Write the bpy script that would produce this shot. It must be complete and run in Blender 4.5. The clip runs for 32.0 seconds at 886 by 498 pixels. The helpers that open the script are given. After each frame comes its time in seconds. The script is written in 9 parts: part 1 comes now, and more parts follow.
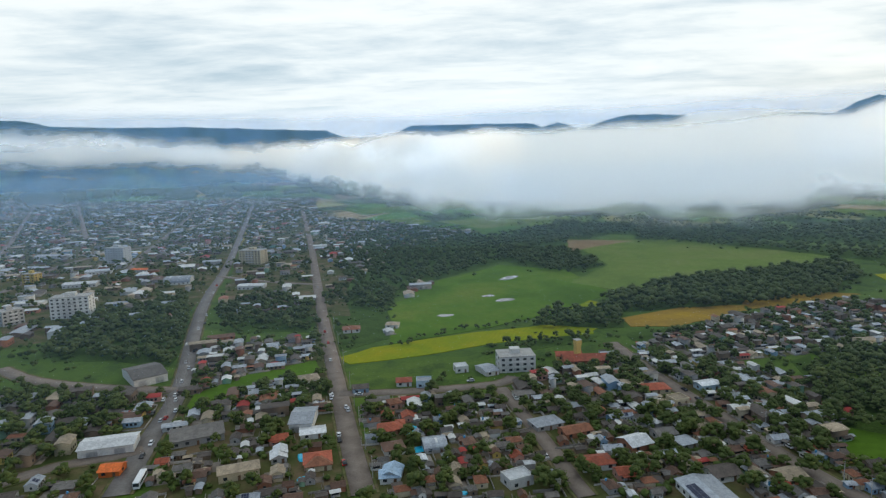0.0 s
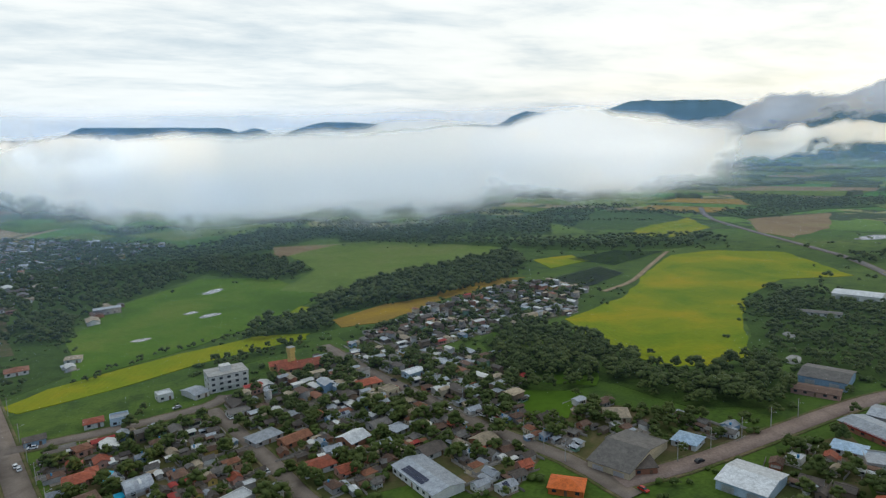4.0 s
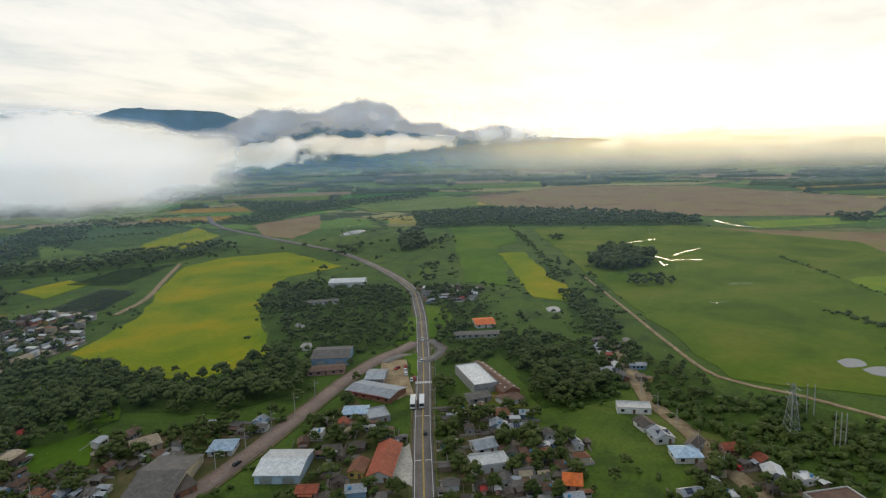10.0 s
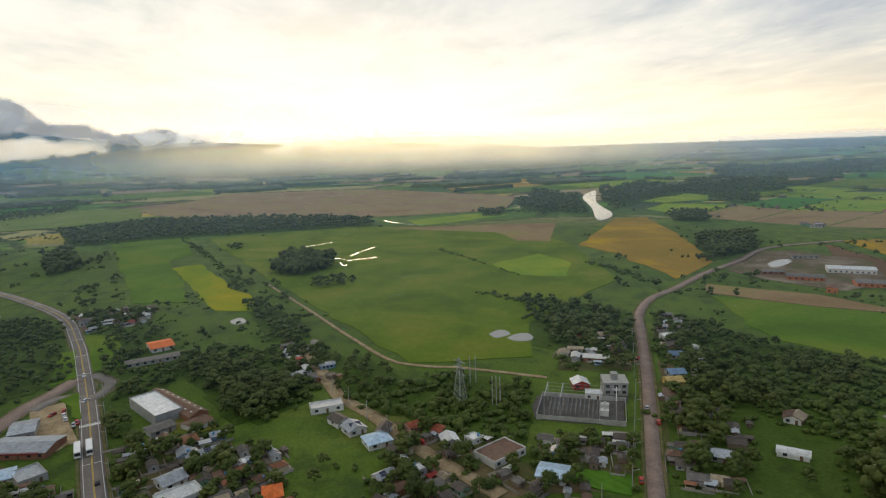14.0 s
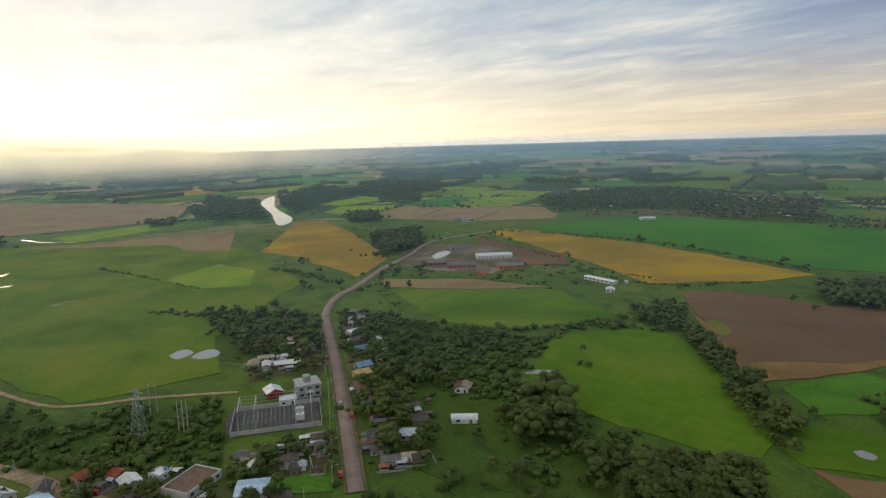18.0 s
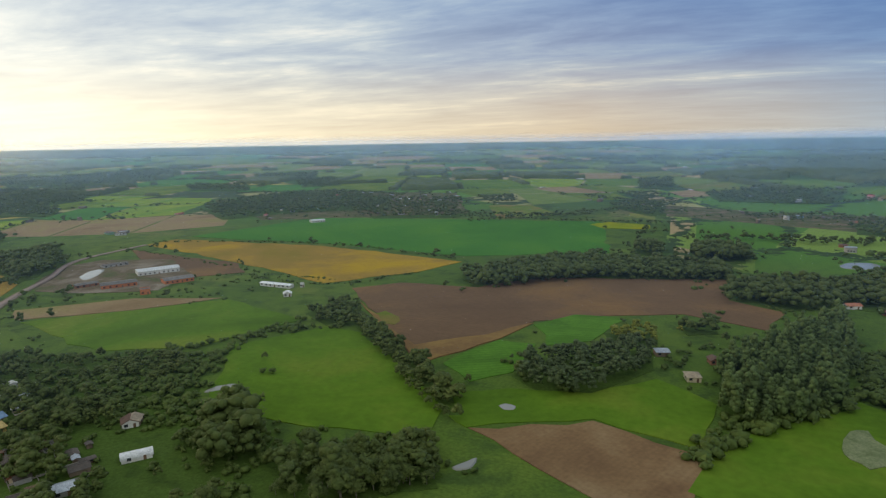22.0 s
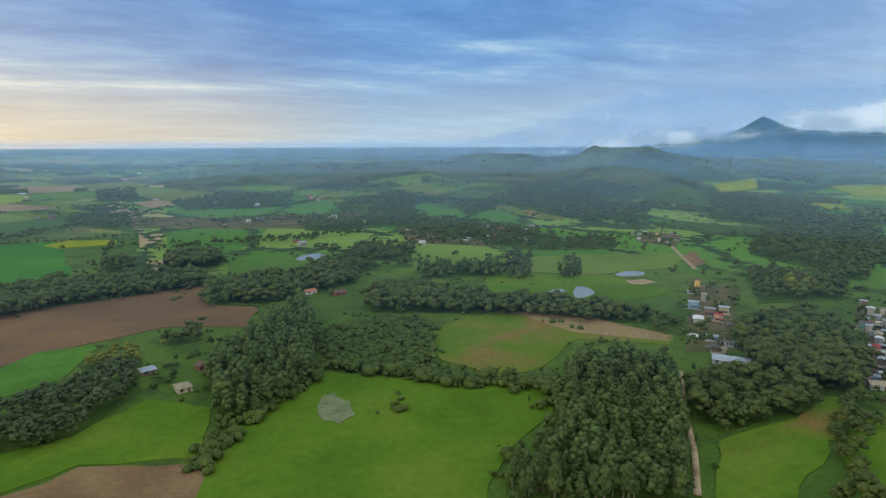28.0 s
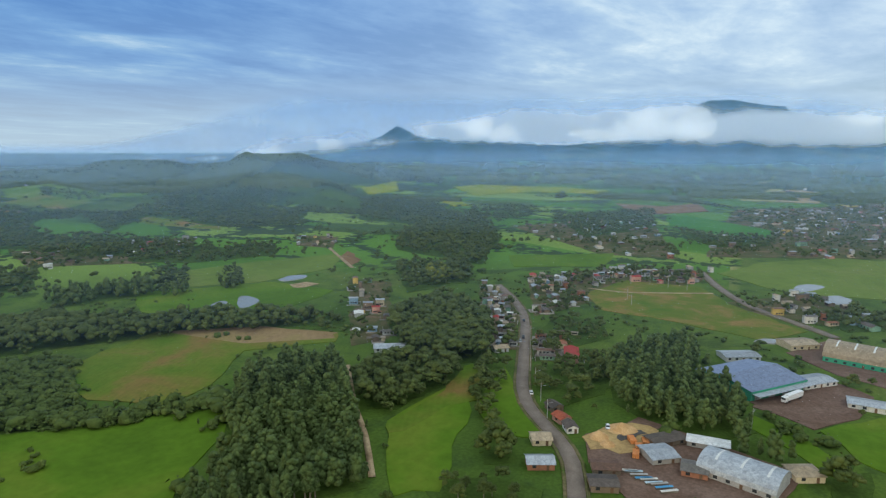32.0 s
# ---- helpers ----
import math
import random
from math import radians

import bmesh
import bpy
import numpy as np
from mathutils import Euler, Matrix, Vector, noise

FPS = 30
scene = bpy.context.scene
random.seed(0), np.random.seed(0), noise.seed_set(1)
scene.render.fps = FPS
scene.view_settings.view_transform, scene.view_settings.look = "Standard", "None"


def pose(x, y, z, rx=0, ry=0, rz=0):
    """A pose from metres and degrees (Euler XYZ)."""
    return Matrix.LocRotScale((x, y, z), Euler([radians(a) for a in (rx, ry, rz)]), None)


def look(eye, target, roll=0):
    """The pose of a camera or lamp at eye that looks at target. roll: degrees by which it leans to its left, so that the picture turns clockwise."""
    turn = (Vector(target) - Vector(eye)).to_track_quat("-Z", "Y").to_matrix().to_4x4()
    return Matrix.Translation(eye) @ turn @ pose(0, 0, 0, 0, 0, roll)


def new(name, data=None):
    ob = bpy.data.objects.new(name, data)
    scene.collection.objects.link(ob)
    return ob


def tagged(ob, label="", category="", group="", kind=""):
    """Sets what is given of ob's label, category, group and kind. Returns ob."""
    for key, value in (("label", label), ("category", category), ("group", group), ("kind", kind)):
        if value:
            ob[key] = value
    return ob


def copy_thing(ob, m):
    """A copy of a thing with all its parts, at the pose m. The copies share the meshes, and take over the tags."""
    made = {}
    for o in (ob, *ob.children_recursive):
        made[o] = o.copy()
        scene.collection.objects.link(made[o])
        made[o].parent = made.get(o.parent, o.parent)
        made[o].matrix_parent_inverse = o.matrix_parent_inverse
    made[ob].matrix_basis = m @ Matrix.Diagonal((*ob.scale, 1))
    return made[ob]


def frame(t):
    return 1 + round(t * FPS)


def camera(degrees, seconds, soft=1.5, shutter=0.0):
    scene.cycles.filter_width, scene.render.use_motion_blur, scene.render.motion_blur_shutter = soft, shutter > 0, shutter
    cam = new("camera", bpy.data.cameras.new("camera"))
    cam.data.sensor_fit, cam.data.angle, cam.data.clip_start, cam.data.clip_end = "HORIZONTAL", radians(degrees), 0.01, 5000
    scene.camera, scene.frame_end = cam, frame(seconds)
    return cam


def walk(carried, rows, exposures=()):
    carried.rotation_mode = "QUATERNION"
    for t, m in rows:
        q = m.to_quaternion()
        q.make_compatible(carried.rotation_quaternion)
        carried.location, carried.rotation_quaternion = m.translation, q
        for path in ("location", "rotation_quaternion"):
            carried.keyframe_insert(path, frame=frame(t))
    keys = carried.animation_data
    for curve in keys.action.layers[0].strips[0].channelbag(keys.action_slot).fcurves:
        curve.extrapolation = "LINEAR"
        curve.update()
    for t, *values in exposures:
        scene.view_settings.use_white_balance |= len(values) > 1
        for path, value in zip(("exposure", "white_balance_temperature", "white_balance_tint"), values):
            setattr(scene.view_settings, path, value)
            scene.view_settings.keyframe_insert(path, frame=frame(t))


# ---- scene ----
EYE = (0.0, 0.0, 120.0)
cam = camera(71.15, 32.0, 1.25)
# seconds, then the turn of the hovering camera in degrees
TURNS = [
    (0, 82.20, 1.80, 0.00),
    (0.5, 82.16, 1.87, -3.30),
    (1, 82.13, 1.90, -6.62),
    (1.5, 82.09, 1.91, -9.89),
    (2, 82.07, 1.97, -13.19),
    (2.5, 82.01, 2.04, -16.50),
    (3, 81.97, 2.09, -19.91),
    (3.5, 81.91, 2.04, -23.39),
    (5.5, 81.70, 2.23, -37.86),
    (6, 81.64, 2.25, -41.51),
    (6.5, 81.58, 2.28, -45.17),
    (7, 81.55, 2.24, -48.52),
    (7.5, 81.44, 2.14, -52.19),
    (8, 81.35, 2.13, -55.84),
    (8.5, 81.30, 2.13, -59.48),
    (9, 81.25, 2.07, -63.12),
    (9.5, 81.18, 2.12, -66.77),
    (10, 81.14, 2.12, -70.39),
    (10.5, 81.08, 2.13, -74.00),
    (11, 81.01, 2.14, -77.65),
    (11.5, 80.94, 2.19, -81.34),
    (12, 80.89, 2.14, -84.99),
    (12.5, 80.80, 2.16, -88.65),
    (13, 80.75, 2.14, -92.29),
    (13.5, 80.68, 2.08, -95.93),
    (14, 80.62, 1.98, -99.59),
    (14.5, 80.55, 2.01, -103.24),
    (16.5, 80.32, 1.79, -117.77),
    (17, 80.29, 1.78, -121.42),
    (17.5, 80.23, 1.69, -125.05),
    (18, 80.19, 1.57, -128.67),
    (18.5, 80.14, 1.57, -132.31),
    (19, 80.11, 1.47, -135.96),
    (19.5, 80.04, 1.46, -139.60),
    (20, 80.03, 1.29, -143.28),
    (20.5, 79.98, 1.22, -147.00),
    (21, 79.97, 1.07, -150.79),
    (21.5, 79.95, 1.00, -154.65),
    (22, 79.95, 0.90, -158.51),
    (22.5, 79.93, 0.78, -162.35),
    (23, 79.94, 0.69, -166.22),
    (23.5, 79.95, 0.61, -170.11),
    (24, 79.98, 0.54, -174.00),
    (24.5, 80.04, 0.41, -177.86),
    (25, 80.07, 0.35, -181.76),
    (25.5, 80.12, 0.36, -185.69),
    (27.5, 80.28, 0.21, -201.25),
    (28, 80.33, 0.16, -205.14),
    (28.5, 80.39, 0.10, -209.04),
    (29, 80.43, 0.08, -212.94),
    (29.5, 80.53, 0.03, -216.80),
    (30, 80.60, -0.03, -220.69),
    (30.5, 80.68, -0.05, -224.56),
    (31, 80.72, -0.10, -228.38),
    (31.5, 80.80, -0.13, -232.25),
    (32, 80.88, -0.13, -236.12),
]
walk(cam, [(t, pose(*EYE, rx, ry, rz)) for t, rx, ry, rz in TURNS],
     [(0, -0.22, 6100, 8), (7, -0.28, 6400, 10), (14, -0.38, 6750, 11), (19, -0.36, 6600, 10), (25, -0.02, 6350, 6), (28, 0.07, 6200, 5), (32, 0.07, 6200, 5)])

# ---- world, sun ----
SUN_AZ, SUN_EL = 90.0, 6.0


def nodes_of(owner):
    owner.use_nodes = True
    tree = owner.node_tree
    tree.nodes.clear()
    return tree


def nd(tree, kind, **kw):
    n = tree.nodes.new(kind)
    for key, value in kw.items():
        if key.startswith("i_"):
            n.inputs[key[2:].replace("_", " ")].default_value = value
    return n


def math_node(tree, op, a, b=None, clamp=False):
    n = tree.nodes.new("ShaderNodeMath")
    n.operation, n.use_clamp = op, clamp
    for k, v in enumerate((a, b)):
        if v is None:
            continue
        if isinstance(v, (int, float)):
            n.inputs[k].default_value = v
        else:
            tree.links.new(v, n.inputs[k])
    return n.outputs[0]


def mix_col(tree, fac, a, b, blend="MIX"):
    n = tree.nodes.new("ShaderNodeMix")
    n.data_type, n.blend_type = "RGBA", blend
    for sock, v in ((n.inputs[0], fac), (n.inputs[6], a), (n.inputs[7], b)):
        if isinstance(v, (int, float)):
            sock.default_value = v
        elif isinstance(v, tuple):
            sock.default_value = (*v, 1) if len(v) == 3 else v
        else:
            tree.links.new(v, sock)
    return n.outputs[2]


def ramp(tree, fac, stops, mode="LINEAR"):
    n = tree.nodes.new("ShaderNodeValToRGB")
    n.color_ramp.interpolation = mode
    els = n.color_ramp.elements
    while len(els) > 1:
        els.remove(els[-1])
    for k, (p, c) in enumerate(stops):
        e = els[0] if k == 0 else els.new(p)
        e.position = p
        e.color = (c, c, c, 1) if isinstance(c, (int, float)) else (*c, 1)
    tree.links.new(fac, n.inputs[0])
    return n.outputs[0]


def noise_node(tree, vec, scale, detail=4.0, rough=0.55, distort=0.0):
    n = tree.nodes.new("ShaderNodeTexNoise")
    n.inputs["Scale"].default_value, n.inputs["Detail"].default_value = scale, detail
    n.inputs["Roughness"].default_value, n.inputs["Distortion"].default_value = rough, distort
    if vec is not None:
        tree.links.new(vec, n.inputs["Vector"])
    return n.outputs[0]


def build_world():
    world = bpy.data.worlds.new("overcast_morning")
    scene.world = world
    t = nodes_of(world)
    L = t.links.new
    co = t.nodes.new("ShaderNodeTexCoord").outputs["Generated"]
    sep = t.nodes.new("ShaderNodeSeparateXYZ")
    L(co, sep.inputs[0])
    up = sep.outputs[2]
    sky = t.nodes.new("ShaderNodeTexSky")
    sky.sky_type, sky.sun_disc = "NISHITA", False
    sky.sun_elevation, sky.sun_rotation = radians(SUN_EL), radians(SUN_AZ)
    # cloud deck: the direction laid onto a flat layer overhead
    lift = math_node(t, "ADD", math_node(t, "MAXIMUM", up, 0.0), 0.07)
    cx = math_node(t, "DIVIDE", sep.outputs[0], lift)
    cy = math_node(t, "DIVIDE", sep.outputs[1], lift)
    comb = t.nodes.new("ShaderNodeCombineXYZ")
    L(cx, comb.inputs[0])
    L(cy, comb.inputs[1])
    drift = t.nodes.new("ShaderNodeMapping")
    drift.inputs["Rotation"].default_value, drift.inputs["Scale"].default_value = (0, 0, radians(25)), (0.75, 1.3, 1.0)
    L(comb.outputs[0], drift.inputs[0])
    deck = drift.outputs[0]
    big = noise_node(t, deck, 0.33, 6.0, 0.56, 0.2)
    fine = noise_node(t, deck, 1.1, 8.0, 0.62, 0.35)
    puffs = noise_node(t, deck, 2.6, 6.0, 0.6, 0.25)
    cloud = math_node(t, "ADD", math_node(t, "MULTIPLY", big, 0.5), math_node(t, "ADD", math_node(t, "MULTIPLY", fine, 0.35), math_node(t, "MULTIPLY", puffs, 0.15)))
    # nearness to the sun's bearing
    sx, sy = math.sin(radians(SUN_AZ)), math.cos(radians(SUN_AZ))
    flat = math_node(t, "ADD", math_node(t, "MULTIPLY", sep.outputs[0], sx), math_node(t, "MULTIPLY", sep.outputs[1], sy))
    bx, by = math.sin(radians(22)), math.cos(radians(22))
    bright = math_node(t, "ADD", math_node(t, "MULTIPLY", sep.outputs[0], bx), math_node(t, "MULTIPLY", sep.outputs[1], by))
    sunward = ramp(t, math_node(t, "ADD", math_node(t, "MULTIPLY", bright, 0.5), 0.5),
                   [(0.0, 0.0), (0.12, 0.20), (0.3, 0.40), (0.5, 0.8), (0.7, 1.0), (1.0, 1.0)])
    clearer = ramp(t, math_node(t, "ADD", math_node(t, "MULTIPLY", bright, 0.5), 0.5), [(0.0, 0.06), (0.06, 0.045), (0.16, 0.0)])
    cool = ramp(t, math_node(t, "SUBTRACT", cloud, clearer), [(0.38, (0.06, 0.21, 0.56)), (0.455, (0.12, 0.30, 0.64)), (0.505, (0.21, 0.40, 0.68)), (0.55, (0.42, 0.58, 0.76)), (0.61, (0.90, 0.93, 0.93))])
    warm = ramp(t, cloud, [(0.36, (0.66, 0.80, 0.88)), (0.44, (0.92, 1.0, 1.02)), (0.51, (1.18, 1.20, 1.15)), (0.66, (1.35, 1.33, 1.25))])
    body = mix_col(t, sunward, cool, warm)
    # bright band low over the horizon, golden towards the sun
    low = ramp(t, up, [(0.0, 1.0), (0.05, 0.75), (0.12, 0.25), (0.26, 0.0)])
    glow_col = ramp(t, math_node(t, "ADD", math_node(t, "MULTIPLY", flat, 0.5), 0.5),
                    [(0.0, (0.50, 0.62, 0.72)), (0.34, (0.56, 0.66, 0.72)), (0.44, (0.80, 0.71, 0.56)), (0.58, (1.0, 0.77, 0.47)), (0.8, (1.35, 1.13, 0.74)), (0.95, (2.2, 1.9, 1.3)), (1.0, (2.8, 2.4, 1.7))])
    northern = math_node(t, "MULTIPLY", ramp(t, math_node(t, "ADD", math_node(t, "MULTIPLY", bright, 0.5), 0.5), [(0.62, 0.0), (0.92, 1.0)]),
                         ramp(t, math_node(t, "ADD", math_node(t, "MULTIPLY", flat, 0.5), 0.5), [(0.62, 1.0), (0.92, 0.0)]))
    glow_col = mix_col(t, northern, glow_col, (1.02, 1.12, 1.16))
    body = mix_col(t, math_node(t, "MULTIPLY", low, 0.85), body, glow_col)
    # an overcast sky grows brighter towards the zenith
    body = mix_col(t, 1.0, body, ramp(t, up, [(0.0, 1.0), (0.25, 1.0), (0.6, 1.0), (1.0, 1.05)]), "MULTIPLY")
    clear = nd(t, "ShaderNodeBackground", i_Strength=0.12)
    L(sky.outputs[0], clear.inputs[0])
    deckbg = nd(t, "ShaderNodeBackground", i_Strength=1.0)
    L(body, deckbg.inputs[0])
    mix = t.nodes.new("ShaderNodeMixShader")
    L(ramp(t, cloud, [(0.3, 0.82), (0.45, 0.93), (0.6, 1.0)]), mix.inputs[0])
    L(clear.outputs[0], mix.inputs[1])
    L(deckbg.outputs[0], mix.inputs[2])
    out = t.nodes.new("ShaderNodeOutputWorld")
    L(mix.outputs[0], out.inputs[0])


build_world()
sun_data = bpy.data.lights.new("sun", "SUN")
sun_data.energy, sun_data.angle, sun_data.color = 1.25, radians(12), (1.0, 0.75, 0.46)
sun = new("sun", sun_data)
sun_from = Vector((math.sin(radians(SUN_AZ)) * math.cos(radians(SUN_EL)), math.cos(radians(SUN_AZ)) * math.cos(radians(SUN_EL)), math.sin(radians(SUN_EL))))
sun.matrix_world = look(sun_from * 4000, (0, 0, 0))

# ---- materials ----
MATS = {}


def surface(name, col_a, col_b, scale=0.2, fine=3.0, rough=0.85, bump=0.3, col_c=None, metal=0.0, tint=0.0, local=False, detail=5.0, bump_size=0.05):
    """A two-scale surface: large blotches from a to b, fine grain, a little relief."""
    if name in MATS:
        return MATS[name]
    m = bpy.data.materials.new(name)
    t = nodes_of(m)
    L = t.links.new
    if local:
        co = t.nodes.new("ShaderNodeTexCoord").outputs["Object"]
    else:
        co = t.nodes.new("ShaderNodeNewGeometry").outputs["Position"]
    n1 = noise_node(t, co, scale, detail, 0.6, 0.4)
    n2 = noise_node(t, co, fine, 3.0, 0.6)
    stops = [(0.33, col_a), (0.66, col_b)] if col_c is None else [(0.3, col_a), (0.5, col_b), (0.68, col_c)]
    col = ramp(t, n1, stops)
    g = 0.5 if fine <= 0.6 else 1.0
    dark = ramp(t, n2, [(0.25, 1 - 0.32 * g), (0.5, 1 - 0.05 * g), (0.75, 1 + 0.2 * g)])
    col = mix_col(t, 1.0, col, dark, "MULTIPLY")
    if tint:
        info = t.nodes.new("ShaderNodeObjectInfo").outputs["Random"]
        geo = t.nodes.new("ShaderNodeNewGeometry").outputs["Random Per Island"]
        both = math_node(t, "FRACT", math_node(t, "ADD", info, geo))
        col = mix_col(t, 1.0, col, ramp(t, both, [(0.0, 1.0 - tint), (1.0, 1.0 + tint)]), "MULTIPLY")
    b = t.nodes.new("ShaderNodeBsdfPrincipled")
    b.inputs["Roughness"].default_value, b.inputs["Metallic"].default_value = rough, metal
    b.inputs["Specular IOR Level"].default_value = 0.06 if rough > 0.93 else 0.3
    L(col, b.inputs["Base Color"])
    if bump:
        bn = t.nodes.new("ShaderNodeBump")
        bn.inputs["Strength"].default_value, bn.inputs["Distance"].default_value = bump, bump_size
        L(n2, bn.inputs["Height"])
        L(bn.outputs[0], b.inputs["Normal"])
    out = t.nodes.new("ShaderNodeOutputMaterial")
    L(b.outputs[0], out.inputs[0])
    MATS[name] = m
    return m


def rows_surface(name, col_a, col_b, spacing, angle, strength=0.5, **kw):
    """A crop or tilled surface with parallel rows."""
    kw.setdefault("rough", 0.96)
    m = surface(name, col_a, col_b, **kw)
    t = m.node_tree
    b = next(n for n in t.nodes if n.type == "BSDF_PRINCIPLED")
    src = b.inputs["Base Color"].links[0].from_socket
    geo = t.nodes.new("ShaderNodeNewGeometry").outputs["Position"]
    mp = t.nodes.new("ShaderNodeMapping")
    mp.inputs["Rotation"].default_value = (0, 0, radians(angle))
    t.links.new(geo, mp.inputs[0])
    w = t.nodes.new("ShaderNodeTexWave")
    w.inputs["Scale"].default_value, w.inputs["Distortion"].default_value = 0.314 / spacing, 2.5
    w.inputs["Detail"].default_value, w.inputs["Detail Scale"].default_value = 2.0, 0.4
    t.links.new(mp.outputs[0], w.inputs[0])
    col = mix_col(t, strength, src, ramp(t, w.outputs[1], [(0.0, 0.55), (1.0, 1.25)]), "MULTIPLY")
    t.links.new(col, b.inputs["Base Color"])
    return m


def veil(name, colour, attr, forward=0.25):
    """Thin mist: a scattering sheet, haze tint in its colour, density stored on the mesh."""
    m = bpy.data.materials.new(name)
    t = nodes_of(m)
    L = t.links.new
    a = t.nodes.new("ShaderNodeAttribute")
    a.attribute_name = attr
    geo = t.nodes.new("ShaderNodeNewGeometry").outputs["Position"]
    n = noise_node(t, geo, 0.006, 5.0, 0.5, 0.0)
    dens = math_node(t, "ADD", a.outputs["Fac"], math_node(t, "MULTIPLY", math_node(t, "SUBTRACT", n, 0.5), math_node(t, "MULTIPLY", a.outputs["Fac"], 0.9)), True)
    d, tr, tp = nd(t, "ShaderNodeBsdfDiffuse"), nd(t, "ShaderNodeBsdfTranslucent"), nd(t, "ShaderNodeBsdfTransparent")
    # droplets gather the light of the whole upper sky, on whichever side of the sheet it arrives
    up, down = nd(t, "ShaderNodeCombineXYZ", i_Z=1.0), nd(t, "ShaderNodeCombineXYZ", i_Z=-1.0)
    L(up.outputs[0], d.inputs["Normal"])
    L(down.outputs[0], tr.inputs["Normal"])
    d.inputs[0].default_value = tr.inputs[0].default_value = (*colour, 1)
    m1, m2 = t.nodes.new("ShaderNodeAddShader"), t.nodes.new("ShaderNodeMixShader")
    fw = nd(t, "ShaderNodeBsdfTranslucent")
    fw.inputs[0].default_value = (*(c * forward for c in colour), 1)
    m0 = t.nodes.new("ShaderNodeAddShader")
    L(tr.outputs[0], m0.inputs[0])
    L(fw.outputs[0], m0.inputs[1])
    L(d.outputs[0], m1.inputs[0])
    L(m0.outputs[0], m1.inputs[1])
    L(dens, m2.inputs[0])
    L(tp.outputs[0], m2.inputs[1])
    L(m1.outputs[0], m2.inputs[2])
    out = t.nodes.new("ShaderNodeOutputMaterial")
    L(m2.outputs[0], out.inputs[0])
    return m


def cloud_veil(name, colour, forward, billow=1.3, fray=2.0, flat=1.7, detail=6.0):
    """Fog and low cloud: billows fray the edges, and the light models them from above and from the sun's side."""
    m = bpy.data.materials.new(name)
    t = nodes_of(m)
    L = t.links.new
    a = t.nodes.new("ShaderNodeAttribute")
    a.attribute_name = "thickness"
    geo = t.nodes.new("ShaderNodeNewGeometry").outputs["Position"]
    mp = t.nodes.new("ShaderNodeMapping")
    mp.inputs["Scale"].default_value = (1.0, 1.0, flat)
    L(geo, mp.inputs[0])
    n = noise_node(t, mp.outputs[0], 0.0075, detail, 0.52, 0.0)
    wide = math_node(t, "ADD", a.outputs["Fac"], math_node(t, "MULTIPLY", math_node(t, "SUBTRACT", n, 0.5), fray))
    dens = math_node(t, "MULTIPLY", ramp(t, wide, [(0.05, 0.0), (0.35, 0.30), (0.62, 0.75), (0.95, 0.97)], "EASE"), math_node(t, "MULTIPLY", a.outputs["Fac"], 1.5, True))
    big = t.nodes.new("ShaderNodeTexNoise")
    big.inputs["Scale"].default_value, big.inputs["Detail"].default_value = 0.004, 6.0
    L(mp.outputs[0], big.inputs["Vector"])
    tilt = t.nodes.new("ShaderNodeVectorMath")
    tilt.operation = "MULTIPLY_ADD"
    L(big.outputs["Color"], tilt.inputs[0])
    tilt.inputs[1].default_value, tilt.inputs[2].default_value = (2 * billow, 2 * billow, 0.6), (-billow, -billow, 0.8)
    unit = t.nodes.new("ShaderNodeVectorMath")
    unit.operation = "NORMALIZE"
    L(tilt.outputs[0], unit.inputs[0])
    back = t.nodes.new("ShaderNodeVectorMath")
    back.operation = "SCALE"
    back.inputs["Scale"].default_value = -1.0
    L(unit.outputs[0], back.inputs[0])
    d, tr, tp = nd(t, "ShaderNodeBsdfDiffuse"), nd(t, "ShaderNodeBsdfTranslucent"), nd(t, "ShaderNodeBsdfTransparent")
    L(unit.outputs[0], d.inputs["Normal"])
    L(back.outputs[0], tr.inputs["Normal"])
    d.inputs[0].default_value = tr.inputs[0].default_value = (*colour, 1)
    lit, mix = t.nodes.new("ShaderNodeAddShader"), t.nodes.new("ShaderNodeMixShader")
    L(d.outputs[0], lit.inputs[0])
    L(tr.outputs[0], lit.inputs[1])
    if forward:
        fw = nd(t, "ShaderNodeBsdfTranslucent")
        fw.inputs[0].default_value = (*(c * forward for c in colour), 1)
        more = t.nodes.new("ShaderNodeAddShader")
        L(lit.outputs[0], more.inputs[0])
        L(fw.outputs[0], more.inputs[1])
        lit = more
    L(dens, mix.inputs[0])
    L(tp.outputs[0], mix.inputs[1])
    L(lit.outputs[0], mix.inputs[2])
    out = t.nodes.new("ShaderNodeOutputMaterial")
    L(mix.outputs[0], out.inputs[0])
    return m


# ---- the land ----
EYE_HEIGHT = 120.0
# near hills: azimuth (clockwise degrees from +y), half width, distance, half depth, height
HILLS = [
    (212.0, 9.0, 1500, 260, 22), (221.0, 5.0, 1750, 260, 30), (198.0, 6.0, 1600, 300, 18), (187.0, 6.0, 2100, 420, 22),
    (200.0, 3.0, 1250, 130, 15), (206.0, 3.0, 1080, 120, 13), (213.0, 3.0, 1250, 130, 19), (219.0, 3.0, 1350, 140, 21), (225.0, 3.0, 1500, 160, 23), (203.5, 3.5, 1650, 170, 24), (194.0, 4.0, 1400, 160, 14), (226.0, 9.0, 2900, 600, 32),
]
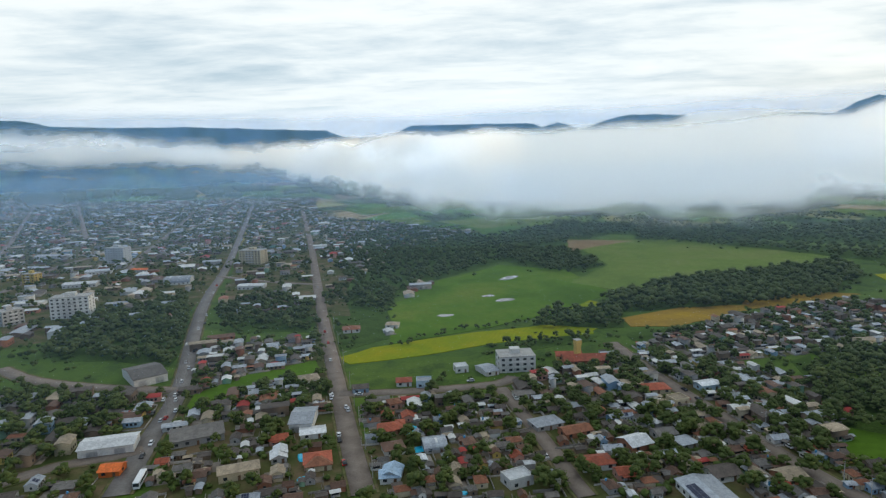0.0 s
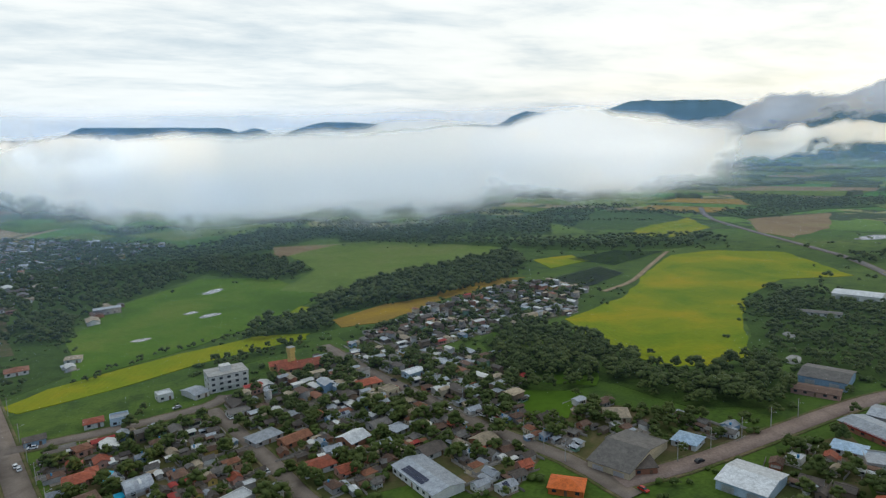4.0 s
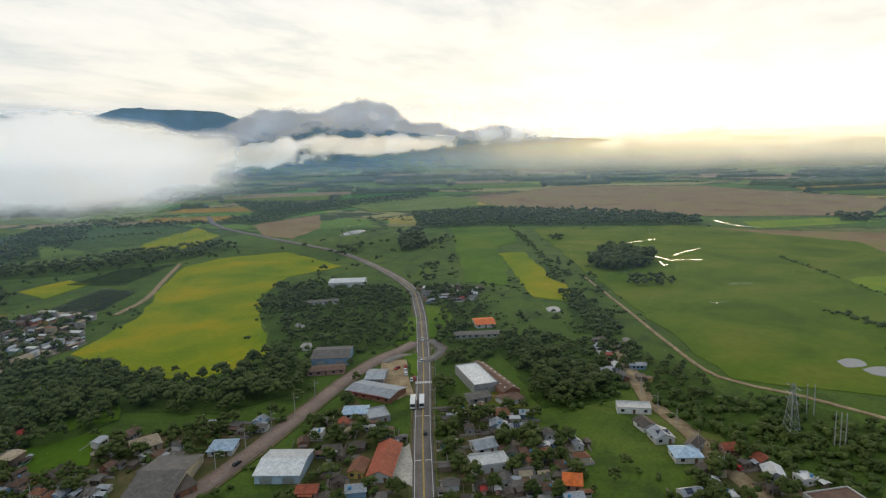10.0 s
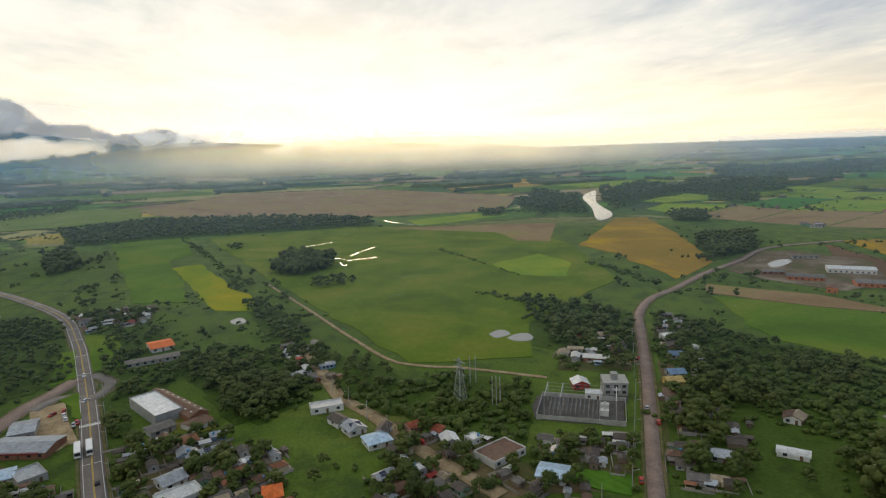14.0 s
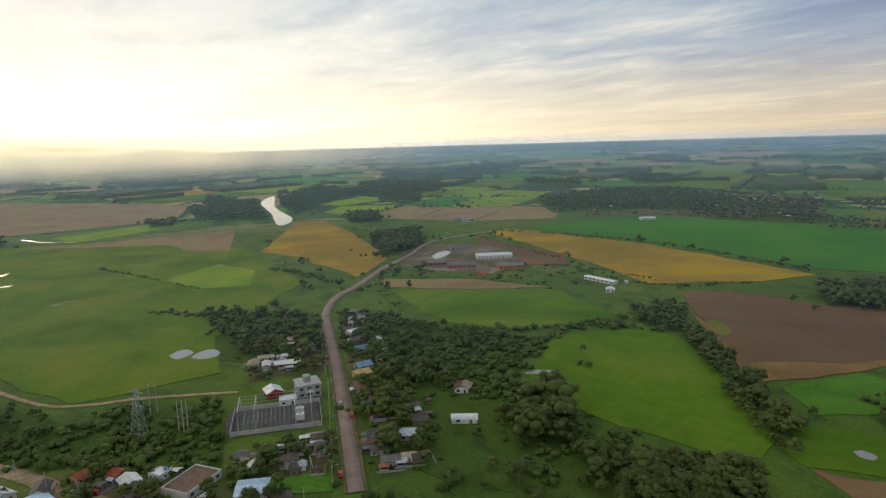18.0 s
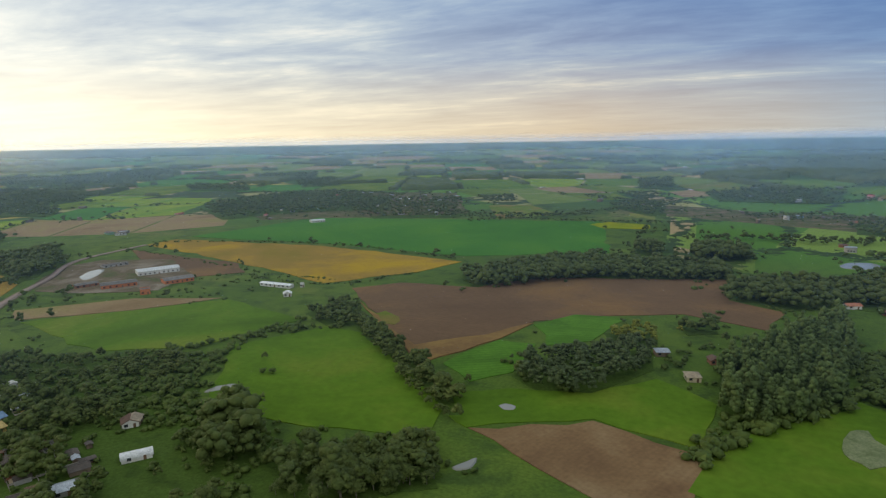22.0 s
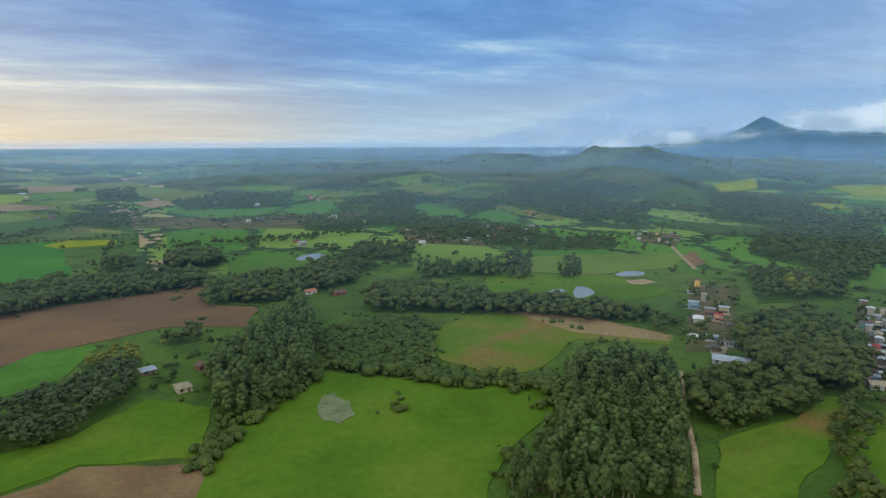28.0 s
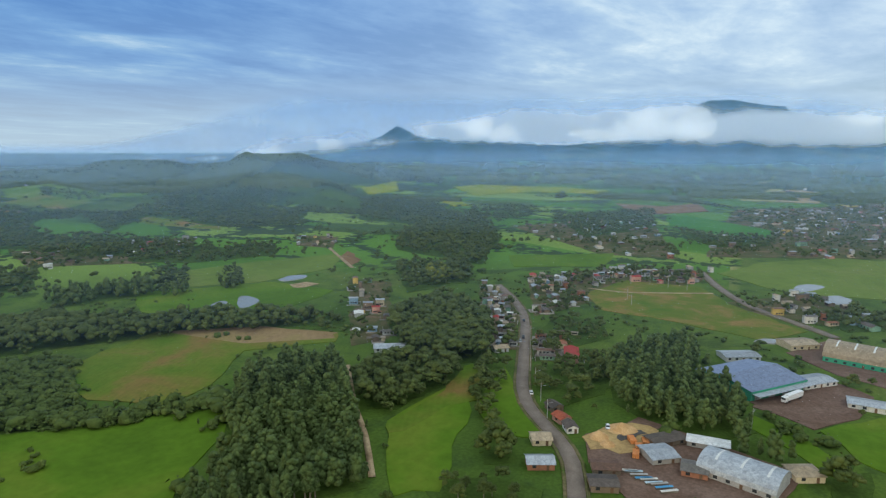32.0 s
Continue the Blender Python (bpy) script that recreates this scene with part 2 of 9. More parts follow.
# skyline of the far ranges: azimuth and elevation in degrees from the hovering eye
RANGE_NORTH = [
    (-62, 1.6), (-50, 3.0), (-40, 4.3), (-33.5, 4.2), (-32, 3.8), (-27.5, 3.71), (-22, 3.75), (-14.2, 3.44), (-10.5, 3.3), (-8.6, 2.6), (-6, 2.6), (-4, 2.9), (-3, 3.55), (3, 3.5),
    (8, 3.41), (9, 3.0), (10.5, 3.4), (12.5, 2.6), (14, 3.2), (16.4, 3.77), (20.5, 3.54), (22, 3.2), (26, 3.15), (29, 3.2), (32, 2.95), (33.3, 3.7), (34.8, 4.13), (37, 3.6),
]
RANGE_EAST = [
    (40, 3.3), (42.3, 4.1), (43.5, 4.5), (51, 4.15), (52.5, 3.5), (58, 3.2), (62, 3.0), (66, 2.2), (70, 1.5), (74, 1.36), (80, 1.0), (86, 0.62), (95, 0.4), (103, 0.1), (108, -0.4), (115, -2.0),
]
RANGE_WEST = [
    (214, -2.0), (222, -0.4), (226, 0.3), (229.2, 0.62), (230.9, 1.35), (231.7, 2.05), (232.1, 2.14), (233.0, 1.6), (234.4, 1.0), (239.5, 0.77), (243, 0.6), (247, 0.37), (251, 0.75), (255.5, 0.9),
    (257, 3.0), (258.6, 4.1), (261, 4.0), (263, 3.6), (264.5, 3.4), (266, 2.0), (269, 0.9), (275, 0.8), (290, 1.2), (298, 1.6),
]
RANGE = [(a + 360 if a < 100 else a, e) for a, e in RANGE_WEST] + [(a + 360, e) for a, e in RANGE_NORTH + RANGE_EAST]
RIDGE_R = 4350.0
# the wooded ridge before the plain
WOODED = [(186, -3.0), (193, -2.42), (195, -2.36), (197.7, -2.12), (202.6, -1.96), (205.6, -1.9), (207.4, -1.3), (210, -1.24), (212.5, -1.3), (213.8, -1.62), (217.2, -1.55), (218.5, -0.72), (220, -0.98), (223.4, -0.98), (224.8, -1.5), (228, -2.1), (234, -3.0)]


def hgt(x, y):
    """Height of the land at plan positions (numpy arrays or numbers)."""
    x, y = np.asarray(x, float), np.asarray(y, float)
    r = np.hypot(x, y) + 1e-6
    az = np.degrees(np.arctan2(x, y))
    s = np.clip((r - 2500.0) / 2400.0, 0, 1)
    z = EYE_HEIGHT * (1 - r * (1 - 0.875 * s) / 2500.0) * (s > 0)
    z = np.where(s > 0, np.maximum(z, 0), 0)
    wob = np.sin(az * 1.7 + r * 0.006) + 0.6 * np.sin(az * 4.3 - r * 0.011) + 0.4 * np.sin(az * 11.0 + r * 0.017)
    for a, wa, d, wd, h in HILLS:
        da = (az - a + 180) % 360 - 180
        e = (da / wa) ** 2 + ((r - d) / wd) ** 2
        z = z + h * np.exp(-e) * (1 + 0.05 * wob)
    low = EYE_HEIGHT + 2250.0 * np.tan(np.radians(np.interp(az % 360, [a for a, e in WOODED], [e for a, e in WOODED], left=-3.05, right=-3.05)))
    z = z + np.maximum(low, 0) * np.exp(-((r - 2250.0) / 300.0) ** 2)
    full = np.where(az < 150, az + 360, az)
    el = np.interp(full, [a for a, e in RANGE], [e for a, e in RANGE], left=-2.0, right=-2.0)
    crest = EYE_HEIGHT + RIDGE_R * np.tan(np.radians(el)) - EYE_HEIGHT * (1 - RIDGE_R * (1 - 0.875 * (RIDGE_R - 2500) / 2400) / 2500)
    lay = np.where(r < RIDGE_R, np.exp(-((r - RIDGE_R) / 620.0) ** 2), np.exp(-((r - RIDGE_R) / 260.0) ** 2))
    gully = 1 + 0.07 * wob * np.clip((RIDGE_R - r) / 300, 0, 1)
    return z + np.maximum(crest, 0) * lay * gully


def far_plan(x, y):
    """True plan position of the compressed distance: the last kilometres stand for the plain out to the horizon."""
    r = np.hypot(x, y) + 1e-6
    s = np.clip((r - 2500.0) / 2400.0, 0, 1)
    k = np.where(s > 0, (2500.0 / (1 - 0.875 * s)) / r, 1.0)
    return x * k, y * k


def mesh_from(name, verts, faces, mat=None, smooth=False):
    me = bpy.data.meshes.new(name)
    verts, faces = np.asarray(verts, np.float32), np.asarray(faces, np.int32)
    n = faces.shape[1]
    me.vertices.add(len(verts))
    me.vertices.foreach_set("co", verts.ravel())
    me.loops.add(faces.size)
    me.loops.foreach_set("vertex_index", faces.ravel())
    me.polygons.add(len(faces))
    me.polygons.foreach_set("loop_start", np.arange(0, faces.size, n, dtype=np.int32))
    if smooth:
        me.polygons.foreach_set("use_smooth", np.ones(len(faces), bool))
    me.update(calc_edges=True)
    if mat:
        me.materials.append(mat)
    return me


def ground_material():
    m = bpy.data.materials.new("farmland")
    t = nodes_of(m)
    L = t.links.new
    plan = t.nodes.new("ShaderNodeAttribute")
    plan.attribute_name = "plan"
    pos = plan.outputs["Vector"]
    wild = t.nodes.new("ShaderNodeAttribute")
    wild.attribute_name = "forest"
    lush = t.nodes.new("ShaderNodeAttribute")
    lush.attribute_name = "lush"
    patch = t.nodes.new("ShaderNodeAttribute")
    patch.attribute_name = "patch"
    n1 = noise_node(t, pos, 0.006, 6.0, 0.62, 0.5)
    n2 = noise_node(t, pos, 0.05, 5.0, 0.65, 0.3)
    n3 = noise_node(t, pos, 0.6, 3.0, 0.6)
    grass = ramp(t, n1, [(0.30, (0.046, 0.088, 0.012)), (0.48, (0.070, 0.122, 0.015)), (0.60, (0.100, 0.150, 0.021)), (0.72, (0.145, 0.150, 0.040))])
    scrub = ramp(t, n2, [(0.35, (0.036, 0.064, 0.016)), (0.5, (0.066, 0.108, 0.020)), (0.7, (0.115, 0.145, 0.034))])
    near = mix_col(t, ramp(t, n2, [(0.40, 0.75), (0.60, 0.15)]), grass, scrub)
    # field patchwork
    warp = t.nodes.new("ShaderNodeVectorMath")
    warp.operation = "MULTIPLY_ADD"
    nz = t.nodes.new("ShaderNodeTexNoise")
    nz.inputs["Scale"].default_value = 0.004
    L(pos, nz.inputs["Vector"])
    L(nz.outputs["Color"], warp.inputs[0])
    warp.inputs[1].default_value = (60, 60, 0)
    L(pos, warp.inputs[2])
    mp = t.nodes.new("ShaderNodeMapping")
    mp.inputs["Rotation"].default_value, mp.inputs["Scale"].default_value = (0, 0, 0.5), (1 / 190, 1 / 330, 0)
    L(warp.outputs[0], mp.inputs[0])
    v = t.nodes.new("ShaderNodeTexVoronoi")
    v.distance = "CHEBYCHEV"
    v.inputs["Scale"].default_value, v.inputs["Randomness"].default_value = 1.0, 0.8
    L(mp.outputs[0], v.inputs["Vector"])
    cell = t.nodes.new("ShaderNodeSeparateXYZ")
    L(v.outputs["Color"], cell.inputs[0])
    crop = ramp(t, math_node(t, "MULTIPLY", cell.outputs[0], math_node(t, "SUBTRACT", 1.0, math_node(t, "MULTIPLY", lush.outputs["Fac"], 0.63))), [(0.0, (0.07, 0.16, 0.018)), (0.16, (0.16, 0.24, 0.04)), (0.28, (0.09, 0.19, 0.02)), (0.40, (0.28, 0.26, 0.09)), (0.54, (0.32, 0.24, 0.12)),
                                      (0.70, (0.05, 0.10, 0.02)), (0.76, (0.36, 0.28, 0.06)), (0.86, (0.20, 0.14, 0.08)), (0.93, (0.12, 0.21, 0.03))], "CONSTANT")
    ve = t.nodes.new("ShaderNodeTexVoronoi")
    ve.feature = "DISTANCE_TO_EDGE"
    ve.inputs["Scale"].default_value, ve.inputs["Randomness"].default_value = 1.0, 0.8
    L(mp.outputs[0], ve.inputs["Vector"])
    hedge = math_node(t, "LESS_THAN", math_node(t, "ADD", ve.outputs["Distance"], math_node(t, "MULTIPLY", math_node(t, "SUBTRACT", n2, 0.5), 0.35)), 0.03)
    crop = mix_col(t, hedge, crop, (0.030, 0.055, 0.016))
    wood = math_node(t, "GREATER_THAN", noise_node(t, pos, 0.0022, 6.0, 0.68, 0.3), 0.57)
    crop = mix_col(t, wood, crop, mix_col(t, n2, (0.022, 0.045, 0.014), (0.06, 0.09, 0.03)))
    col = mix_col(t, patch.outputs["Fac"], near, crop)
    trees = mix_col(t, ramp(t, n2, [(0.35, 0.0), (0.65, 1.0)]), (0.020, 0.040, 0.014), (0.06, 0.10, 0.03))
    col = mix_col(t, ramp(t, math_node(t, "ADD", wild.outputs["Fac"], math_node(t, "MULTIPLY", math_node(t, "SUBTRACT", n1, 0.5), 1.2)), [(0.35, 0.0), (0.6, 1.0)]), col, trees)
    col = mix_col(t, 1.0, col, ramp(t, n3, [(0.25, 0.7), (0.75, 1.2)]), "MULTIPLY")
    b = t.nodes.new("ShaderNodeBsdfPrincipled")
    b.inputs["Roughness"].default_value = 0.95
    b.inputs["Specular IOR Level"].default_value = 0.1
    L(col, b.inputs["Base Color"])
    bn = t.nodes.new("ShaderNodeBump")
    bn.inputs["Strength"].default_value, bn.inputs["Distance"].default_value = 0.6, 0.6
    L(n2, bn.inputs["Height"])
    L(bn.outputs[0], b.inputs["Normal"])
    out = t.nodes.new("ShaderNodeOutputMaterial")
    L(b.outputs[0], out.inputs[0])
    return m


def build_ground():
    na = 520
    rs = np.concatenate([[0.0], np.geomspace(60, 900, 30), np.arange(920, 3000, 17.0), np.linspace(3000, 4960, 100)])
    az = np.linspace(0, 2 * np.pi, na, endpoint=False)
    X, Y = np.outer(rs, np.sin(az)), np.outer(rs, np.cos(az))
    Z = hgt(X, Y)
    verts = np.stack([X, Y, Z], -1).reshape(-1, 3)
    i, j = np.meshgrid(np.arange(len(rs) - 1), np.arange(na), indexing="ij")
    a, b = i * na + j, i * na + (j + 1) % na
    faces = np.stack([a, b, b + na, a + na], -1).reshape(-1, 4)[:, ::-1]
    me = mesh_from("ground", verts, faces, ground_material(), True)
    px, py = far_plan(X, Y)
    pl = me.attributes.new("plan", "FLOAT_VECTOR", "POINT")
    pl.data.foreach_set("vector", np.stack([px, py, Z * 0], -1).astype(np.float32).ravel())
    R_ = np.hypot(X, Y)
    deg = np.degrees(np.arctan2(X, Y)) % 360
    west = (deg > 178) & (deg < 262)
    patch = np.clip((R_ - np.where(west, 560, 900)) / np.where(west, 150, 300), 0, 1)
    base = hgt(X, Y) - np.where(R_ > 2500, np.maximum(EYE_HEIGHT * (1 - R_ * (1 - 0.875 * np.clip((R_ - 2500) / 2400, 0, 1)) / 2500.0), 0), 0)
    forest = np.clip(base / np.where((R_ < 2900) & (deg > 180) & (deg < 235), 30.0, 90.0), 0, 1.2)
    for nm, arr in (("patch", patch), ("forest", forest), ("lush", np.clip((deg - 175) / 12, 0, 1) * np.clip((270 - deg) / 10, 0, 1))):
        at = me.attributes.new(nm, "FLOAT", "POINT")
        at.data.foreach_set("value", arr.astype(np.float32).ravel())
    return tagged(new("ground", me), "wide green farmland rolling out to forested mountains", "ground", kind="structure")


build_ground()


def fbm(x, y, seed, octaves=5):
    """Smooth value noise on numpy arrays, about -1 to 1."""
    rng = np.random.RandomState(seed)
    out, amp = np.zeros_like(x, float), 1.0
    for k in range(octaves):
        for _ in range(4):
            a, ph = rng.uniform(0, 2 * np.pi), rng.uniform(0, 2 * np.pi)
            f = 2.0 ** k * rng.uniform(0.7, 1.3)
            out = out + amp * 0.35 * np.sin(f * (x * np.cos(a) + y * np.sin(a)) + ph + 0.8 * out)
        amp *= 0.55
    return out


def mist_sheet(name, az0, az1, r, zlo, zhi, density, mat, na=240, nz=40, wave=0.0, seed=1):
    """One curtain of a mist body, bowed in plan; density(az, z) gives how thick it is."""
    az, z = np.linspace(az0, az1, na), np.linspace(zlo, zhi, nz)
    A, Zz = np.meshgrid(az, z, indexing="ij")
    rr = (r(A) if callable(r) else r) + wave * fbm(A / 4.0, Zz / 60.0, seed, 4)
    verts = np.stack([rr * np.sin(np.radians(A)), rr * np.cos(np.radians(A)), Zz], -1).reshape(-1, 3)
    i, j = np.meshgrid(np.arange(na - 1), np.arange(nz - 1), indexing="ij")
    a = i * nz + j
    faces = np.stack([a, a + nz, a + nz + 1, a + 1], -1).reshape(-1, 4)
    thick = np.clip(density(A, Zz), 0, 2).astype(np.float32).ravel()
    faces = faces[thick[faces].max(1) > 0]
    used, where = np.unique(faces, return_inverse=True)
    me = mesh_from(name, verts[used], where.reshape(-1, 4), mat, True)
    at = me.attributes.new("thickness", "FLOAT", "POINT")
    at.data.foreach_set("value", thick[used])
    return me


def soft(x, lo, hi):
    s = np.clip((x - lo) / (hi - lo), 0, 1)
    return s * s * (3 - 2 * s)


def lifted(r, el):
    """Height at distance r seen at that elevation from the hovering eye."""
    return EYE_HEIGHT + r * np.tan(np.radians(el))


def build_mist():
    # haze tints: the blue of scattered light is put into the sheet colour
    near_blue, far_blue = veil("haze_pale_tint", (0.38, 0.58, 0.86), "thickness"), veil("haze_blue_tint", (0.20, 0.41, 0.76), "thickness")
    plain_tint = veil("haze_plain_tint", (0.33, 0.49, 0.72), "thickness")
    # the low sun's gold is painted into this haze colour
    gold_tint = veil("haze_gold_tint", (0.88, 0.74, 0.46), "thickness", 1.0)
    # the grey cloud colour holds the shade of a backlit cloud
    white, grey = cloud_veil("fog_white", (0.90, 0.93, 0.96), 0.32, 1.15, 1.6, 2.4, 5.0), cloud_veil("cloud_shade_tint", (0.46, 0.51, 0.58), 0.12, 1.8, 2.8)
    # lit copy of the cloud, with the sun's warmth in its colour
    lit_tint = cloud_veil("cloud_sunlit_tint", (0.86, 0.82, 0.76), 1.0, 1.8, 2.8)
    mild = cloud_veil("cloud_soft", (0.86, 0.90, 0.94), 0.3, 0.6, 1.2)
    # tinted sheets imitate haze thickening with distance; the airlight blue is their colour
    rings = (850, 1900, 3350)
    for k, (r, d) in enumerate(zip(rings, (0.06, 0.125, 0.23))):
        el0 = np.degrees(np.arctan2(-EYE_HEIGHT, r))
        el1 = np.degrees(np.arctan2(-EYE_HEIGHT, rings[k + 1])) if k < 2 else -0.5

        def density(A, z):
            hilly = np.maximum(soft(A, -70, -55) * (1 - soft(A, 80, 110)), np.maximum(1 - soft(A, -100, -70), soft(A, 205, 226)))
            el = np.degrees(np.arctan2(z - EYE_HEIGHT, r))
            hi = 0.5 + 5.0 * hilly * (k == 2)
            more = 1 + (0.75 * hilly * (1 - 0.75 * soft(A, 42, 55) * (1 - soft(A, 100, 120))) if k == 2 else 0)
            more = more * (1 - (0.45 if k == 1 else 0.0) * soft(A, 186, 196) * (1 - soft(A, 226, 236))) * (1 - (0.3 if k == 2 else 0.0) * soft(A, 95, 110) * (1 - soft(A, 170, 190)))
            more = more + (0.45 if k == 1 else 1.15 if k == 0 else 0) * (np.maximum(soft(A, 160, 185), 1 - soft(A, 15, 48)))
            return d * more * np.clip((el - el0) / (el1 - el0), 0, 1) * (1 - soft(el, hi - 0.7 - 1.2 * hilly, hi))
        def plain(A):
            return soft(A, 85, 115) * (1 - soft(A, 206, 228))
        kinds = [(near_blue, r, density)] if k < 2 else [(far_blue, r, lambda A, z: density(A, z) * (1 - plain(A))), (plain_tint, r - 12, lambda A, z: 2.0 * density(A, z) * plain(A))]
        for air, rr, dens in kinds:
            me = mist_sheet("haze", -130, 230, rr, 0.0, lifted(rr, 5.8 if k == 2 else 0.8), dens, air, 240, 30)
            tagged(new("haze", me), "blue-tinted sheet standing in for haze over the distant land", "haze", group="haze in the valley", kind="stuff")

    # a faint blue-tinted sheet added nearer, lifting the darks like airlight
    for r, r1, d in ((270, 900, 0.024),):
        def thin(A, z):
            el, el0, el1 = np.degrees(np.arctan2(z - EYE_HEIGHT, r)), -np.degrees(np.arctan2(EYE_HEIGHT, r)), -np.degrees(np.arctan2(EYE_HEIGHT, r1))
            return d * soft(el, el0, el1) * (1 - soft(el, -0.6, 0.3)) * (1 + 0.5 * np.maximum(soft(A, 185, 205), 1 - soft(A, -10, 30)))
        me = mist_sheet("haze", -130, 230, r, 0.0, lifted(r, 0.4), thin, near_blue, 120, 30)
        tagged(new("haze", me), "blue-tinted sheet standing in for haze over the land", "haze", group="haze in the valley", kind="stuff")

    # added sheet on the sun's bearing; its tint imitates the golden glow
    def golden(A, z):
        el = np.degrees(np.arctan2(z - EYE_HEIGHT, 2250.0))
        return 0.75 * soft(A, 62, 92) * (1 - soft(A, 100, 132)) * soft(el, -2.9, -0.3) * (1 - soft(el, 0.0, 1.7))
    tagged(new("sunlit_haze", mist_sheet("sunlit_haze", 58, 152, 2250, 0.0, lifted(2250, 2.2), golden, gold_tint, 160, 30)), "gold-tinted haze sheet imitating the low sun's glow", "haze", kind="stuff")

    foot = [(-46, 1.2), (-35, 1.0), (-30, 0.93), (-23.6, 0.86), (-19, 0.4), (-14.5, -0.5), (-11.5, -1.4), (-7, -2.6), (-3.5, -4.2), (0.7, -4.9), (11, -5.4), (23, -5.7), (26.6, -5.0), (31.4, -4.2), (44, -4.0), (49, -3.3), (52, -2.2)]
    head = [(-46, 3.4), (-30, 3.4), (-23.4, 2.8), (-18, 2.55), (-8.3, 2.6), (-4.2, 2.9), (9.6, 3.0), (18, 3.2), (29, 3.15), (33, 3.15), (35.4, 4.0), (39.4, 4.4), (44.3, 3.4), (48.4, 2.7), (53, 2.0)]

    def place(k):
        """The curtains follow the bank's foot over the valley floor."""
        def r(A):
            return (1050 + 1150 * (1 - soft(A, -22, 8))) * (1.0, 1.22)[k]
        return r

    def bank(k):
        def density(A, z):
            r = place(k)(A)
            el = np.degrees(np.arctan2(z - EYE_HEIGHT, r))
            lo = np.interp(A, [q for q, _ in foot], [q for _, q in foot])
            hi = np.interp(A, [q for q, _ in head], [q for _, q in head])
            floor_el = -np.degrees(np.arctan2(EYE_HEIGHT, r)) + 0.1
            rise = np.maximum(lo + (-1.2, -0.2)[k], floor_el)
            c = np.minimum((el - rise) / ((5.2, 3.6)[k] * np.clip((hi - lo) / 6, 0.25, 1)), (hi + 0.3 * fbm(A / 3.0, A * 0, 31 + k, 4) - el) / (1.9, 1.3)[k] + (0.15, 0.3)[k])
            c = np.minimum(c, (54.0 - A) / 9.0)
            return np.clip(c * 1.3, 0, 1.6) * (0.62 + 0.38 * soft(A, -20, -5))
        return density
    for k in range(2):
        me = mist_sheet("fog_bank", -48, 56, place(k), 0.0, 310.0, bank(k), white, 220, 70, 0, k)
        tagged(new("fog_bank", me), "thick white fog bank lying over the valley floor", "fog", group="fog banks in the valley", kind="stuff")

    def puff(r, tops, bottoms, full, a_soft, calm):
        def density(A, z):
            el = np.degrees(np.arctan2(z - EYE_HEIGHT, r))
            hi = np.interp(A, [q for q, _ in tops], [q for _, q in tops])
            lo = np.interp(A, [q for q, _ in bottoms], [q for _, q in bottoms])
            n, n2 = fbm(A / 2.6, el * 0.5, int(r) % 97, 5), fbm(A / 0.9, el * 1.3, int(r) % 89, 4)
            hi, lo = hi + calm * (0.45 * n + 0.25 * n2 - 0.1), lo + calm * (0.25 * n - 0.35 * n2)
            c = np.minimum((el - lo) / (1.1 if calm > 0.5 else 1.5), (hi - el) / (0.8 if calm > 0.5 else 1.7)) + 0.30
            c = np.minimum(c, np.minimum((A - tops[0][0]) / a_soft, (tops[-1][0] - A) / a_soft))
            return np.clip(c * 1.25, 0, 1) * full
        return density
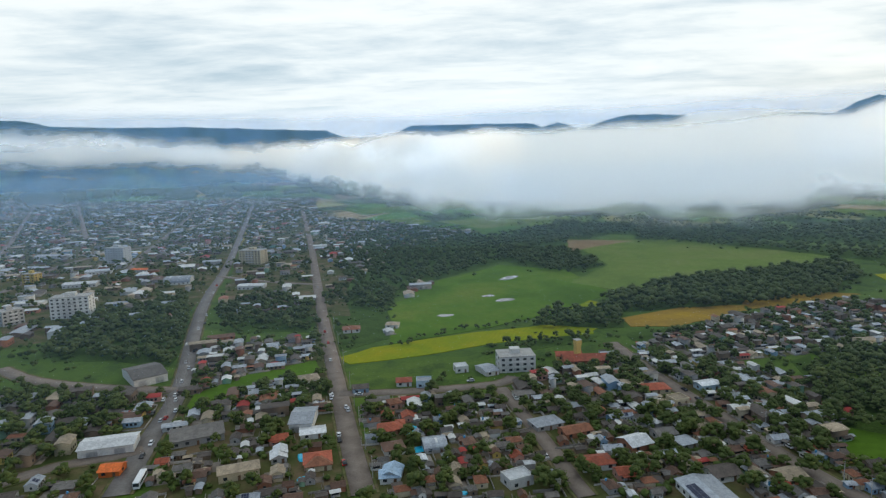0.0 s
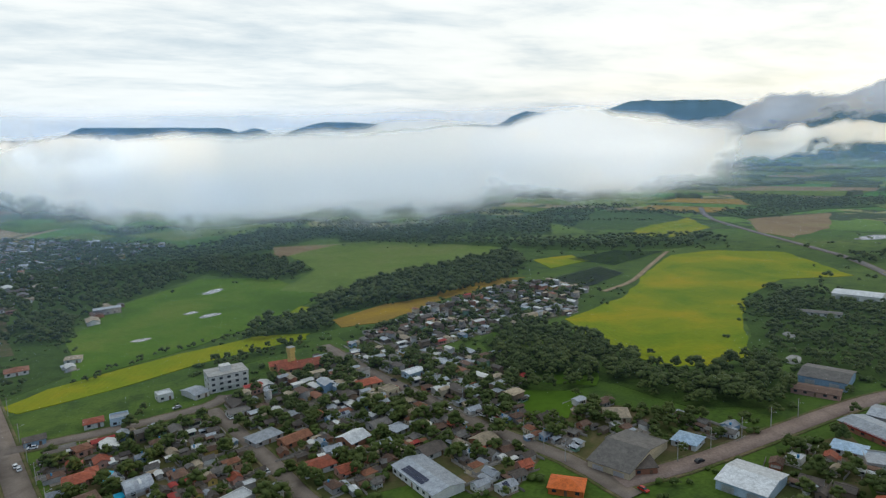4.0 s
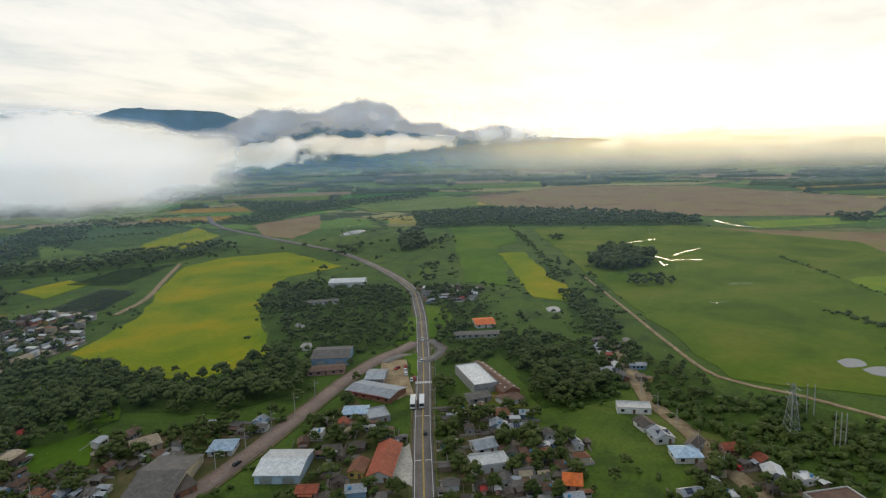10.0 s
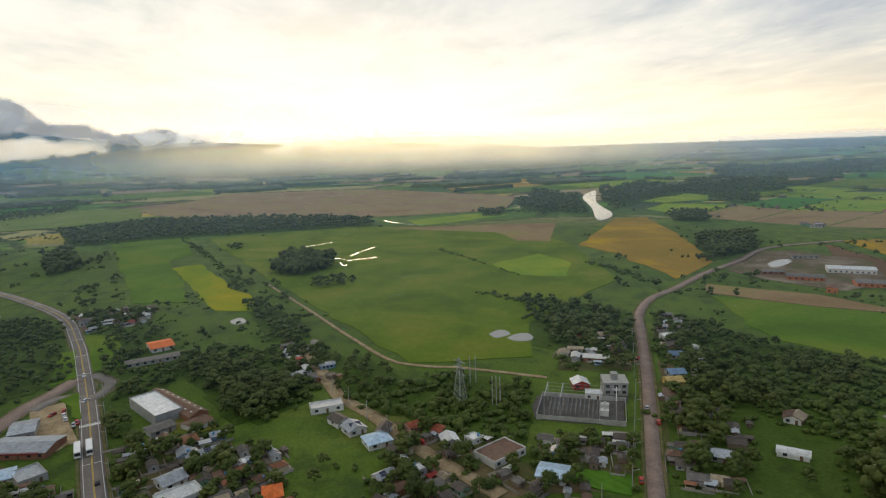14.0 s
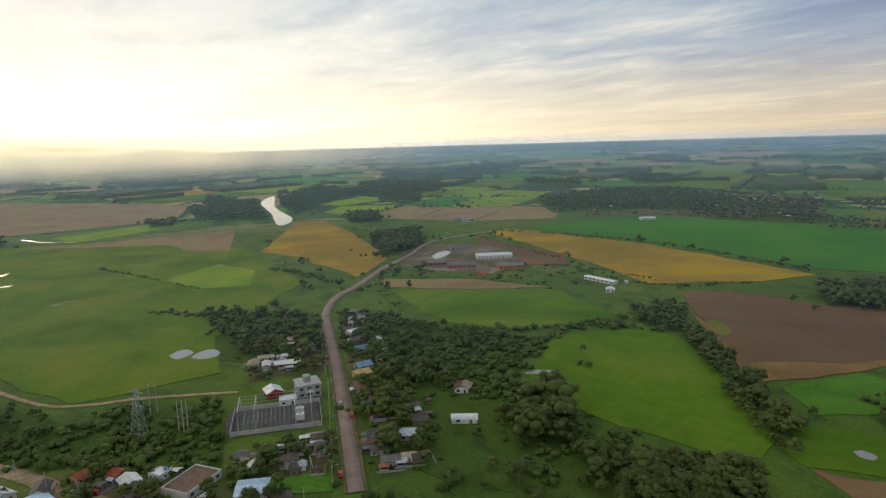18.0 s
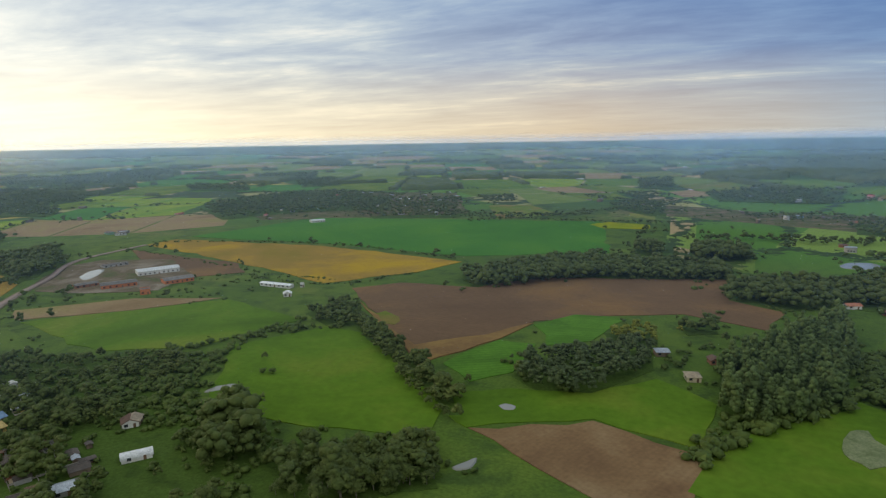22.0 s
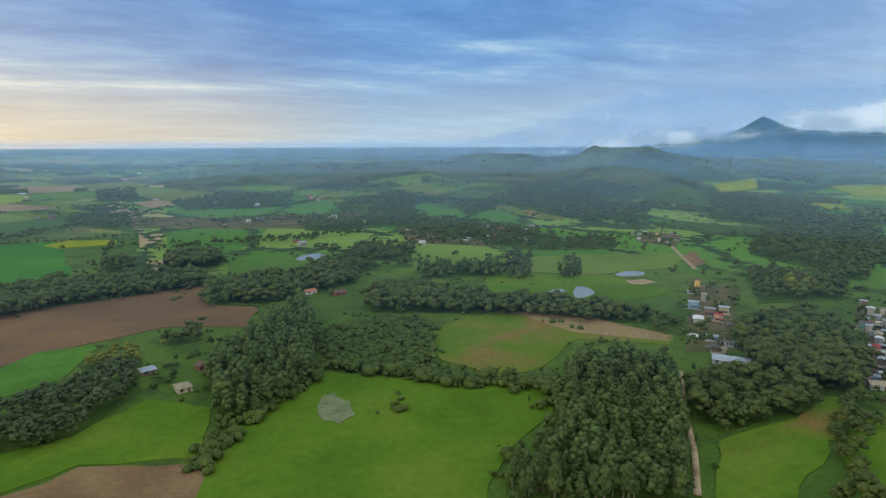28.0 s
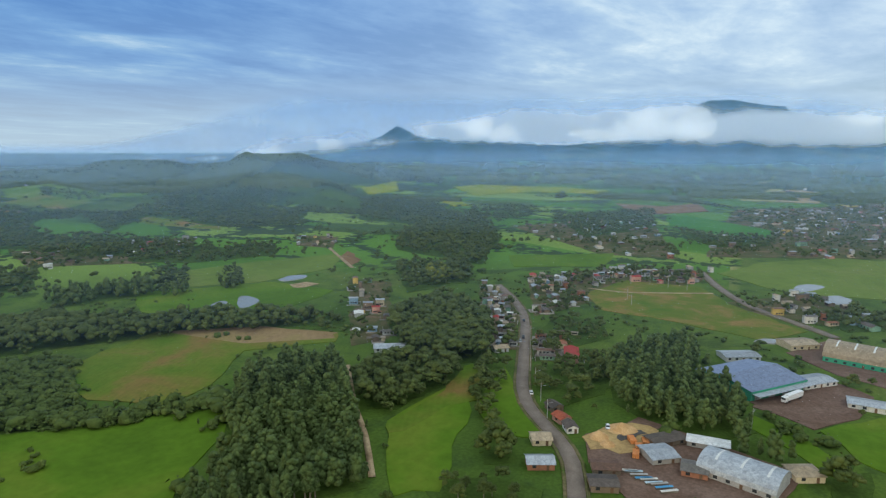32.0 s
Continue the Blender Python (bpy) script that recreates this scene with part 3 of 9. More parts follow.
    # eastern clouds: shaded and sunlit parts are painted by separate sheet colours
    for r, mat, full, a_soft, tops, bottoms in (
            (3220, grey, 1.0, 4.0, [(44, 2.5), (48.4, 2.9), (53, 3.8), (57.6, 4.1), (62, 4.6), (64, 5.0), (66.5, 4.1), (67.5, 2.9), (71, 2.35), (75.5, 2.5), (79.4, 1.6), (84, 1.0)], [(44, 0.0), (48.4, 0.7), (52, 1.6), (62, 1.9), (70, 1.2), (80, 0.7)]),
            (3100, lit_tint, 1.0, 2.5, [(45, 0.8), (49, 0.9), (53, 0.9), (59.6, 1.6), (66, 2.5), (70.4, 1.9), (72.5, 1.0)], [(45, -1.6), (50, -1.3), (54.5, -0.9), (59.5, -0.3), (64.4, 0.0), (69, 0.3), (72.5, 0.7)]),
            (3110, lit_tint, 0.85, 2.0, [(73, 1.6), (76, 2.4), (79, 1.9), (83, 1.2)], [(73, 1.1), (78, 1.0), (83, 0.7)]),
            (3090, lit_tint, 1.0, 2.5, [(83, 0.2), (86, 0.9), (88, 1.4), (91.3, 1.05), (93.6, 1.7), (96, 0.5), (104, 0.3)], [(83, -0.2), (88, 0.0), (95, -0.3), (104, -0.3)]),
            (3150, mild, 0.45, 3.0, [(-38, 0.1), (-32, 0.3), (-27, 0.0)], [(-38, -0.7), (-27, -0.7)]),
            (3150, mild, 0.4, 2.0, [(-27, 0.0), (-22, 0.4), (-18, 0.0)], [(-27, -0.4), (-18, -0.5)]),
            (3250, mild, 0.7, 4.0, [(209, -1.0), (217, -0.3), (220, 0.6), (224, 1.5), (228, 1.9), (231, 1.2), (235, 1.3), (239, 1.0)], [(209, -1.4), (219, -1.0), (224, -0.7), (228, -0.1), (234, 0.6), (237, 0.6)]),
            (3100, mild, 1.0, 6.0, [(232, 2.0), (239, 2.9), (244, 3.6), (251, 3.5), (257, 4.0), (259, 3.4), (264, 3.3), (272, 2.6), (285, 3.2), (304, 3.0)], [(232, 1.3), (239, 0.7), (244, 0.45), (257, 0.7), (264, 0.3), (304, 0.6)]),
    ):
        me = mist_sheet("low_cloud", tops[0][0], tops[-1][0], r, lifted(r, min(q for _, q in bottoms) - 1.0), lifted(r, max(q for _, q in tops) + 1.0), puff(r, tops, bottoms, full, a_soft, 0.35 if mat == mild else 1.0), mat, 160, 44, 0)
        tagged(new("low_cloud", me), "low cloud drifting along the mountainside", "cloud", group="low clouds on the mountains", kind="stuff")


build_mist()

# ---- surfaces of the plan ----
ASPHALT = surface("asphalt", (0.135, 0.120, 0.108), (0.20, 0.18, 0.163), 0.08, 1.5, 0.85, 0.2)
HIGHWAY = surface("highway_asphalt", (0.13, 0.112, 0.10), (0.185, 0.16, 0.145), 0.06, 1.2, 0.85, 0.2)
COBBLE = surface("cobbled_basalt", (0.150, 0.118, 0.094), (0.225, 0.182, 0.148), 0.12, 2.0, 0.9, 0.5)
BROWN_ROAD = surface("reddish_pavement", (0.19, 0.135, 0.11), (0.27, 0.20, 0.165), 0.1, 1.2, 0.9, 0.3)
DIRT = surface("sandy_dirt", (0.22, 0.155, 0.09), (0.40, 0.31, 0.19), 0.15, 1.0, 0.95, 0.5)
BARE = surface("bare_ground", (0.07, 0.13, 0.014), (0.12, 0.14, 0.022), 0.03, 0.5, 0.95, 0.5, (0.25, 0.15, 0.06))
YARD = surface("wet_yard", (0.120, 0.074, 0.054), (0.185, 0.125, 0.098), 0.08, 0.8, 0.95, 0.3)
YARD_MIX = surface("trodden_yard", (0.075, 0.095, 0.030), (0.135, 0.100, 0.062), 0.03, 0.8, 0.95, 0.4, (0.24, 0.20, 0.15))
SAND = surface("sawdust_sand", (0.22, 0.15, 0.075), (0.36, 0.245, 0.11), 0.06, 0.9, 0.95, 0.4, (0.44, 0.31, 0.14))
GRAVEL = surface("dark_gravel", (0.07, 0.066, 0.062), (0.12, 0.11, 0.105), 0.2, 3.0, 0.95, 0.6)
SOY = rows_surface("soybean_yellow", (0.115, 0.185, 0.006), (0.20, 0.235, 0.006), 3.0, 20, 0.12, scale=0.016, fine=0.35, bump=0.6, col_c=(0.31, 0.262, 0.006), bump_size=0.4)
HILL_GRASS = surface("hill_grass", (0.040, 0.072, 0.014), (0.062, 0.104, 0.016), 0.02, 0.3, 0.95, 0.4, (0.096, 0.128, 0.026), bump_size=0.3)
SOY_PALE = surface("soybean_pale", (0.10, 0.20, 0.015), (0.22, 0.27, 0.02), 0.02, 0.3, 0.95, 0.5)
SOY_DRY = rows_surface("soybean_ripe", (0.20, 0.15, 0.018), (0.26, 0.165, 0.030), 4.0, 70, 0.15, scale=0.012, fine=0.3, bump=0.6, col_c=(0.38, 0.245, 0.012), bump_size=0.4)
MEADOW = surface("meadow_grass", (0.056, 0.108, 0.009), (0.084, 0.154, 0.012), 0.014, 0.25, 0.95, 0.4, (0.128, 0.172, 0.02), bump_size=0.3)
PASTURE = surface("wet_pasture", (0.060, 0.102, 0.008), (0.096, 0.150, 0.011), 0.016, 0.2, 0.95, 0.4, (0.148, 0.168, 0.02), bump_size=0.3)
PALE_GREEN = surface("pale_grass", (0.095, 0.145, 0.025), (0.13, 0.18, 0.033), 0.01, 0.12, 0.95, 0.4, (0.16, 0.185, 0.05), bump_size=0.3)
DEEP_GREEN = rows_surface("deep_green_crop", (0.040, 0.135, 0.018), (0.052, 0.16, 0.02), 4.0, 30, 0.12, scale=0.008, fine=0.2, bump=0.4, col_c=(0.07, 0.18, 0.02), bump_size=0.3)
OLIVE = rows_surface("olive_field", (0.070, 0.14, 0.012), (0.115, 0.15, 0.02), 3.0, 60, 0.08, scale=0.02, fine=0.3, bump=0.4, col_c=(0.20, 0.125, 0.045), bump_size=0.3)
STUBBLE = rows_surface("stubble", (0.19, 0.125, 0.06), (0.25, 0.175, 0.09), 5.0, 40, 0.08, scale=0.012, fine=0.3, bump=0.4, col_c=(0.22, 0.19, 0.06), bump_size=0.3)
SOIL = rows_surface("tilled_soil", (0.108, 0.066, 0.038), (0.140, 0.086, 0.048), 3.5, 110, 0.10, scale=0.009, fine=0.3, bump=0.5, col_c=(0.20, 0.115, 0.048), bump_size=0.3)
SOIL_RED = rows_surface("ploughed_red_soil", (0.135, 0.080, 0.042), (0.185, 0.115, 0.058), 2.2, 25, 0.07, scale=0.03, fine=0.5, bump=0.6, col_c=(0.23, 0.155, 0.082), bump_size=0.3)
CROP_ROWS = rows_surface("vegetable_rows", (0.055, 0.13, 0.015), (0.085, 0.19, 0.02), 3.5, 60, 0.2, scale=0.04, fine=0.4, bump=0.6, bump_size=0.3)
REEDS = surface("reeds", (0.12, 0.15, 0.07), (0.19, 0.21, 0.11), 0.15, 1.0, 0.95, 0.5)
SOIL_GOLD = surface("dry_soil", (0.16, 0.095, 0.04), (0.24, 0.15, 0.05), 0.03, 0.4, 0.95, 0.5)
PALE_GRAVEL = surface("pale_gravel", (0.36, 0.33, 0.28), (0.50, 0.47, 0.41), 0.15, 1.0, 0.95, 0.4)
UNDERGROWTH = surface("undergrowth", (0.034, 0.060, 0.012), (0.055, 0.092, 0.016), 0.08, 0.7, 0.95, 0.6, (0.06, 0.10, 0.02), bump_size=0.4)
EARTH = surface("garden_earth", (0.045, 0.072, 0.016), (0.090, 0.088, 0.034), 0.05, 0.6, 0.95, 0.5, (0.165, 0.115, 0.070), bump_size=0.3)
PAINT_WHITE = surface("road_paint_white", (0.62, 0.62, 0.60), (0.75, 0.75, 0.72), 0.5, 4.0, 0.7, 0.1)
PAINT_YELLOW = surface("road_paint_yellow", (0.50, 0.33, 0.05), (0.60, 0.42, 0.08), 0.5, 4.0, 0.7, 0.1)


def water_material(name, colour, rough):
    m = bpy.data.materials.new(name)
    t = nodes_of(m)
    b = t.nodes.new("ShaderNodeBsdfPrincipled")
    b.inputs["Base Color"].default_value = (*colour, 1)
    b.inputs["Roughness"].default_value, b.inputs["IOR"].default_value = rough, 1.33
    b.inputs["Specular IOR Level"].default_value = 0.5
    geo = t.nodes.new("ShaderNodeNewGeometry").outputs["Position"]
    bn = t.nodes.new("ShaderNodeBump")
    bn.inputs["Strength"].default_value, bn.inputs["Distance"].default_value = 0.08, 0.05
    t.links.new(noise_node(t, geo, 0.4, 3.0), bn.inputs["Height"])
    t.links.new(bn.outputs[0], b.inputs["Normal"])
    out = t.nodes.new("ShaderNodeOutputMaterial")
    t.links.new(b.outputs[0], out.inputs[0])
    return m


WATER, POOL = water_material("muddy_water", (0.22, 0.215, 0.19), 0.12), water_material("pool_water", (0.05, 0.48, 0.70), 0.05)

# ---- mesh tools ----
from mathutils.geometry import delaunay_2d_cdt


def part(name, bm, material, parent, label=""):
    """Links a bmesh as one mesh object under a thing or a part."""
    me = bpy.data.meshes.new(name)
    bm.to_mesh(me)
    bm.free()
    me.materials.append(material)
    ob = new(name, me)
    ob.parent = parent
    return tagged(ob, label)


def empty(name, m=None):
    ob = new(name)
    ob.empty_display_size = 0.5
    if m is not None:
        ob.matrix_basis = m
    return ob


def add_box(bm, x0, x1, y0, y1, z0, z1, bevel=0.0):
    vs = [bm.verts.new((x, y, z)) for z in (z0, z1) for y in (y0, y1) for x in (x0, x1)]
    fs = [bm.faces.new([vs[k] for k in q]) for q in ((0, 2, 3, 1), (4, 5, 7, 6), (0, 1, 5, 4), (2, 6, 7, 3), (0, 4, 6, 2), (1, 3, 7, 5))]
    if bevel:
        bmesh.ops.bevel(bm, geom=list({e for f in fs for e in f.edges}), offset=bevel, segments=1, affect="EDGES")
    return bm


def boxes(*dims, bevel=0.0):
    bm = bmesh.new()
    for d in dims:
        add_box(bm, *d, bevel=bevel)
    return bm


def cyl(bm, r0, r1, p0, p1, n=8):
    p0, p1 = Vector(p0), Vector(p1)
    q = (p1 - p0).to_track_quat("Z", "Y")
    a = [bm.verts.new(p0 + q @ Vector((r0 * math.cos(6.2832 * k / n), r0 * math.sin(6.2832 * k / n), 0))) for k in range(n)]
    b = [bm.verts.new(p1 + q @ Vector((r1 * math.cos(6.2832 * k / n), r1 * math.sin(6.2832 * k / n), 0))) for k in range(n)]
    for k in range(n):
        bm.faces.new((a[k], a[(k + 1) % n], b[(k + 1) % n], b[k]))
    bm.faces.new(a[::-1])
    bm.faces.new(b)
    return bm


def spline(points, step=12.0):
    """A smooth line through plan points."""
    p = [np.array(q, float) for q in points]
    p = [2 * p[0] - p[1]] + p + [2 * p[-1] - p[-2]]
    out = []
    for k in range(1, len(p) - 2):
        n = max(2, int(np.linalg.norm(p[k + 1] - p[k]) / step))
        for u in np.linspace(0, 1, n, endpoint=False):
            out.append(0.5 * (2 * p[k] + (p[k + 1] - p[k - 1]) * u + (2 * p[k - 1] - 5 * p[k] + 4 * p[k + 1] - p[k + 2]) * u * u + (3 * p[k] - p[k - 1] - 3 * p[k + 1] + p[k + 2]) * u ** 3))
    out.append(p[-2])
    return np.array(out)


def lift_at(x, y):
    r = np.hypot(x, y)
    return np.where(r > 1200, 1.0, 0.0)


def ribbon_mesh(name, line, off0, off1, top, mat, skirt=0.4):
    """A strip along a line, from off0 to off1 metres to its right, with edges going down into the ground."""
    d = np.gradient(line, axis=0)
    nrm = np.stack([d[:, 1], -d[:, 0]], -1) / (np.linalg.norm(d, axis=1)[:, None] + 1e-9)
    a, b = line + nrm * off0, line + nrm * off1
    def lay(p, dz):
        return np.c_[p, hgt(p[:, 0], p[:, 1]) + lift_at(p[:, 0], p[:, 1]) + dz]
    rows = [lay(a, top - skirt), lay(a, top), lay(b, top), lay(b, top - skirt)]
    n = len(line)
    verts = np.concatenate(rows)
    i = np.arange(n - 1)
    faces = np.concatenate([np.stack([k * n + i, k * n + i + 1, (k + 1) * n + i + 1, (k + 1) * n + i], -1) for k in range(3)])
    return mesh_from(name, verts, faces[:, ::-1], mat)


ROADS, FIELDS, LAYER = [], [], [0]


def road(name, width, mat, points, label):
    line = spline(points)
    top = 0.42 + 0.006 * len(ROADS) if mat is not HIGHWAY else 0.44
    ob = tagged(new(name, ribbon_mesh(name, line, -width / 2, width / 2, top, mat)), label, "road", kind="structure")
    ROADS.append((line, width))
    if mat is DIRT:
        return ob
    verge = surface("dusty_verge", (0.065, 0.095, 0.022), (0.17, 0.13, 0.075), 0.12, 0.7, 0.95, 0.4)
    for s in (-1, 1):
        a, b = sorted((s * width / 2, s * (width / 2 + 1.5)))
        v = tagged(new("verge", ribbon_mesh("verge", line, a, b, top - 0.12, verge)), "worn earth and grass verge along the road", kind="structure")
        v.parent = ob
    return ob


def field(name, mat, points, label, height=0.3, under=True, keep=True):
    """A draped field slab with a slightly uneven outline."""
    p = np.array(points, float)
    LAYER[0] += 1
    height += (0.0018 if keep else 0.0009) * LAYER[0] if under else 0.0
    r = np.hypot(p[:, 0], p[:, 1]).mean()
    height += 0.25 if r > 1200 else 0.0
    rng = np.random.RandomState(abs(int(p.sum())) % 99991)
    edge = []
    for a, b in zip(p, np.roll(p, -1, 0)):
        n = max(2, int(np.linalg.norm(b - a) / (8 + r / 60)))
        for u in np.linspace(0, 1, n, endpoint=False):
            q = a + (b - a) * u
            edge.append(q + (rng.normal(0, 0.8 + r / 900, 2) if u else 0))
    edge = np.array(edge)
    step = 14 + r / 35
    gx, gy = np.meshgrid(np.arange(p[:, 0].min(), p[:, 0].max(), step), np.arange(p[:, 1].min(), p[:, 1].max(), step))
    g = np.c_[gx.ravel(), gy.ravel()]
    g = g[inside(g, p)] if len(g) else g
    allp = np.concatenate([edge, g]) if len(g) else edge
    ne = len(edge)
    v2, _, f, *_ = delaunay_2d_cdt([Vector(q) for q in allp], [(k, (k + 1) % ne) for k in range(ne)], [list(range(ne))], 1, 1e-4)
    v2 = np.array([(q.x, q.y) for q in v2])
    bm = bmesh.new()
    zz = hgt(v2[:, 0], v2[:, 1]) + lift_at(v2[:, 0], v2[:, 1])
    vs = [bm.verts.new((x, y, z + height)) for (x, y), z in zip(v2, zz)]
    for tri in f:
        if len(set(tri)) > 2:
            try:
                bm.faces.new([vs[k] for k in tri])
            except ValueError:
                pass
    rim = [e for e in bm.edges if e.is_boundary]
    ext = bmesh.ops.extrude_edge_only(bm, edges=rim)
    for e in ext["geom"]:
        if isinstance(e, bmesh.types.BMVert):
            e.co.z -= height + 0.6
    bmesh.ops.recalc_face_normals(bm, faces=bm.faces)
    me = bpy.data.meshes.new(name)
    bm.to_mesh(me)
    bm.free()
    me.materials.append(mat)
    if keep:
        FIELDS.append(p)
    return tagged(new(name, me), label, "field", kind="structure")


def water(name, points, label):
    p = np.array(points, float)
    q = spline(list(points) + [points[0]], 4.0)[:-1]
    mat = POOL if name == "pool_water" else WATER
    bm = bmesh.new()
    z = 0.5 if np.hypot(*p.mean(0)) < 1200 else 1.6
    vs = [bm.verts.new((x, y, float(hgt(*p.mean(0))) + z)) for x, y in q]
    bm.faces.new(vs)
    bmesh.ops.recalc_face_normals(bm, faces=bm.faces)
    if next(iter(bm.faces)).normal.z < 0:
        bmesh.ops.reverse_faces(bm, faces=bm.faces)
    bank = [bm.verts.new(v.co + Vector((v.co.x - p[:, 0].mean(), v.co.y - p[:, 1].mean(), 0)).normalized() * 0.8 - Vector((0, 0, z + 0.2))) for v in vs]
    for k in range(len(vs)):
        bm.faces.new((vs[k - 1], bank[k - 1], bank[k], vs[k]))
    bmesh.ops.triangulate(bm, faces=bm.faces)
    me = bpy.data.meshes.new(name)
    bm.to_mesh(me)
    bm.free()
    me.materials.append(mat)
    FIELDS.append(p)
    return tagged(new(name, me), label, "water", kind="structure")


def inside(pts, poly):
    pts, poly = np.asarray(pts, float), np.asarray(poly, float)
    x, y = pts[:, 0], pts[:, 1]
    c = np.zeros(len(pts), bool)
    for (x0, y0), (x1, y1) in zip(poly, np.roll(poly, -1, 0)):
        if y0 != y1:
            c ^= ((y0 > y) != (y1 > y)) & (x < (x1 - x0) * (y - y0) / (y1 - y0) + x0)
    return c


def off_roads(pts, margin):
    ok = np.ones(len(pts), bool)
    for line, w in ROADS:
        for a in line:
            ok &= np.hypot(pts[:, 0] - a[0], pts[:, 1] - a[1]) > w / 2 + margin
    return ok

# ---- the plan: roads, fields, water, woods and blocks, in metres ----
# ---- roads ----
road("road_avenue", 9.6, ASPHALT, [(-127, 218), (-138, 271), (-151, 333), (-191, 454), (-232, 590), (-310, 894), (-647, 2092)], "wide grey town avenue with parked cars along it")
road("road_cobbled", 9.2, COBBLE, [(-33, 214), (-47, 268), (-68, 354), (-98, 476), (-146, 683), (-220, 1002), (-398, 1739)], "long brown-grey cobbled street through the town")
road("road_town_a", 9, COBBLE, [(-700, 965), (-917, 1319), (-1510, 2267)], "grey town street between houses")
road("road_town_b", 9, COBBLE, [(-657, 1126), (-904, 1540), (-1436, 2429)], "grey town street between houses")
road("road_town_c", 8, COBBLE, [(-399, 764), (-464, 957), (-600, 1401), (-761, 1888)], "grey town street between houses")
road("road_town_d", 8, COBBLE, [(-469, 638), (-520, 840), (-494, 996), (-375, 1079)], "grey town street between houses")
road("road_town_e", 8, COBBLE, [(-261, 701), (-189, 655), (-134, 632)], "grey town street between houses")
road("road_cross_west", 9, COBBLE, [(-285, 379), (-247, 354), (-198, 338), (-153, 330)], "grey side street crossing the avenue")
road("road_low_west", 8, COBBLE, [(-179, 230), (-165, 243), (-145, 251), (-135, 257)], "narrow grey side street between houses")
road("road_school", 8, COBBLE, [(-59, 317), (-17, 318), (26, 325), (36, 336)], "grey street running past the school building")
road("road_lane_a", 7, COBBLE, [(27, 319), (35, 280), (42, 244), (46, 217), (48, 208)], "narrow grey residential street")
road("road_lane_b", 8, COBBLE, [(107, 396), (115, 330), (125, 277), (134, 228), (146, 188), (148, 163), (149, 153)], "grey residential street lined with small houses")
road("road_brown", 9, BROWN_ROAD, [(151, 163), (179, 160), (223, 160), (279, 161), (316, 159), (335, 153), (354, 149)], "wide reddish brown road joining the highway")
road("road_highway", 8.6, HIGHWAY, [(186, 78), (238, 99), (303, 124), (374, 153), (436, 180), (511, 220), (602, 299), (682, 386), (728, 457), (822, 614), (935, 783), (1081, 927)], "grey two lane highway with painted lane lines")
road("road_slip_east", 6, ASPHALT, [(361, 143), (347, 129), (333, 127), (321, 130)], "short curved slip road of the highway junction")
road("road_slip_west", 6, ASPHALT, [(313, 153), (328, 148), (325, 135)], "short curved slip road beside the parking area")
road("road_dirt_track", 2.5, DIRT, [(591, 75), (467, 27), (390, -2), (335, -27), (319, -59), (293, -100)], "pale sandy dirt track across the pasture")
road("road_lane_c", 7, DIRT, [(375, 29), (330, 15), (296, 7), (270, -8), (241, -21), (215, -35), (192, -49)], "unpaved lane lined with houses")
road("road_east", 5.8, BROWN_ROAD, [(176, -98), (211, -115), (272, -145), (354, -183), (390, -200), (427, -228), (454, -265), (501, -323), (539, -381), (593, -453), (605, -554)], "straight pinkish brown paved road into the fields")
road("road_village", 6.4, COBBLE, [(-189, -71), (-214, -83), (-231, -97), (-247, -115), (-271, -133), (-329, -161), (-395, -194), (-439, -226), (-479, -262)], "grey cobbled village road curving between fields")
road("road_village_far", 6, COBBLE, [(-646, -124), (-576, -94), (-520, -61), (-480, -21), (-462, -4)], "narrow grey village street")
road("road_wood_path", 2.6, DIRT, [(-247, -230), (-211, -193), (-186, -164), (-162, -140)], "narrow dirt path beside the plantation")
road("road_hill", 4, DIRT, [(-569, -565), (-508, -482), (-466, -424)], "short dirt lane on the hillside")
road("road_lot", 3, DIRT, [(-512, -190), (-513, -161), (-531, -128), (-552, -95)], "pale dirt lane across a grassy lot")
road("road_solar", 5, DIRT, [(580, 545), (489, 484), (418, 436), (366, 416)], "dirt lane beside the solar farm")
# ---- fields ----
field("soybean_strip", SOY, [(-69, 382), (-51, 401), (3, 424), (70, 445), (107, 431), (101, 418), (41, 406), (-20, 379), (-61, 367)], "narrow strip of yellowing soybean crop", 0.3)
field("soybean_patch", SOY, [(92, 510), (118, 533), (130, 510), (114, 493), (95, 491)], "small patch of yellow soybean", 0.3)
field("soybean_edge", SOY_DRY, [(131, 458), (189, 487), (239, 487), (231, 466), (165, 429), (131, 433)], "golden strip of ripening crop by the houses", 0.3)
field("soybean_edge", SOY_DRY, [(247, 503), (322, 528), (350, 514), (306, 493), (238, 474)], "golden strip of ripening crop by the wood", 0.3)
field("soybean_field", SOY, [(280, 360), (361, 388), (452, 453), (561, 522), (621, 520), (675, 459), (596, 335), (530, 362), (439, 331), (361, 272), (318, 233), (282, 233), (263, 243), (261, 290), (267, 332)], "large bright yellow-green soybean field", 0.3)
field("meadow_town", MEADOW, [(-49, 518), (-12, 626), (60, 721), (131, 675), (149, 546), (69, 469), (11, 432), (-40, 406)], "green meadow with small ponds beyond the houses", 0.3)
field("field_pale", PALE_GREEN, [(186, 936), (331, 897), (438, 731), (450, 676), (250, 613), (179, 537), (122, 600), (184, 696)], "pale green field in front of the fog", 0.3)
field("field_pale_edge", STUBBLE, [(186, 936), (278, 898), (214, 856), (164, 812)], "strip of tan stubble beside a green field", 0.3)
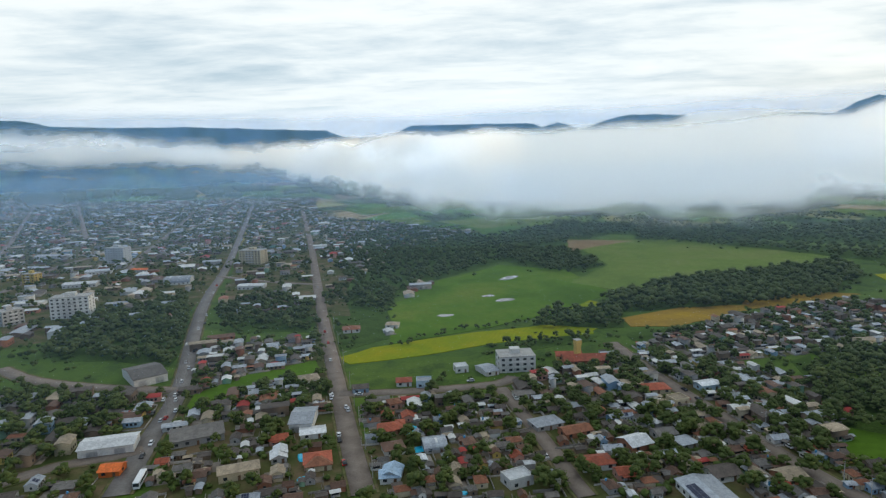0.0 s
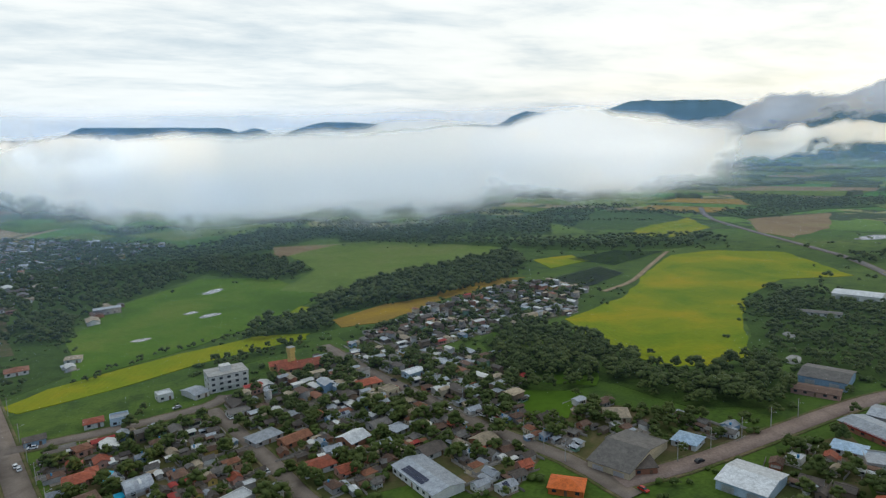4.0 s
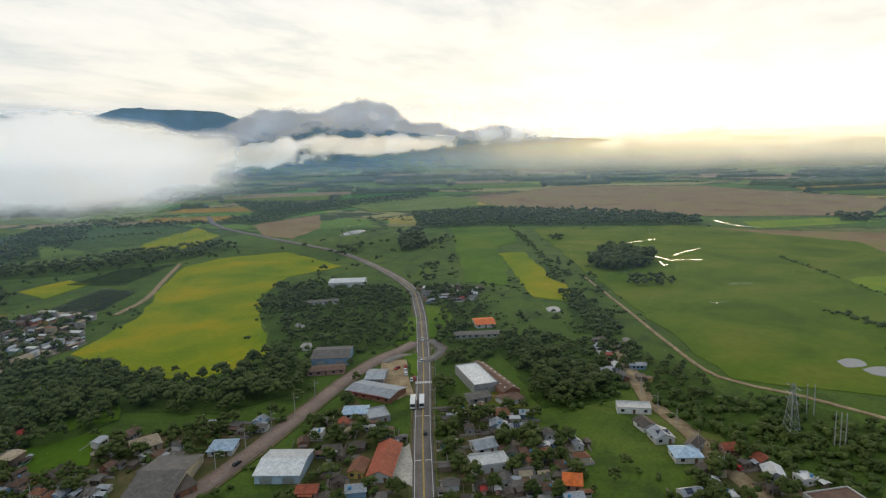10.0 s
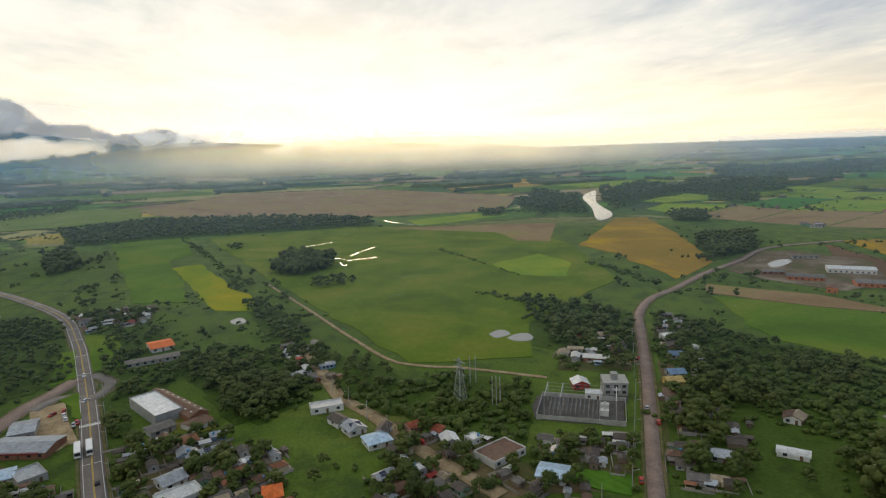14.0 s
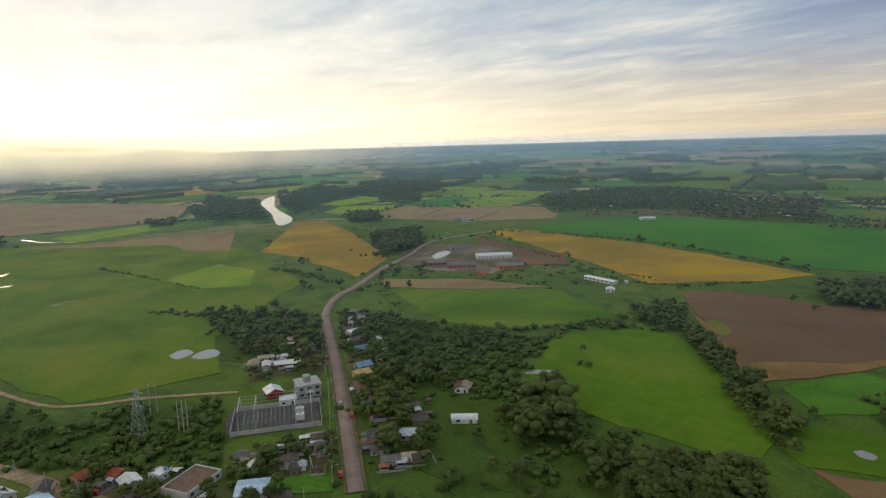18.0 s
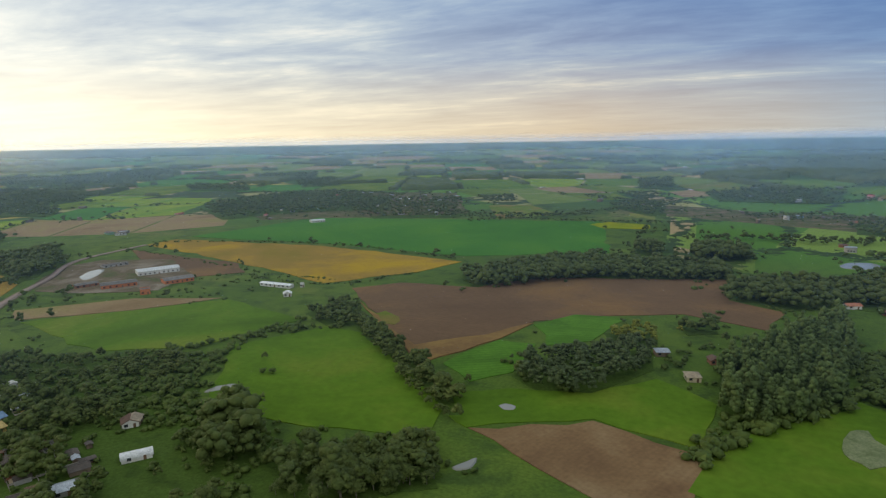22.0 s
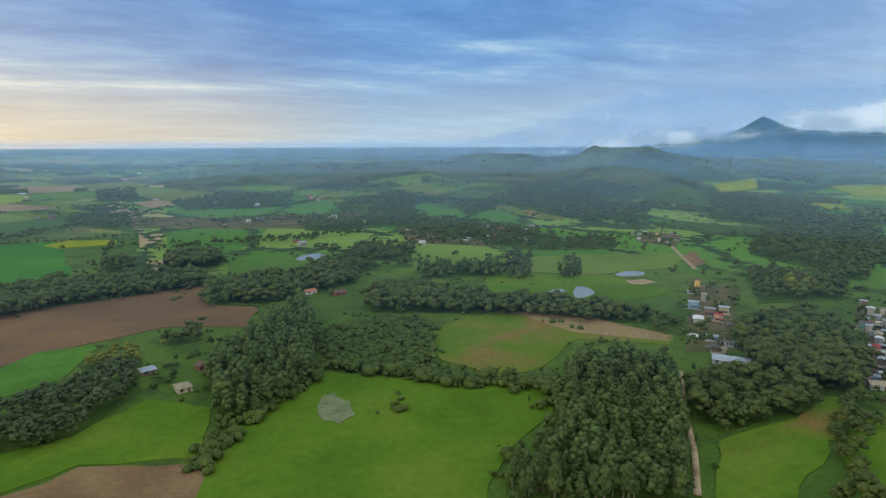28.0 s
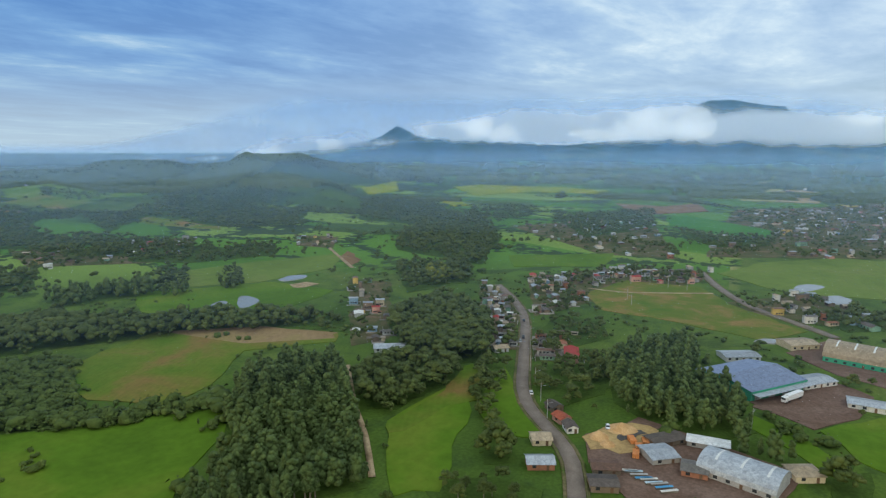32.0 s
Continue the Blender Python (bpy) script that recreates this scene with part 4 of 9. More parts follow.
field("vacant_lot", MEADOW, [(-139, 323), (-119, 353), (-84, 377), (-74, 354), (-108, 329), (-127, 296), (-132, 292)], "bright green vacant lot between streets", 0.3)
field("soybean_corner", SOY, [(418, 596), (475, 596), (465, 552), (400, 538)], "small yellow crop beside the solar panels", 0.3)
field("soybean_far", SOY, [(726, 747), (905, 804), (811, 676), (685, 632), (648, 692)], "distant yellow-green crop field", 0.3)
field("field_far_green", PALE_GREEN, [(1367, 751), (1592, 636), (1550, 451), (1255, 382), (1173, 574)], "distant pale green field", 0.3)
field("field_far_brown", STUBBLE, [(949, 715), (1126, 680), (923, 557), (793, 526), (814, 592)], "distant tan field beside the highway", 0.3)
field("soybean_lane", SOY, [(698, 185), (713, 156), (584, 106), (521, 75), (481, 71), (492, 101)], "bright yellow strip of crop among green pasture", 0.3)
field("pasture_strip", MEADOW, [(934, 323), (958, 273), (630, 159), (527, 128), (538, 175)], "narrow green pasture strip", 0.3)
field("pasture_strip", MEADOW, [(944, 264), (965, 230), (790, 181), (737, 203)], "small pale green pasture strip", 0.3)
field("pasture_large", PASTURE, [(936, 193), (980, -31), (876, -255), (709, -267), (504, -239), (432, -164), (390, -121), (326, -103), (334, -33), (475, 23), (625, 80)], "large wet green pasture with standing water", 0.3)
field("field_stubble", STUBBLE, [(1480, 452), (1952, 322), (1881, -98), (1379, -402), (1109, -297), (1107, -56), (1221, 293)], "wide tan stubble field beyond the trees", 0.3)
field("field_stubble_low", STUBBLE, [(940, -64), (915, -216), (893, -319), (723, -252), (743, -217), (828, -210)], "narrow tan field along the pasture", 0.3)
field("soybean_patch_low", SOY_PALE, [(602, -147), (646, -213), (584, -226), (524, -198), (545, -159)], "yellowish patch of crop in the green pasture", 0.3)
field("crop_golden", SOY_DRY, [(684, -273), (905, -421), (896, -471), (677, -407), (544, -356), (484, -282), (617, -290)], "golden brown ripe crop field by the river", 0.3)
field("crop_golden_strip", SOY_DRY, [(605, -554), (601, -596), (394, -607), (278, -583), (205, -566), (227, -510), (287, -443), (422, -497)], "long golden brown strip of ripe crop", 0.3)
field("field_green_far", DEEP_GREEN, [(599, -622), (544, -837), (299, -876), (115, -905), (73, -658), (211, -596), (405, -624)], "wide deep green crop field", 0.3)
field("field_tilled_small", SOIL, [(593, -521), (418, -493), (382, -460), (414, -429), (518, -471)], "brown tilled soil beside brick buildings", 0.3)
field("field_brown_strip", STUBBLE, [(459, -296), (402, -351), (337, -375), (374, -326), (432, -278)], "thin strip of tan bare field", 0.3)
field("pasture_mid", MEADOW, [(424, -275), (372, -325), (328, -372), (240, -344), (266, -279), (317, -250)], "green pasture enclosed by hedges", 0.3)
field("pasture_bright", MEADOW, [(179, -210), (207, -217), (250, -286), (216, -334), (187, -331), (133, -282), (98, -243), (95, -223), (104, -214), (146, -208)], "bright green pasture beside a hedge", 0.3)
field("field_tilled", SOIL, [(254, -435), (224, -465), (156, -469), (120, -518), (-33, -557), (-32, -487), (-66, -463), (-51, -415), (-1, -438), (56, -414), (91, -390), (103, -349), (133, -291), (159, -325)], "large brown tilled field curving round a farm", 0.3)
field("garden_plot", CROP_ROWS, [(89, -382), (68, -414), (33, -415), (49, -361), (73, -344)], "small plots of green vegetable rows", 0.3)
field("garden_plot", CROP_ROWS, [(119, -297), (102, -345), (79, -345), (80, -297), (97, -278)], "small plots of green vegetable rows", 0.3)
field("field_tilled_near", SOIL_RED, [(81, -230), (33, -254), (-9, -238), (-6, -196), (17, -191), (45, -207)], "reddish brown ploughed field with furrows", 0.3)
field("pasture_near", MEADOW, [(-5, -210), (-13, -240), (-40, -281), (-73, -316), (-107, -287), (-173, -240), (-154, -215), (-120, -196), (-94, -167)], "bright green pasture with a round patch of reeds", 0.3)
field("pasture_farm", MEADOW, [(101, -263), (76, -276), (38, -283), (10, -312), (-17, -289), (-11, -242), (33, -256), (82, -234)], "green meadow in front of a farmhouse", 0.3)
field("pasture_mid_low", MEADOW, [(93, -238), (80, -249), (32, -266), (31, -258), (82, -230)], "green grass strip beside a ploughed field", 0.3)
field("field_olive", OLIVE, [(-152, -359), (-225, -378), (-252, -326), (-289, -277), (-275, -266), (-231, -299), (-185, -268), (-157, -263), (-140, -301)], "olive green field with brown patches", 0.3)
field("field_olive_edge", STUBBLE, [(-225, -378), (-273, -329), (-290, -278), (-280, -271), (-240, -310)], "strip of brown bare soil at a field edge", 0.3)
field("meadow_hill", PALE_GREEN, [(-325, -554), (-414, -540), (-522, -496), (-454, -440), (-366, -447), (-298, -497)], "pale green meadow on the hillside", 0.3)
field("meadow_pond", MEADOW, [(-278, -498), (-373, -439), (-379, -368), (-291, -351), (-245, -433)], "green meadow round a pond", 0.3)
field("crop_wedge", MEADOW, [(-203, -166), (-249, -166), (-283, -175), (-290, -169), (-257, -152), (-221, -135), (-199, -129), (-168, -114), (-156, -126), (-180, -148)], "wedge of green grass beside the village road", 0.3)
field("crop_strip", OLIVE, [(-203, -166), (-242, -164), (-252, -167), (-283, -175), (-289, -170), (-246, -145), (-231, -153), (-204, -153), (-194, -158)], "strip of dry yellowing crop along the wood", 0.34)
field("lot_village", MEADOW, [(-239, -142), (-295, -156), (-269, -136), (-242, -115), (-227, -99), (-219, -121)], "green grass beside the village road", 0.3)
field("lot_bare", BARE, [(-492, -185), (-564, -172), (-572, -109), (-520, -77), (-470, -20), (-430, -43), (-443, -98), (-447, -157)], "patchy bare reddish ground at the village edge", 0.3)
field("meadow_village", MEADOW, [(-623, -328), (-707, -233), (-617, -213), (-566, -291)], "green meadow behind the village", 0.3)
field("field_emerald", DEEP_GREEN, [(-1163, -289), (-1195, -257), (-1048, -106), (-960, -96), (-952, -156), (-1029, -251)], "bright green field among distant houses", 0.3)
field("field_west", PALE_GREEN, [(-647, -109), (-742, -80), (-816, -15), (-829, 47), (-609, 38), (-591, -40)], "pale green pasture beyond the village", 0.3)
field("meadow_factory", MEADOW, [(-302, -32), (-290, -11), (-270, 6), (-258, 2), (-274, -14), (-286, -30)], "green grass strip beside the sawmill", 0.3)
field("meadow_factory", MEADOW, [(-300, -5), (-343, 26), (-271, 23), (-278, 9)], "green meadow beside the warehouse yard", 0.3)
field("soybean_hill", SOY, [(-1371, -1204), (-1647, -1295), (-1420, -1106), (-1213, -1046)], "yellow crop on the far hillside", 0.3)
field("soybean_hill", SOY, [(-1665, -1083), (-1836, -1082), (-1864, -799), (-1815, -627), (-1662, -574), (-1618, -774), (-1409, -846)], "yellow crop on the far hillside", 0.3)
field("soybean_hill", SOY, [(-1247, -855), (-1284, -835), (-1148, -702), (-1097, -706)], "yellow crop on the far hillside", 0.3)
field("soybean_hill", SOY, [(124, -867), (101, -900), (46, -883), (45, -843), (106, -837)], "yellow crop strip in the plain", 0.3)
field("field_red", SOIL_RED, [(-508, -482), (-542, -501), (-508, -449), (-476, -436)], "patch of bare red soil on the hillside", 0.3)
field("yard_station", GRAVEL, [(272, -88), (260, -129), (232, -114), (248, -79)], "grey gravel yard of the substation", 0.3)
field("yard_parking", DIRT, [(312, 154), (322, 142), (272, 117), (265, 123), (273, 134)], "bare earth parking area beside the highway", 0.32)
field("yard_sawmill", YARD, [(-240, -88), (-270, -74), (-264, -48), (-254, -8), (-228, -13), (-199, -55), (-218, -78)], "dusty brown yard of a sawmill", 0.3)
field("yard_warehouse", YARD, [(-318, -35), (-370, -1), (-358, 15), (-324, 9), (-300, -7), (-312, -33)], "wet brown-grey paved yard of a warehouse", 0.3)
field("yard_hangar", YARD, [(-411, -28), (-462, -4), (-421, 30), (-371, 28), (-384, -1)], "dark paved yard in front of a hangar", 0.3)
field("yard_station_east", BARE, [(287, 81), (298, 71), (274, 59), (262, 73)], "bare brown ground behind the halls", 0.3)
field("reed_patch", REEDS, [(-60, -261), (-66, -278), (-73, -281), (-77, -267), (-75, -253), (-66, -247), (-61, -253)], "round patch of pale reeds in the pasture", 0.55)
field("yard_brickworks", YARD_MIX, [(533, -364), (577, -417), (571, -464), (504, -489), (419, -435), (406, -379), (456, -351), (504, -343)], "trodden brown yard of the brickworks", 0.3)
field("grass_ring", OLIVE, [(198, -364), (196, -381), (180, -370), (175, -353), (184, -349)], "patch of grass in the tilled field", 0.5)
field("soil_bare_edge", SOIL_GOLD, [(232, -404), (176, -346), (146, -320), (111, -353), (90, -386), (102, -347), (131, -290), (158, -324)], "orange-brown edge of a tilled field", 0.5)
field("vegetable_garden", CROP_ROWS, [(205, -75), (195, -98), (182, -92), (199, -73)], "garden with green vegetable rows", 0.4)
field("gravel_lot", PALE_GRAVEL, [(192, 94), (219, 103), (223, 99), (192, 85)], "pale gravel lot beside the highway", 0.35)
field("verge_west", MEADOW, [(410, 180), (412, 171), (358, 150), (347, 160)], "grass wedge at the highway junction", 0.35)
field("verge_island", MEADOW, [(325, 146), (334, 140), (297, 125), (301, 131)], "grass island at the highway junction", 0.4)
field("verge_east", MEADOW, [(446, 178), (445, 156), (368, 130), (366, 146)], "grass verge at the highway junction", 0.3)
field("field_far_soil", SOIL_RED, [(-1372, -454), (-1360, -345), (-1481, -300), (-1302, -244), (-1156, -338)], "distant reddish brown bare field", 0.3)
field("bare_patch", DIRT, [(-374, -416), (-390, -412), (-391, -397), (-374, -396), (-368, -405)], "oval patch of bare earth in the meadow", 0.45)
field("lawn", MEADOW, [(216, 359), (246, 347), (223, 304), (205, 334)], "green grass clearing beside the houses", 0.3)
field("lawn", MEADOW, [(169, 262), (198, 241), (171, 218), (153, 233)], "green grass clearing between houses and wood", 0.3)
field("lawn", MEADOW, [(199, 278), (226, 262), (209, 243), (188, 259)], "small green clearing in the wood", 0.3)
field("yard_sand", SAND, [(-237, -88), (-252, -83), (-262, -75), (-261, -62), (-239, -59), (-231, -70), (-228, -81)], "sandy sawdust-covered ground of the sawmill", 0.42)
field("ash_patch", GRAVEL, [(-246, -76), (-253, -74), (-257, -69), (-255, -66), (-248, -69), (-242, -73)], "dark oval patch of ash in the sawmill yard", 0.55)
field("yard_hamlet", YARD, [(517, 214), (520, 169), (510, 146), (473, 161), (460, 186)], "bare reddish yard beside the highway", 0.1, True, False)
# ---- water ----
water("river", [(1337, -547), (1427, -614), (1161, -501), (973, -447), (904, -410), (900, -389), (1065, -450), (1244, -506)], "bend of a river shining in the sunlight")
water("pond", [(374, -89), (380, -95), (379, -101), (370, -102), (366, -96), (365, -91)], "small shining pond in the pasture")
water("pond", [(363, -98), (369, -105), (369, -113), (360, -114), (354, -109), (356, -101)], "small shining pond in the pasture")
water("pond", [(-9, 482), (-6, 486), (4, 486), (4, 482), (-3, 478)], "pale pond in the meadow")
water("pond", [(54, 630), (66, 647), (76, 646), (69, 632), (59, 625)], "pale pond in the meadow")
water("pond", [(31, 551), (40, 557), (43, 550), (35, 547)], "pale pond in the meadow")
water("pond", [(42, 530), (48, 538), (58, 537), (58, 531), (45, 526)], "pale pond in the meadow")
water("pond", [(456, 84), (463, 80), (458, 74), (448, 73), (447, 80)], "small pond among the bushes")
water("pond", [(834, 471), (883, 477), (896, 458), (859, 450), (831, 460)], "small pond beside the highway")
water("pond", [(324, 218), (336, 221), (337, 216), (326, 210), (322, 213)], "small pond in the scrub")
water("pond", [(371, 251), (378, 252), (374, 243), (367, 243)], "small pond in the scrub")
water("pond", [(215, -223), (214, -230), (207, -236), (205, -232), (212, -224)], "narrow pond at the pasture edge")
water("pond", [(-133, -650), (-143, -665), (-162, -669), (-165, -653), (-153, -638), (-135, -638)], "pond in the far meadow")
water("pond", [(-283, -408), (-299, -415), (-302, -408), (-285, -396), (-278, -396)], "pond in the hillside meadow")
water("pond", [(-303, -398), (-319, -415), (-324, -410), (-319, -391), (-299, -381), (-295, -384)], "pond in the hillside meadow")
water("pond", [(-383, -441), (-401, -446), (-412, -436), (-401, -427), (-382, -431)], "pond in the hillside meadow")
water("pond", [(-591, -40), (-627, -39), (-641, -27), (-634, -18), (-605, -29)], "pond beside the village")
water("pond", [(-568, -12), (-592, -15), (-602, -6), (-586, 4), (-568, -3)], "pond beside the village")
water("pond", [(-425, -47), (-434, -43), (-437, -33), (-426, -36)], "puddle in the bare ground")
water("pond", [(75, -255), (73, -258), (68, -257), (68, -253), (72, -252)], "small pond in the meadow")
water("pond", [(76, -198), (72, -204), (70, -207), (70, -200), (74, -197)], "narrow pond beside a ploughed field")
water("pool_water", [(-21, 269), (-20, 273), (-17, 273), (-15, 270), (-17, 265), (-20, 265)], "round bright blue swimming pool")
water("pool_water", [(-16, 251), (-12, 252), (-12, 248), (-16, 247)], "small rectangular blue swimming pool")
water("pool_water", [(-65, 248), (-62, 248), (-61, 243), (-63, 242)], "small rectangular blue swimming pool")
water("pool_water", [(-60, 228), (-56, 229), (-55, 225), (-60, 226)], "small rectangular blue swimming pool")
water("pool_water", [(0, 214), (5, 214), (4, 212), (0, 212)], "small rectangular blue swimming pool")
water("pond", [(517, -394), (531, -418), (525, -428), (506, -404), (500, -387)], "muddy pond beside the brickworks")
def creek(points, width):
    """A shallow run of standing water along a line in the pasture."""
    line = spline(points, 5.0)
    w = 0.4 * width * (0.35 + 0.65 * np.abs(np.sin(np.linspace(0.35, 2.8, len(line)) * 2.0)))
    d = np.gradient(line, axis=0)
    nrm = np.stack([d[:, 1], -d[:, 0]], -1) / (np.linalg.norm(d, axis=1)[:, None] + 1e-9)
    a, b = line + nrm * w[:, None] / 2, line - nrm * w[:, None] / 2
    verts = np.concatenate([np.c_[q, hgt(q[:, 0], q[:, 1]) + 0.95] for q in (a, b)])
    n, i = len(line), np.arange(len(line) - 1)
    me = mesh_from("puddle", verts, np.stack([i, i + 1, n + i + 1, n + i], -1), WATER)
    tagged(new("puddle", me), "thin winding run of standing water in the pasture", "water", kind="structure")


creek([(696, 10), (681, -1), (671, -9)], 3.0)
creek([(704, -8), (732, -22), (756, -38)], 2.2)
creek([(677, -10), (679, -23), (683, -36)], 3.0)
creek([(665, 4), (645, 1), (651, -3)], 3.0)
creek([(563, -51), (570, -61), (567, -71)], 3.5)
creek([(494, -34), (496, -39), (500, -46)], 2.0)
creek([(1039, -72), (995, -86), (965, -106), (950, -126)], 6.0)
creek([(794, 45), (811, 24), (823, 12)], 2.5)
OPEN_BANK = [(1535, -621), (1546, -672), (1211, -536), (969, -456), (762, -353), (791, -336), (1013, -418), (1163, -463)]
# ---- woods and hedges ----
WOODS, HEDGES, ZONES = [], [], []
WOODS.append(("broad", 8, 10, [(-282, 420), (-313, 521), (-249, 581), (-187, 438), (-175, 373), (-218, 389), (-261, 393)]))
WOODS.append(("scrub", 10, 9, [(-207, 540), (-168, 580), (-124, 550), (-100, 443), (-166, 450)]))
WOODS.append(("broad", 13, 11, [(-162, 987), (-99, 1242), (66, 1004), (78, 760), (-18, 628), (-75, 533), (-119, 714)]))
WOODS.append(("scrub", 12, 9, [(-115, 587), (-49, 576), (-41, 422), (-72, 393), (-89, 457)]))
WOODS.append(("broad", 9, 8, [(-258, 341), (-196, 328), (-164, 309), (-167, 263), (-205, 266)]))
WOODS.append(("scrub", 14, 7, [(-134, 306), (-110, 326), (-78, 349), (-63, 318), (-107, 297), (-124, 289)]))
WOODS.append(("broad", 8, 10, [(59, 444), (90, 490), (122, 489), (135, 469), (126, 432), (68, 435)]))
WOODS.append(("broad", 8, 12, [(130, 520), (209, 577), (301, 614), (433, 661), (401, 589), (315, 506), (240, 479), (174, 481), (133, 478)]))
WOODS.append(("broad", 13, 12, [(55, 968), (232, 1194), (409, 1081), (679, 911), (579, 776), (351, 928), (265, 989), (83, 808)]))
WOODS.append(("broad", 11, 11, [(73, 865), (159, 819), (181, 697), (126, 648), (75, 738)]))
WOODS.append(("broad", 8, 7, [(24, 389), (81, 416), (103, 413), (92, 399), (38, 382)]))
WOODS.append(("scrub", 11, 6, [(124, 418), (163, 428), (212, 446), (176, 412), (122, 398)]))
WOODS.append(("scrub", 9, 8, [(199, 349), (251, 378), (260, 342), (206, 268), (189, 304)]))
WOODS.append(("broad", 8, 10, [(223, 370), (262, 356), (262, 305), (255, 251), (275, 229), (305, 227), (298, 194), (262, 174), (228, 198), (218, 245), (188, 279), (193, 316)]))
WOODS.append(("scrub", 10, 7, [(425, 324), (513, 359), (498, 301), (498, 232), (439, 188), (359, 153), (340, 182), (312, 227)]))
WOODS.append(("broad", 13, 12, [(328, 1056), (465, 819), (550, 708), (733, 629), (713, 563), (602, 556), (500, 622), (425, 750), (279, 904)]))
WOODS.append(("broad", 12, 9, [(688, 400), (744, 385), (689, 356), (649, 363)]))
WOODS.append(("broad", 9, 15, [(829, 369), (890, 361), (735, 288), (690, 304)]))
WOODS.append(("scrub", 14, 8, [(755, 299), (826, 274), (637, 215), (560, 226)]))
WOODS.append(("broad", 16, 11, [(1016, 839), (1393, 842), (1281, 745), (949, 715)]))
WOODS.append(("broad", 10, 12, [(1130, 470), (1233, 351), (1202, 181), (1139, 35), (1069, -52), (979, -48), (958, 273), (925, 375)]))
WOODS.append(("broad", 7, 15, [(654, 73), (709, 68), (727, 44), (698, 14), (642, 11), (613, 34), (609, 60)]))
WOODS.append(("broad", 8, 9, [(565, 35), (582, 16), (574, -6), (552, -6), (541, 27)]))
WOODS.append(("broad", 9, 9, [(822, 152), (853, 135), (818, 130), (799, 144)]))
WOODS.append(("scrub", 9, 9, [(318, 125), (323, 114), (238, 83), (226, 88)]))
WOODS.append(("scrub", 10, 9, [(388, 111), (384, 88), (342, 50), (304, 37), (283, 54), (323, 77)]))
WOODS.append(("scrub", 10, 7, [(612, 113), (523, 73), (445, 33), (420, 41), (469, 70)]))
WOODS.append(("scrub", 12, 7, [(423, 52), (442, 43), (405, 33), (388, 41)]))
WOODS.append(("scrub", 11, 7, [(485, 346), (527, 300), (479, 206), (371, 160), (335, 184), (330, 233)]))
WOODS.append(("scrub", 13, 6, [(448, 174), (439, 143), (384, 125), (364, 140)]))
WOODS.append(("scrub", 10, 8, [(262, 142), (234, 108), (198, 87), (216, 110)]))
WOODS.append(("broad", 17, 11, [(1489, 1187), (1432, 875), (1742, 668), (1491, 603), (1176, 749), (1166, 866)]))
WOODS.append(("scrub", 8, 10, [(395, -125), (430, -175), (402, -197), (336, -170), (312, -140), (339, -114)]))
WOODS.append(("broad", 11, 13, [(1283, -374), (1346, -556), (983, -412), (1095, -330)]))
WOODS.append(("broad", 13, 13, [(1404, -613), (1665, -859), (1423, -843), (1154, -553), (1149, -513)]))
WOODS.append(("broad", 10, 12, [(1126, -255), (1089, -292), (1023, -270), (1035, -239)]))
WOODS.append(("broad", 11, 11, [(903, -511), (916, -584), (814, -524), (835, -481)]))
WOODS.append(("broad", 11, 10, [(695, -428), (713, -522), (594, -442), (535, -336)]))
WOODS.append(("scrub", 8, 6, [(293, -29), (313, -58), (286, -89), (244, -77), (248, -34), (265, -23)]))
WOODS.append(("scrub", 10, 7, [(471, 71), (470, 40), (399, 24), (397, 50)]))
WOODS.append(("scrub", 11, 8, [(272, -154), (261, -209), (181, -148), (185, -108)]))
WOODS.append(("scrub", 13, 7, [(393, -210), (356, -237), (280, -185), (299, -166)]))
WOODS.append(("scrub", 9, 9, [(351, 71), (328, 36), (293, 19), (271, 42), (299, 65)]))
WOODS.append(("broad", 8, 13, [(685, -429), (677, -494), (577, -421), (552, -361)]))
WOODS.append(("broad", 9, 12, [(924, -527), (939, -591), (813, -525), (837, -486)]))
WOODS.append(("scrub", 8, 9, [(450, -135), (447, -164), (363, -153), (328, -123), (345, -109)]))
WOODS.append(("scrub", 10, 6, [(362, -232), (310, -240), (265, -267), (228, -233), (245, -203), (305, -202)]))
WOODS.append(("scrub", 10, 8, [(326, -191), (275, -196), (210, -173), (181, -142), (182, -112), (223, -130)]))
WOODS.append(("broad", 6, 17, [(190, -194), (181, -211), (147, -177), (156, -164)]))
WOODS.append(("broad", 7, 12, [(122, -181), (92, -211), (78, -191), (102, -162)]))
WOODS.append(("scrub", 8, 10, [(174, -131), (137, -167), (118, -149), (149, -121)]))
WOODS.append(("broad", 8, 9, [(247, -357), (243, -407), (209, -373), (218, -337)]))
WOODS.append(("broad", 8, 12, [(185, -512), (79, -647), (65, -542), (160, -465)]))
WOODS.append(("broad", 16, 13, [(818, -883), (737, -1134), (587, -958), (678, -773)]))
WOODS.append(("broad", 18, 12, [(623, -1056), (431, -1199), (327, -892), (453, -851)]))
WOODS.append(("broad", 17, 13, [(1643, -983), (1597, -1266), (1225, -970), (1271, -773)]))
WOODS.append(("broad", 18, 13, [(2430, -1580), (2272, -1714), (2272, -2032), (2132, -2184), (1761, -1800), (1673, -1429), (1637, -1213), (1950, -1264)]))
WOODS.append(("broad", 16, 12, [(1360, -1409), (1180, -1461), (1016, -1257), (1189, -1240)]))
WOODS.append(("broad", 18, 13, [(1503, -1897), (1365, -2101), (1103, -1695), (1271, -1616)]))
WOODS.append(("broad", 14, 12, [(871, -941), (894, -1184), (775, -1286), (576, -1156), (482, -966), (597, -912), (758, -873)]))
WOODS.append(("broad", 14, 11, [(1305, -840), (1115, -833), (1004, -728), (1096, -703)]))
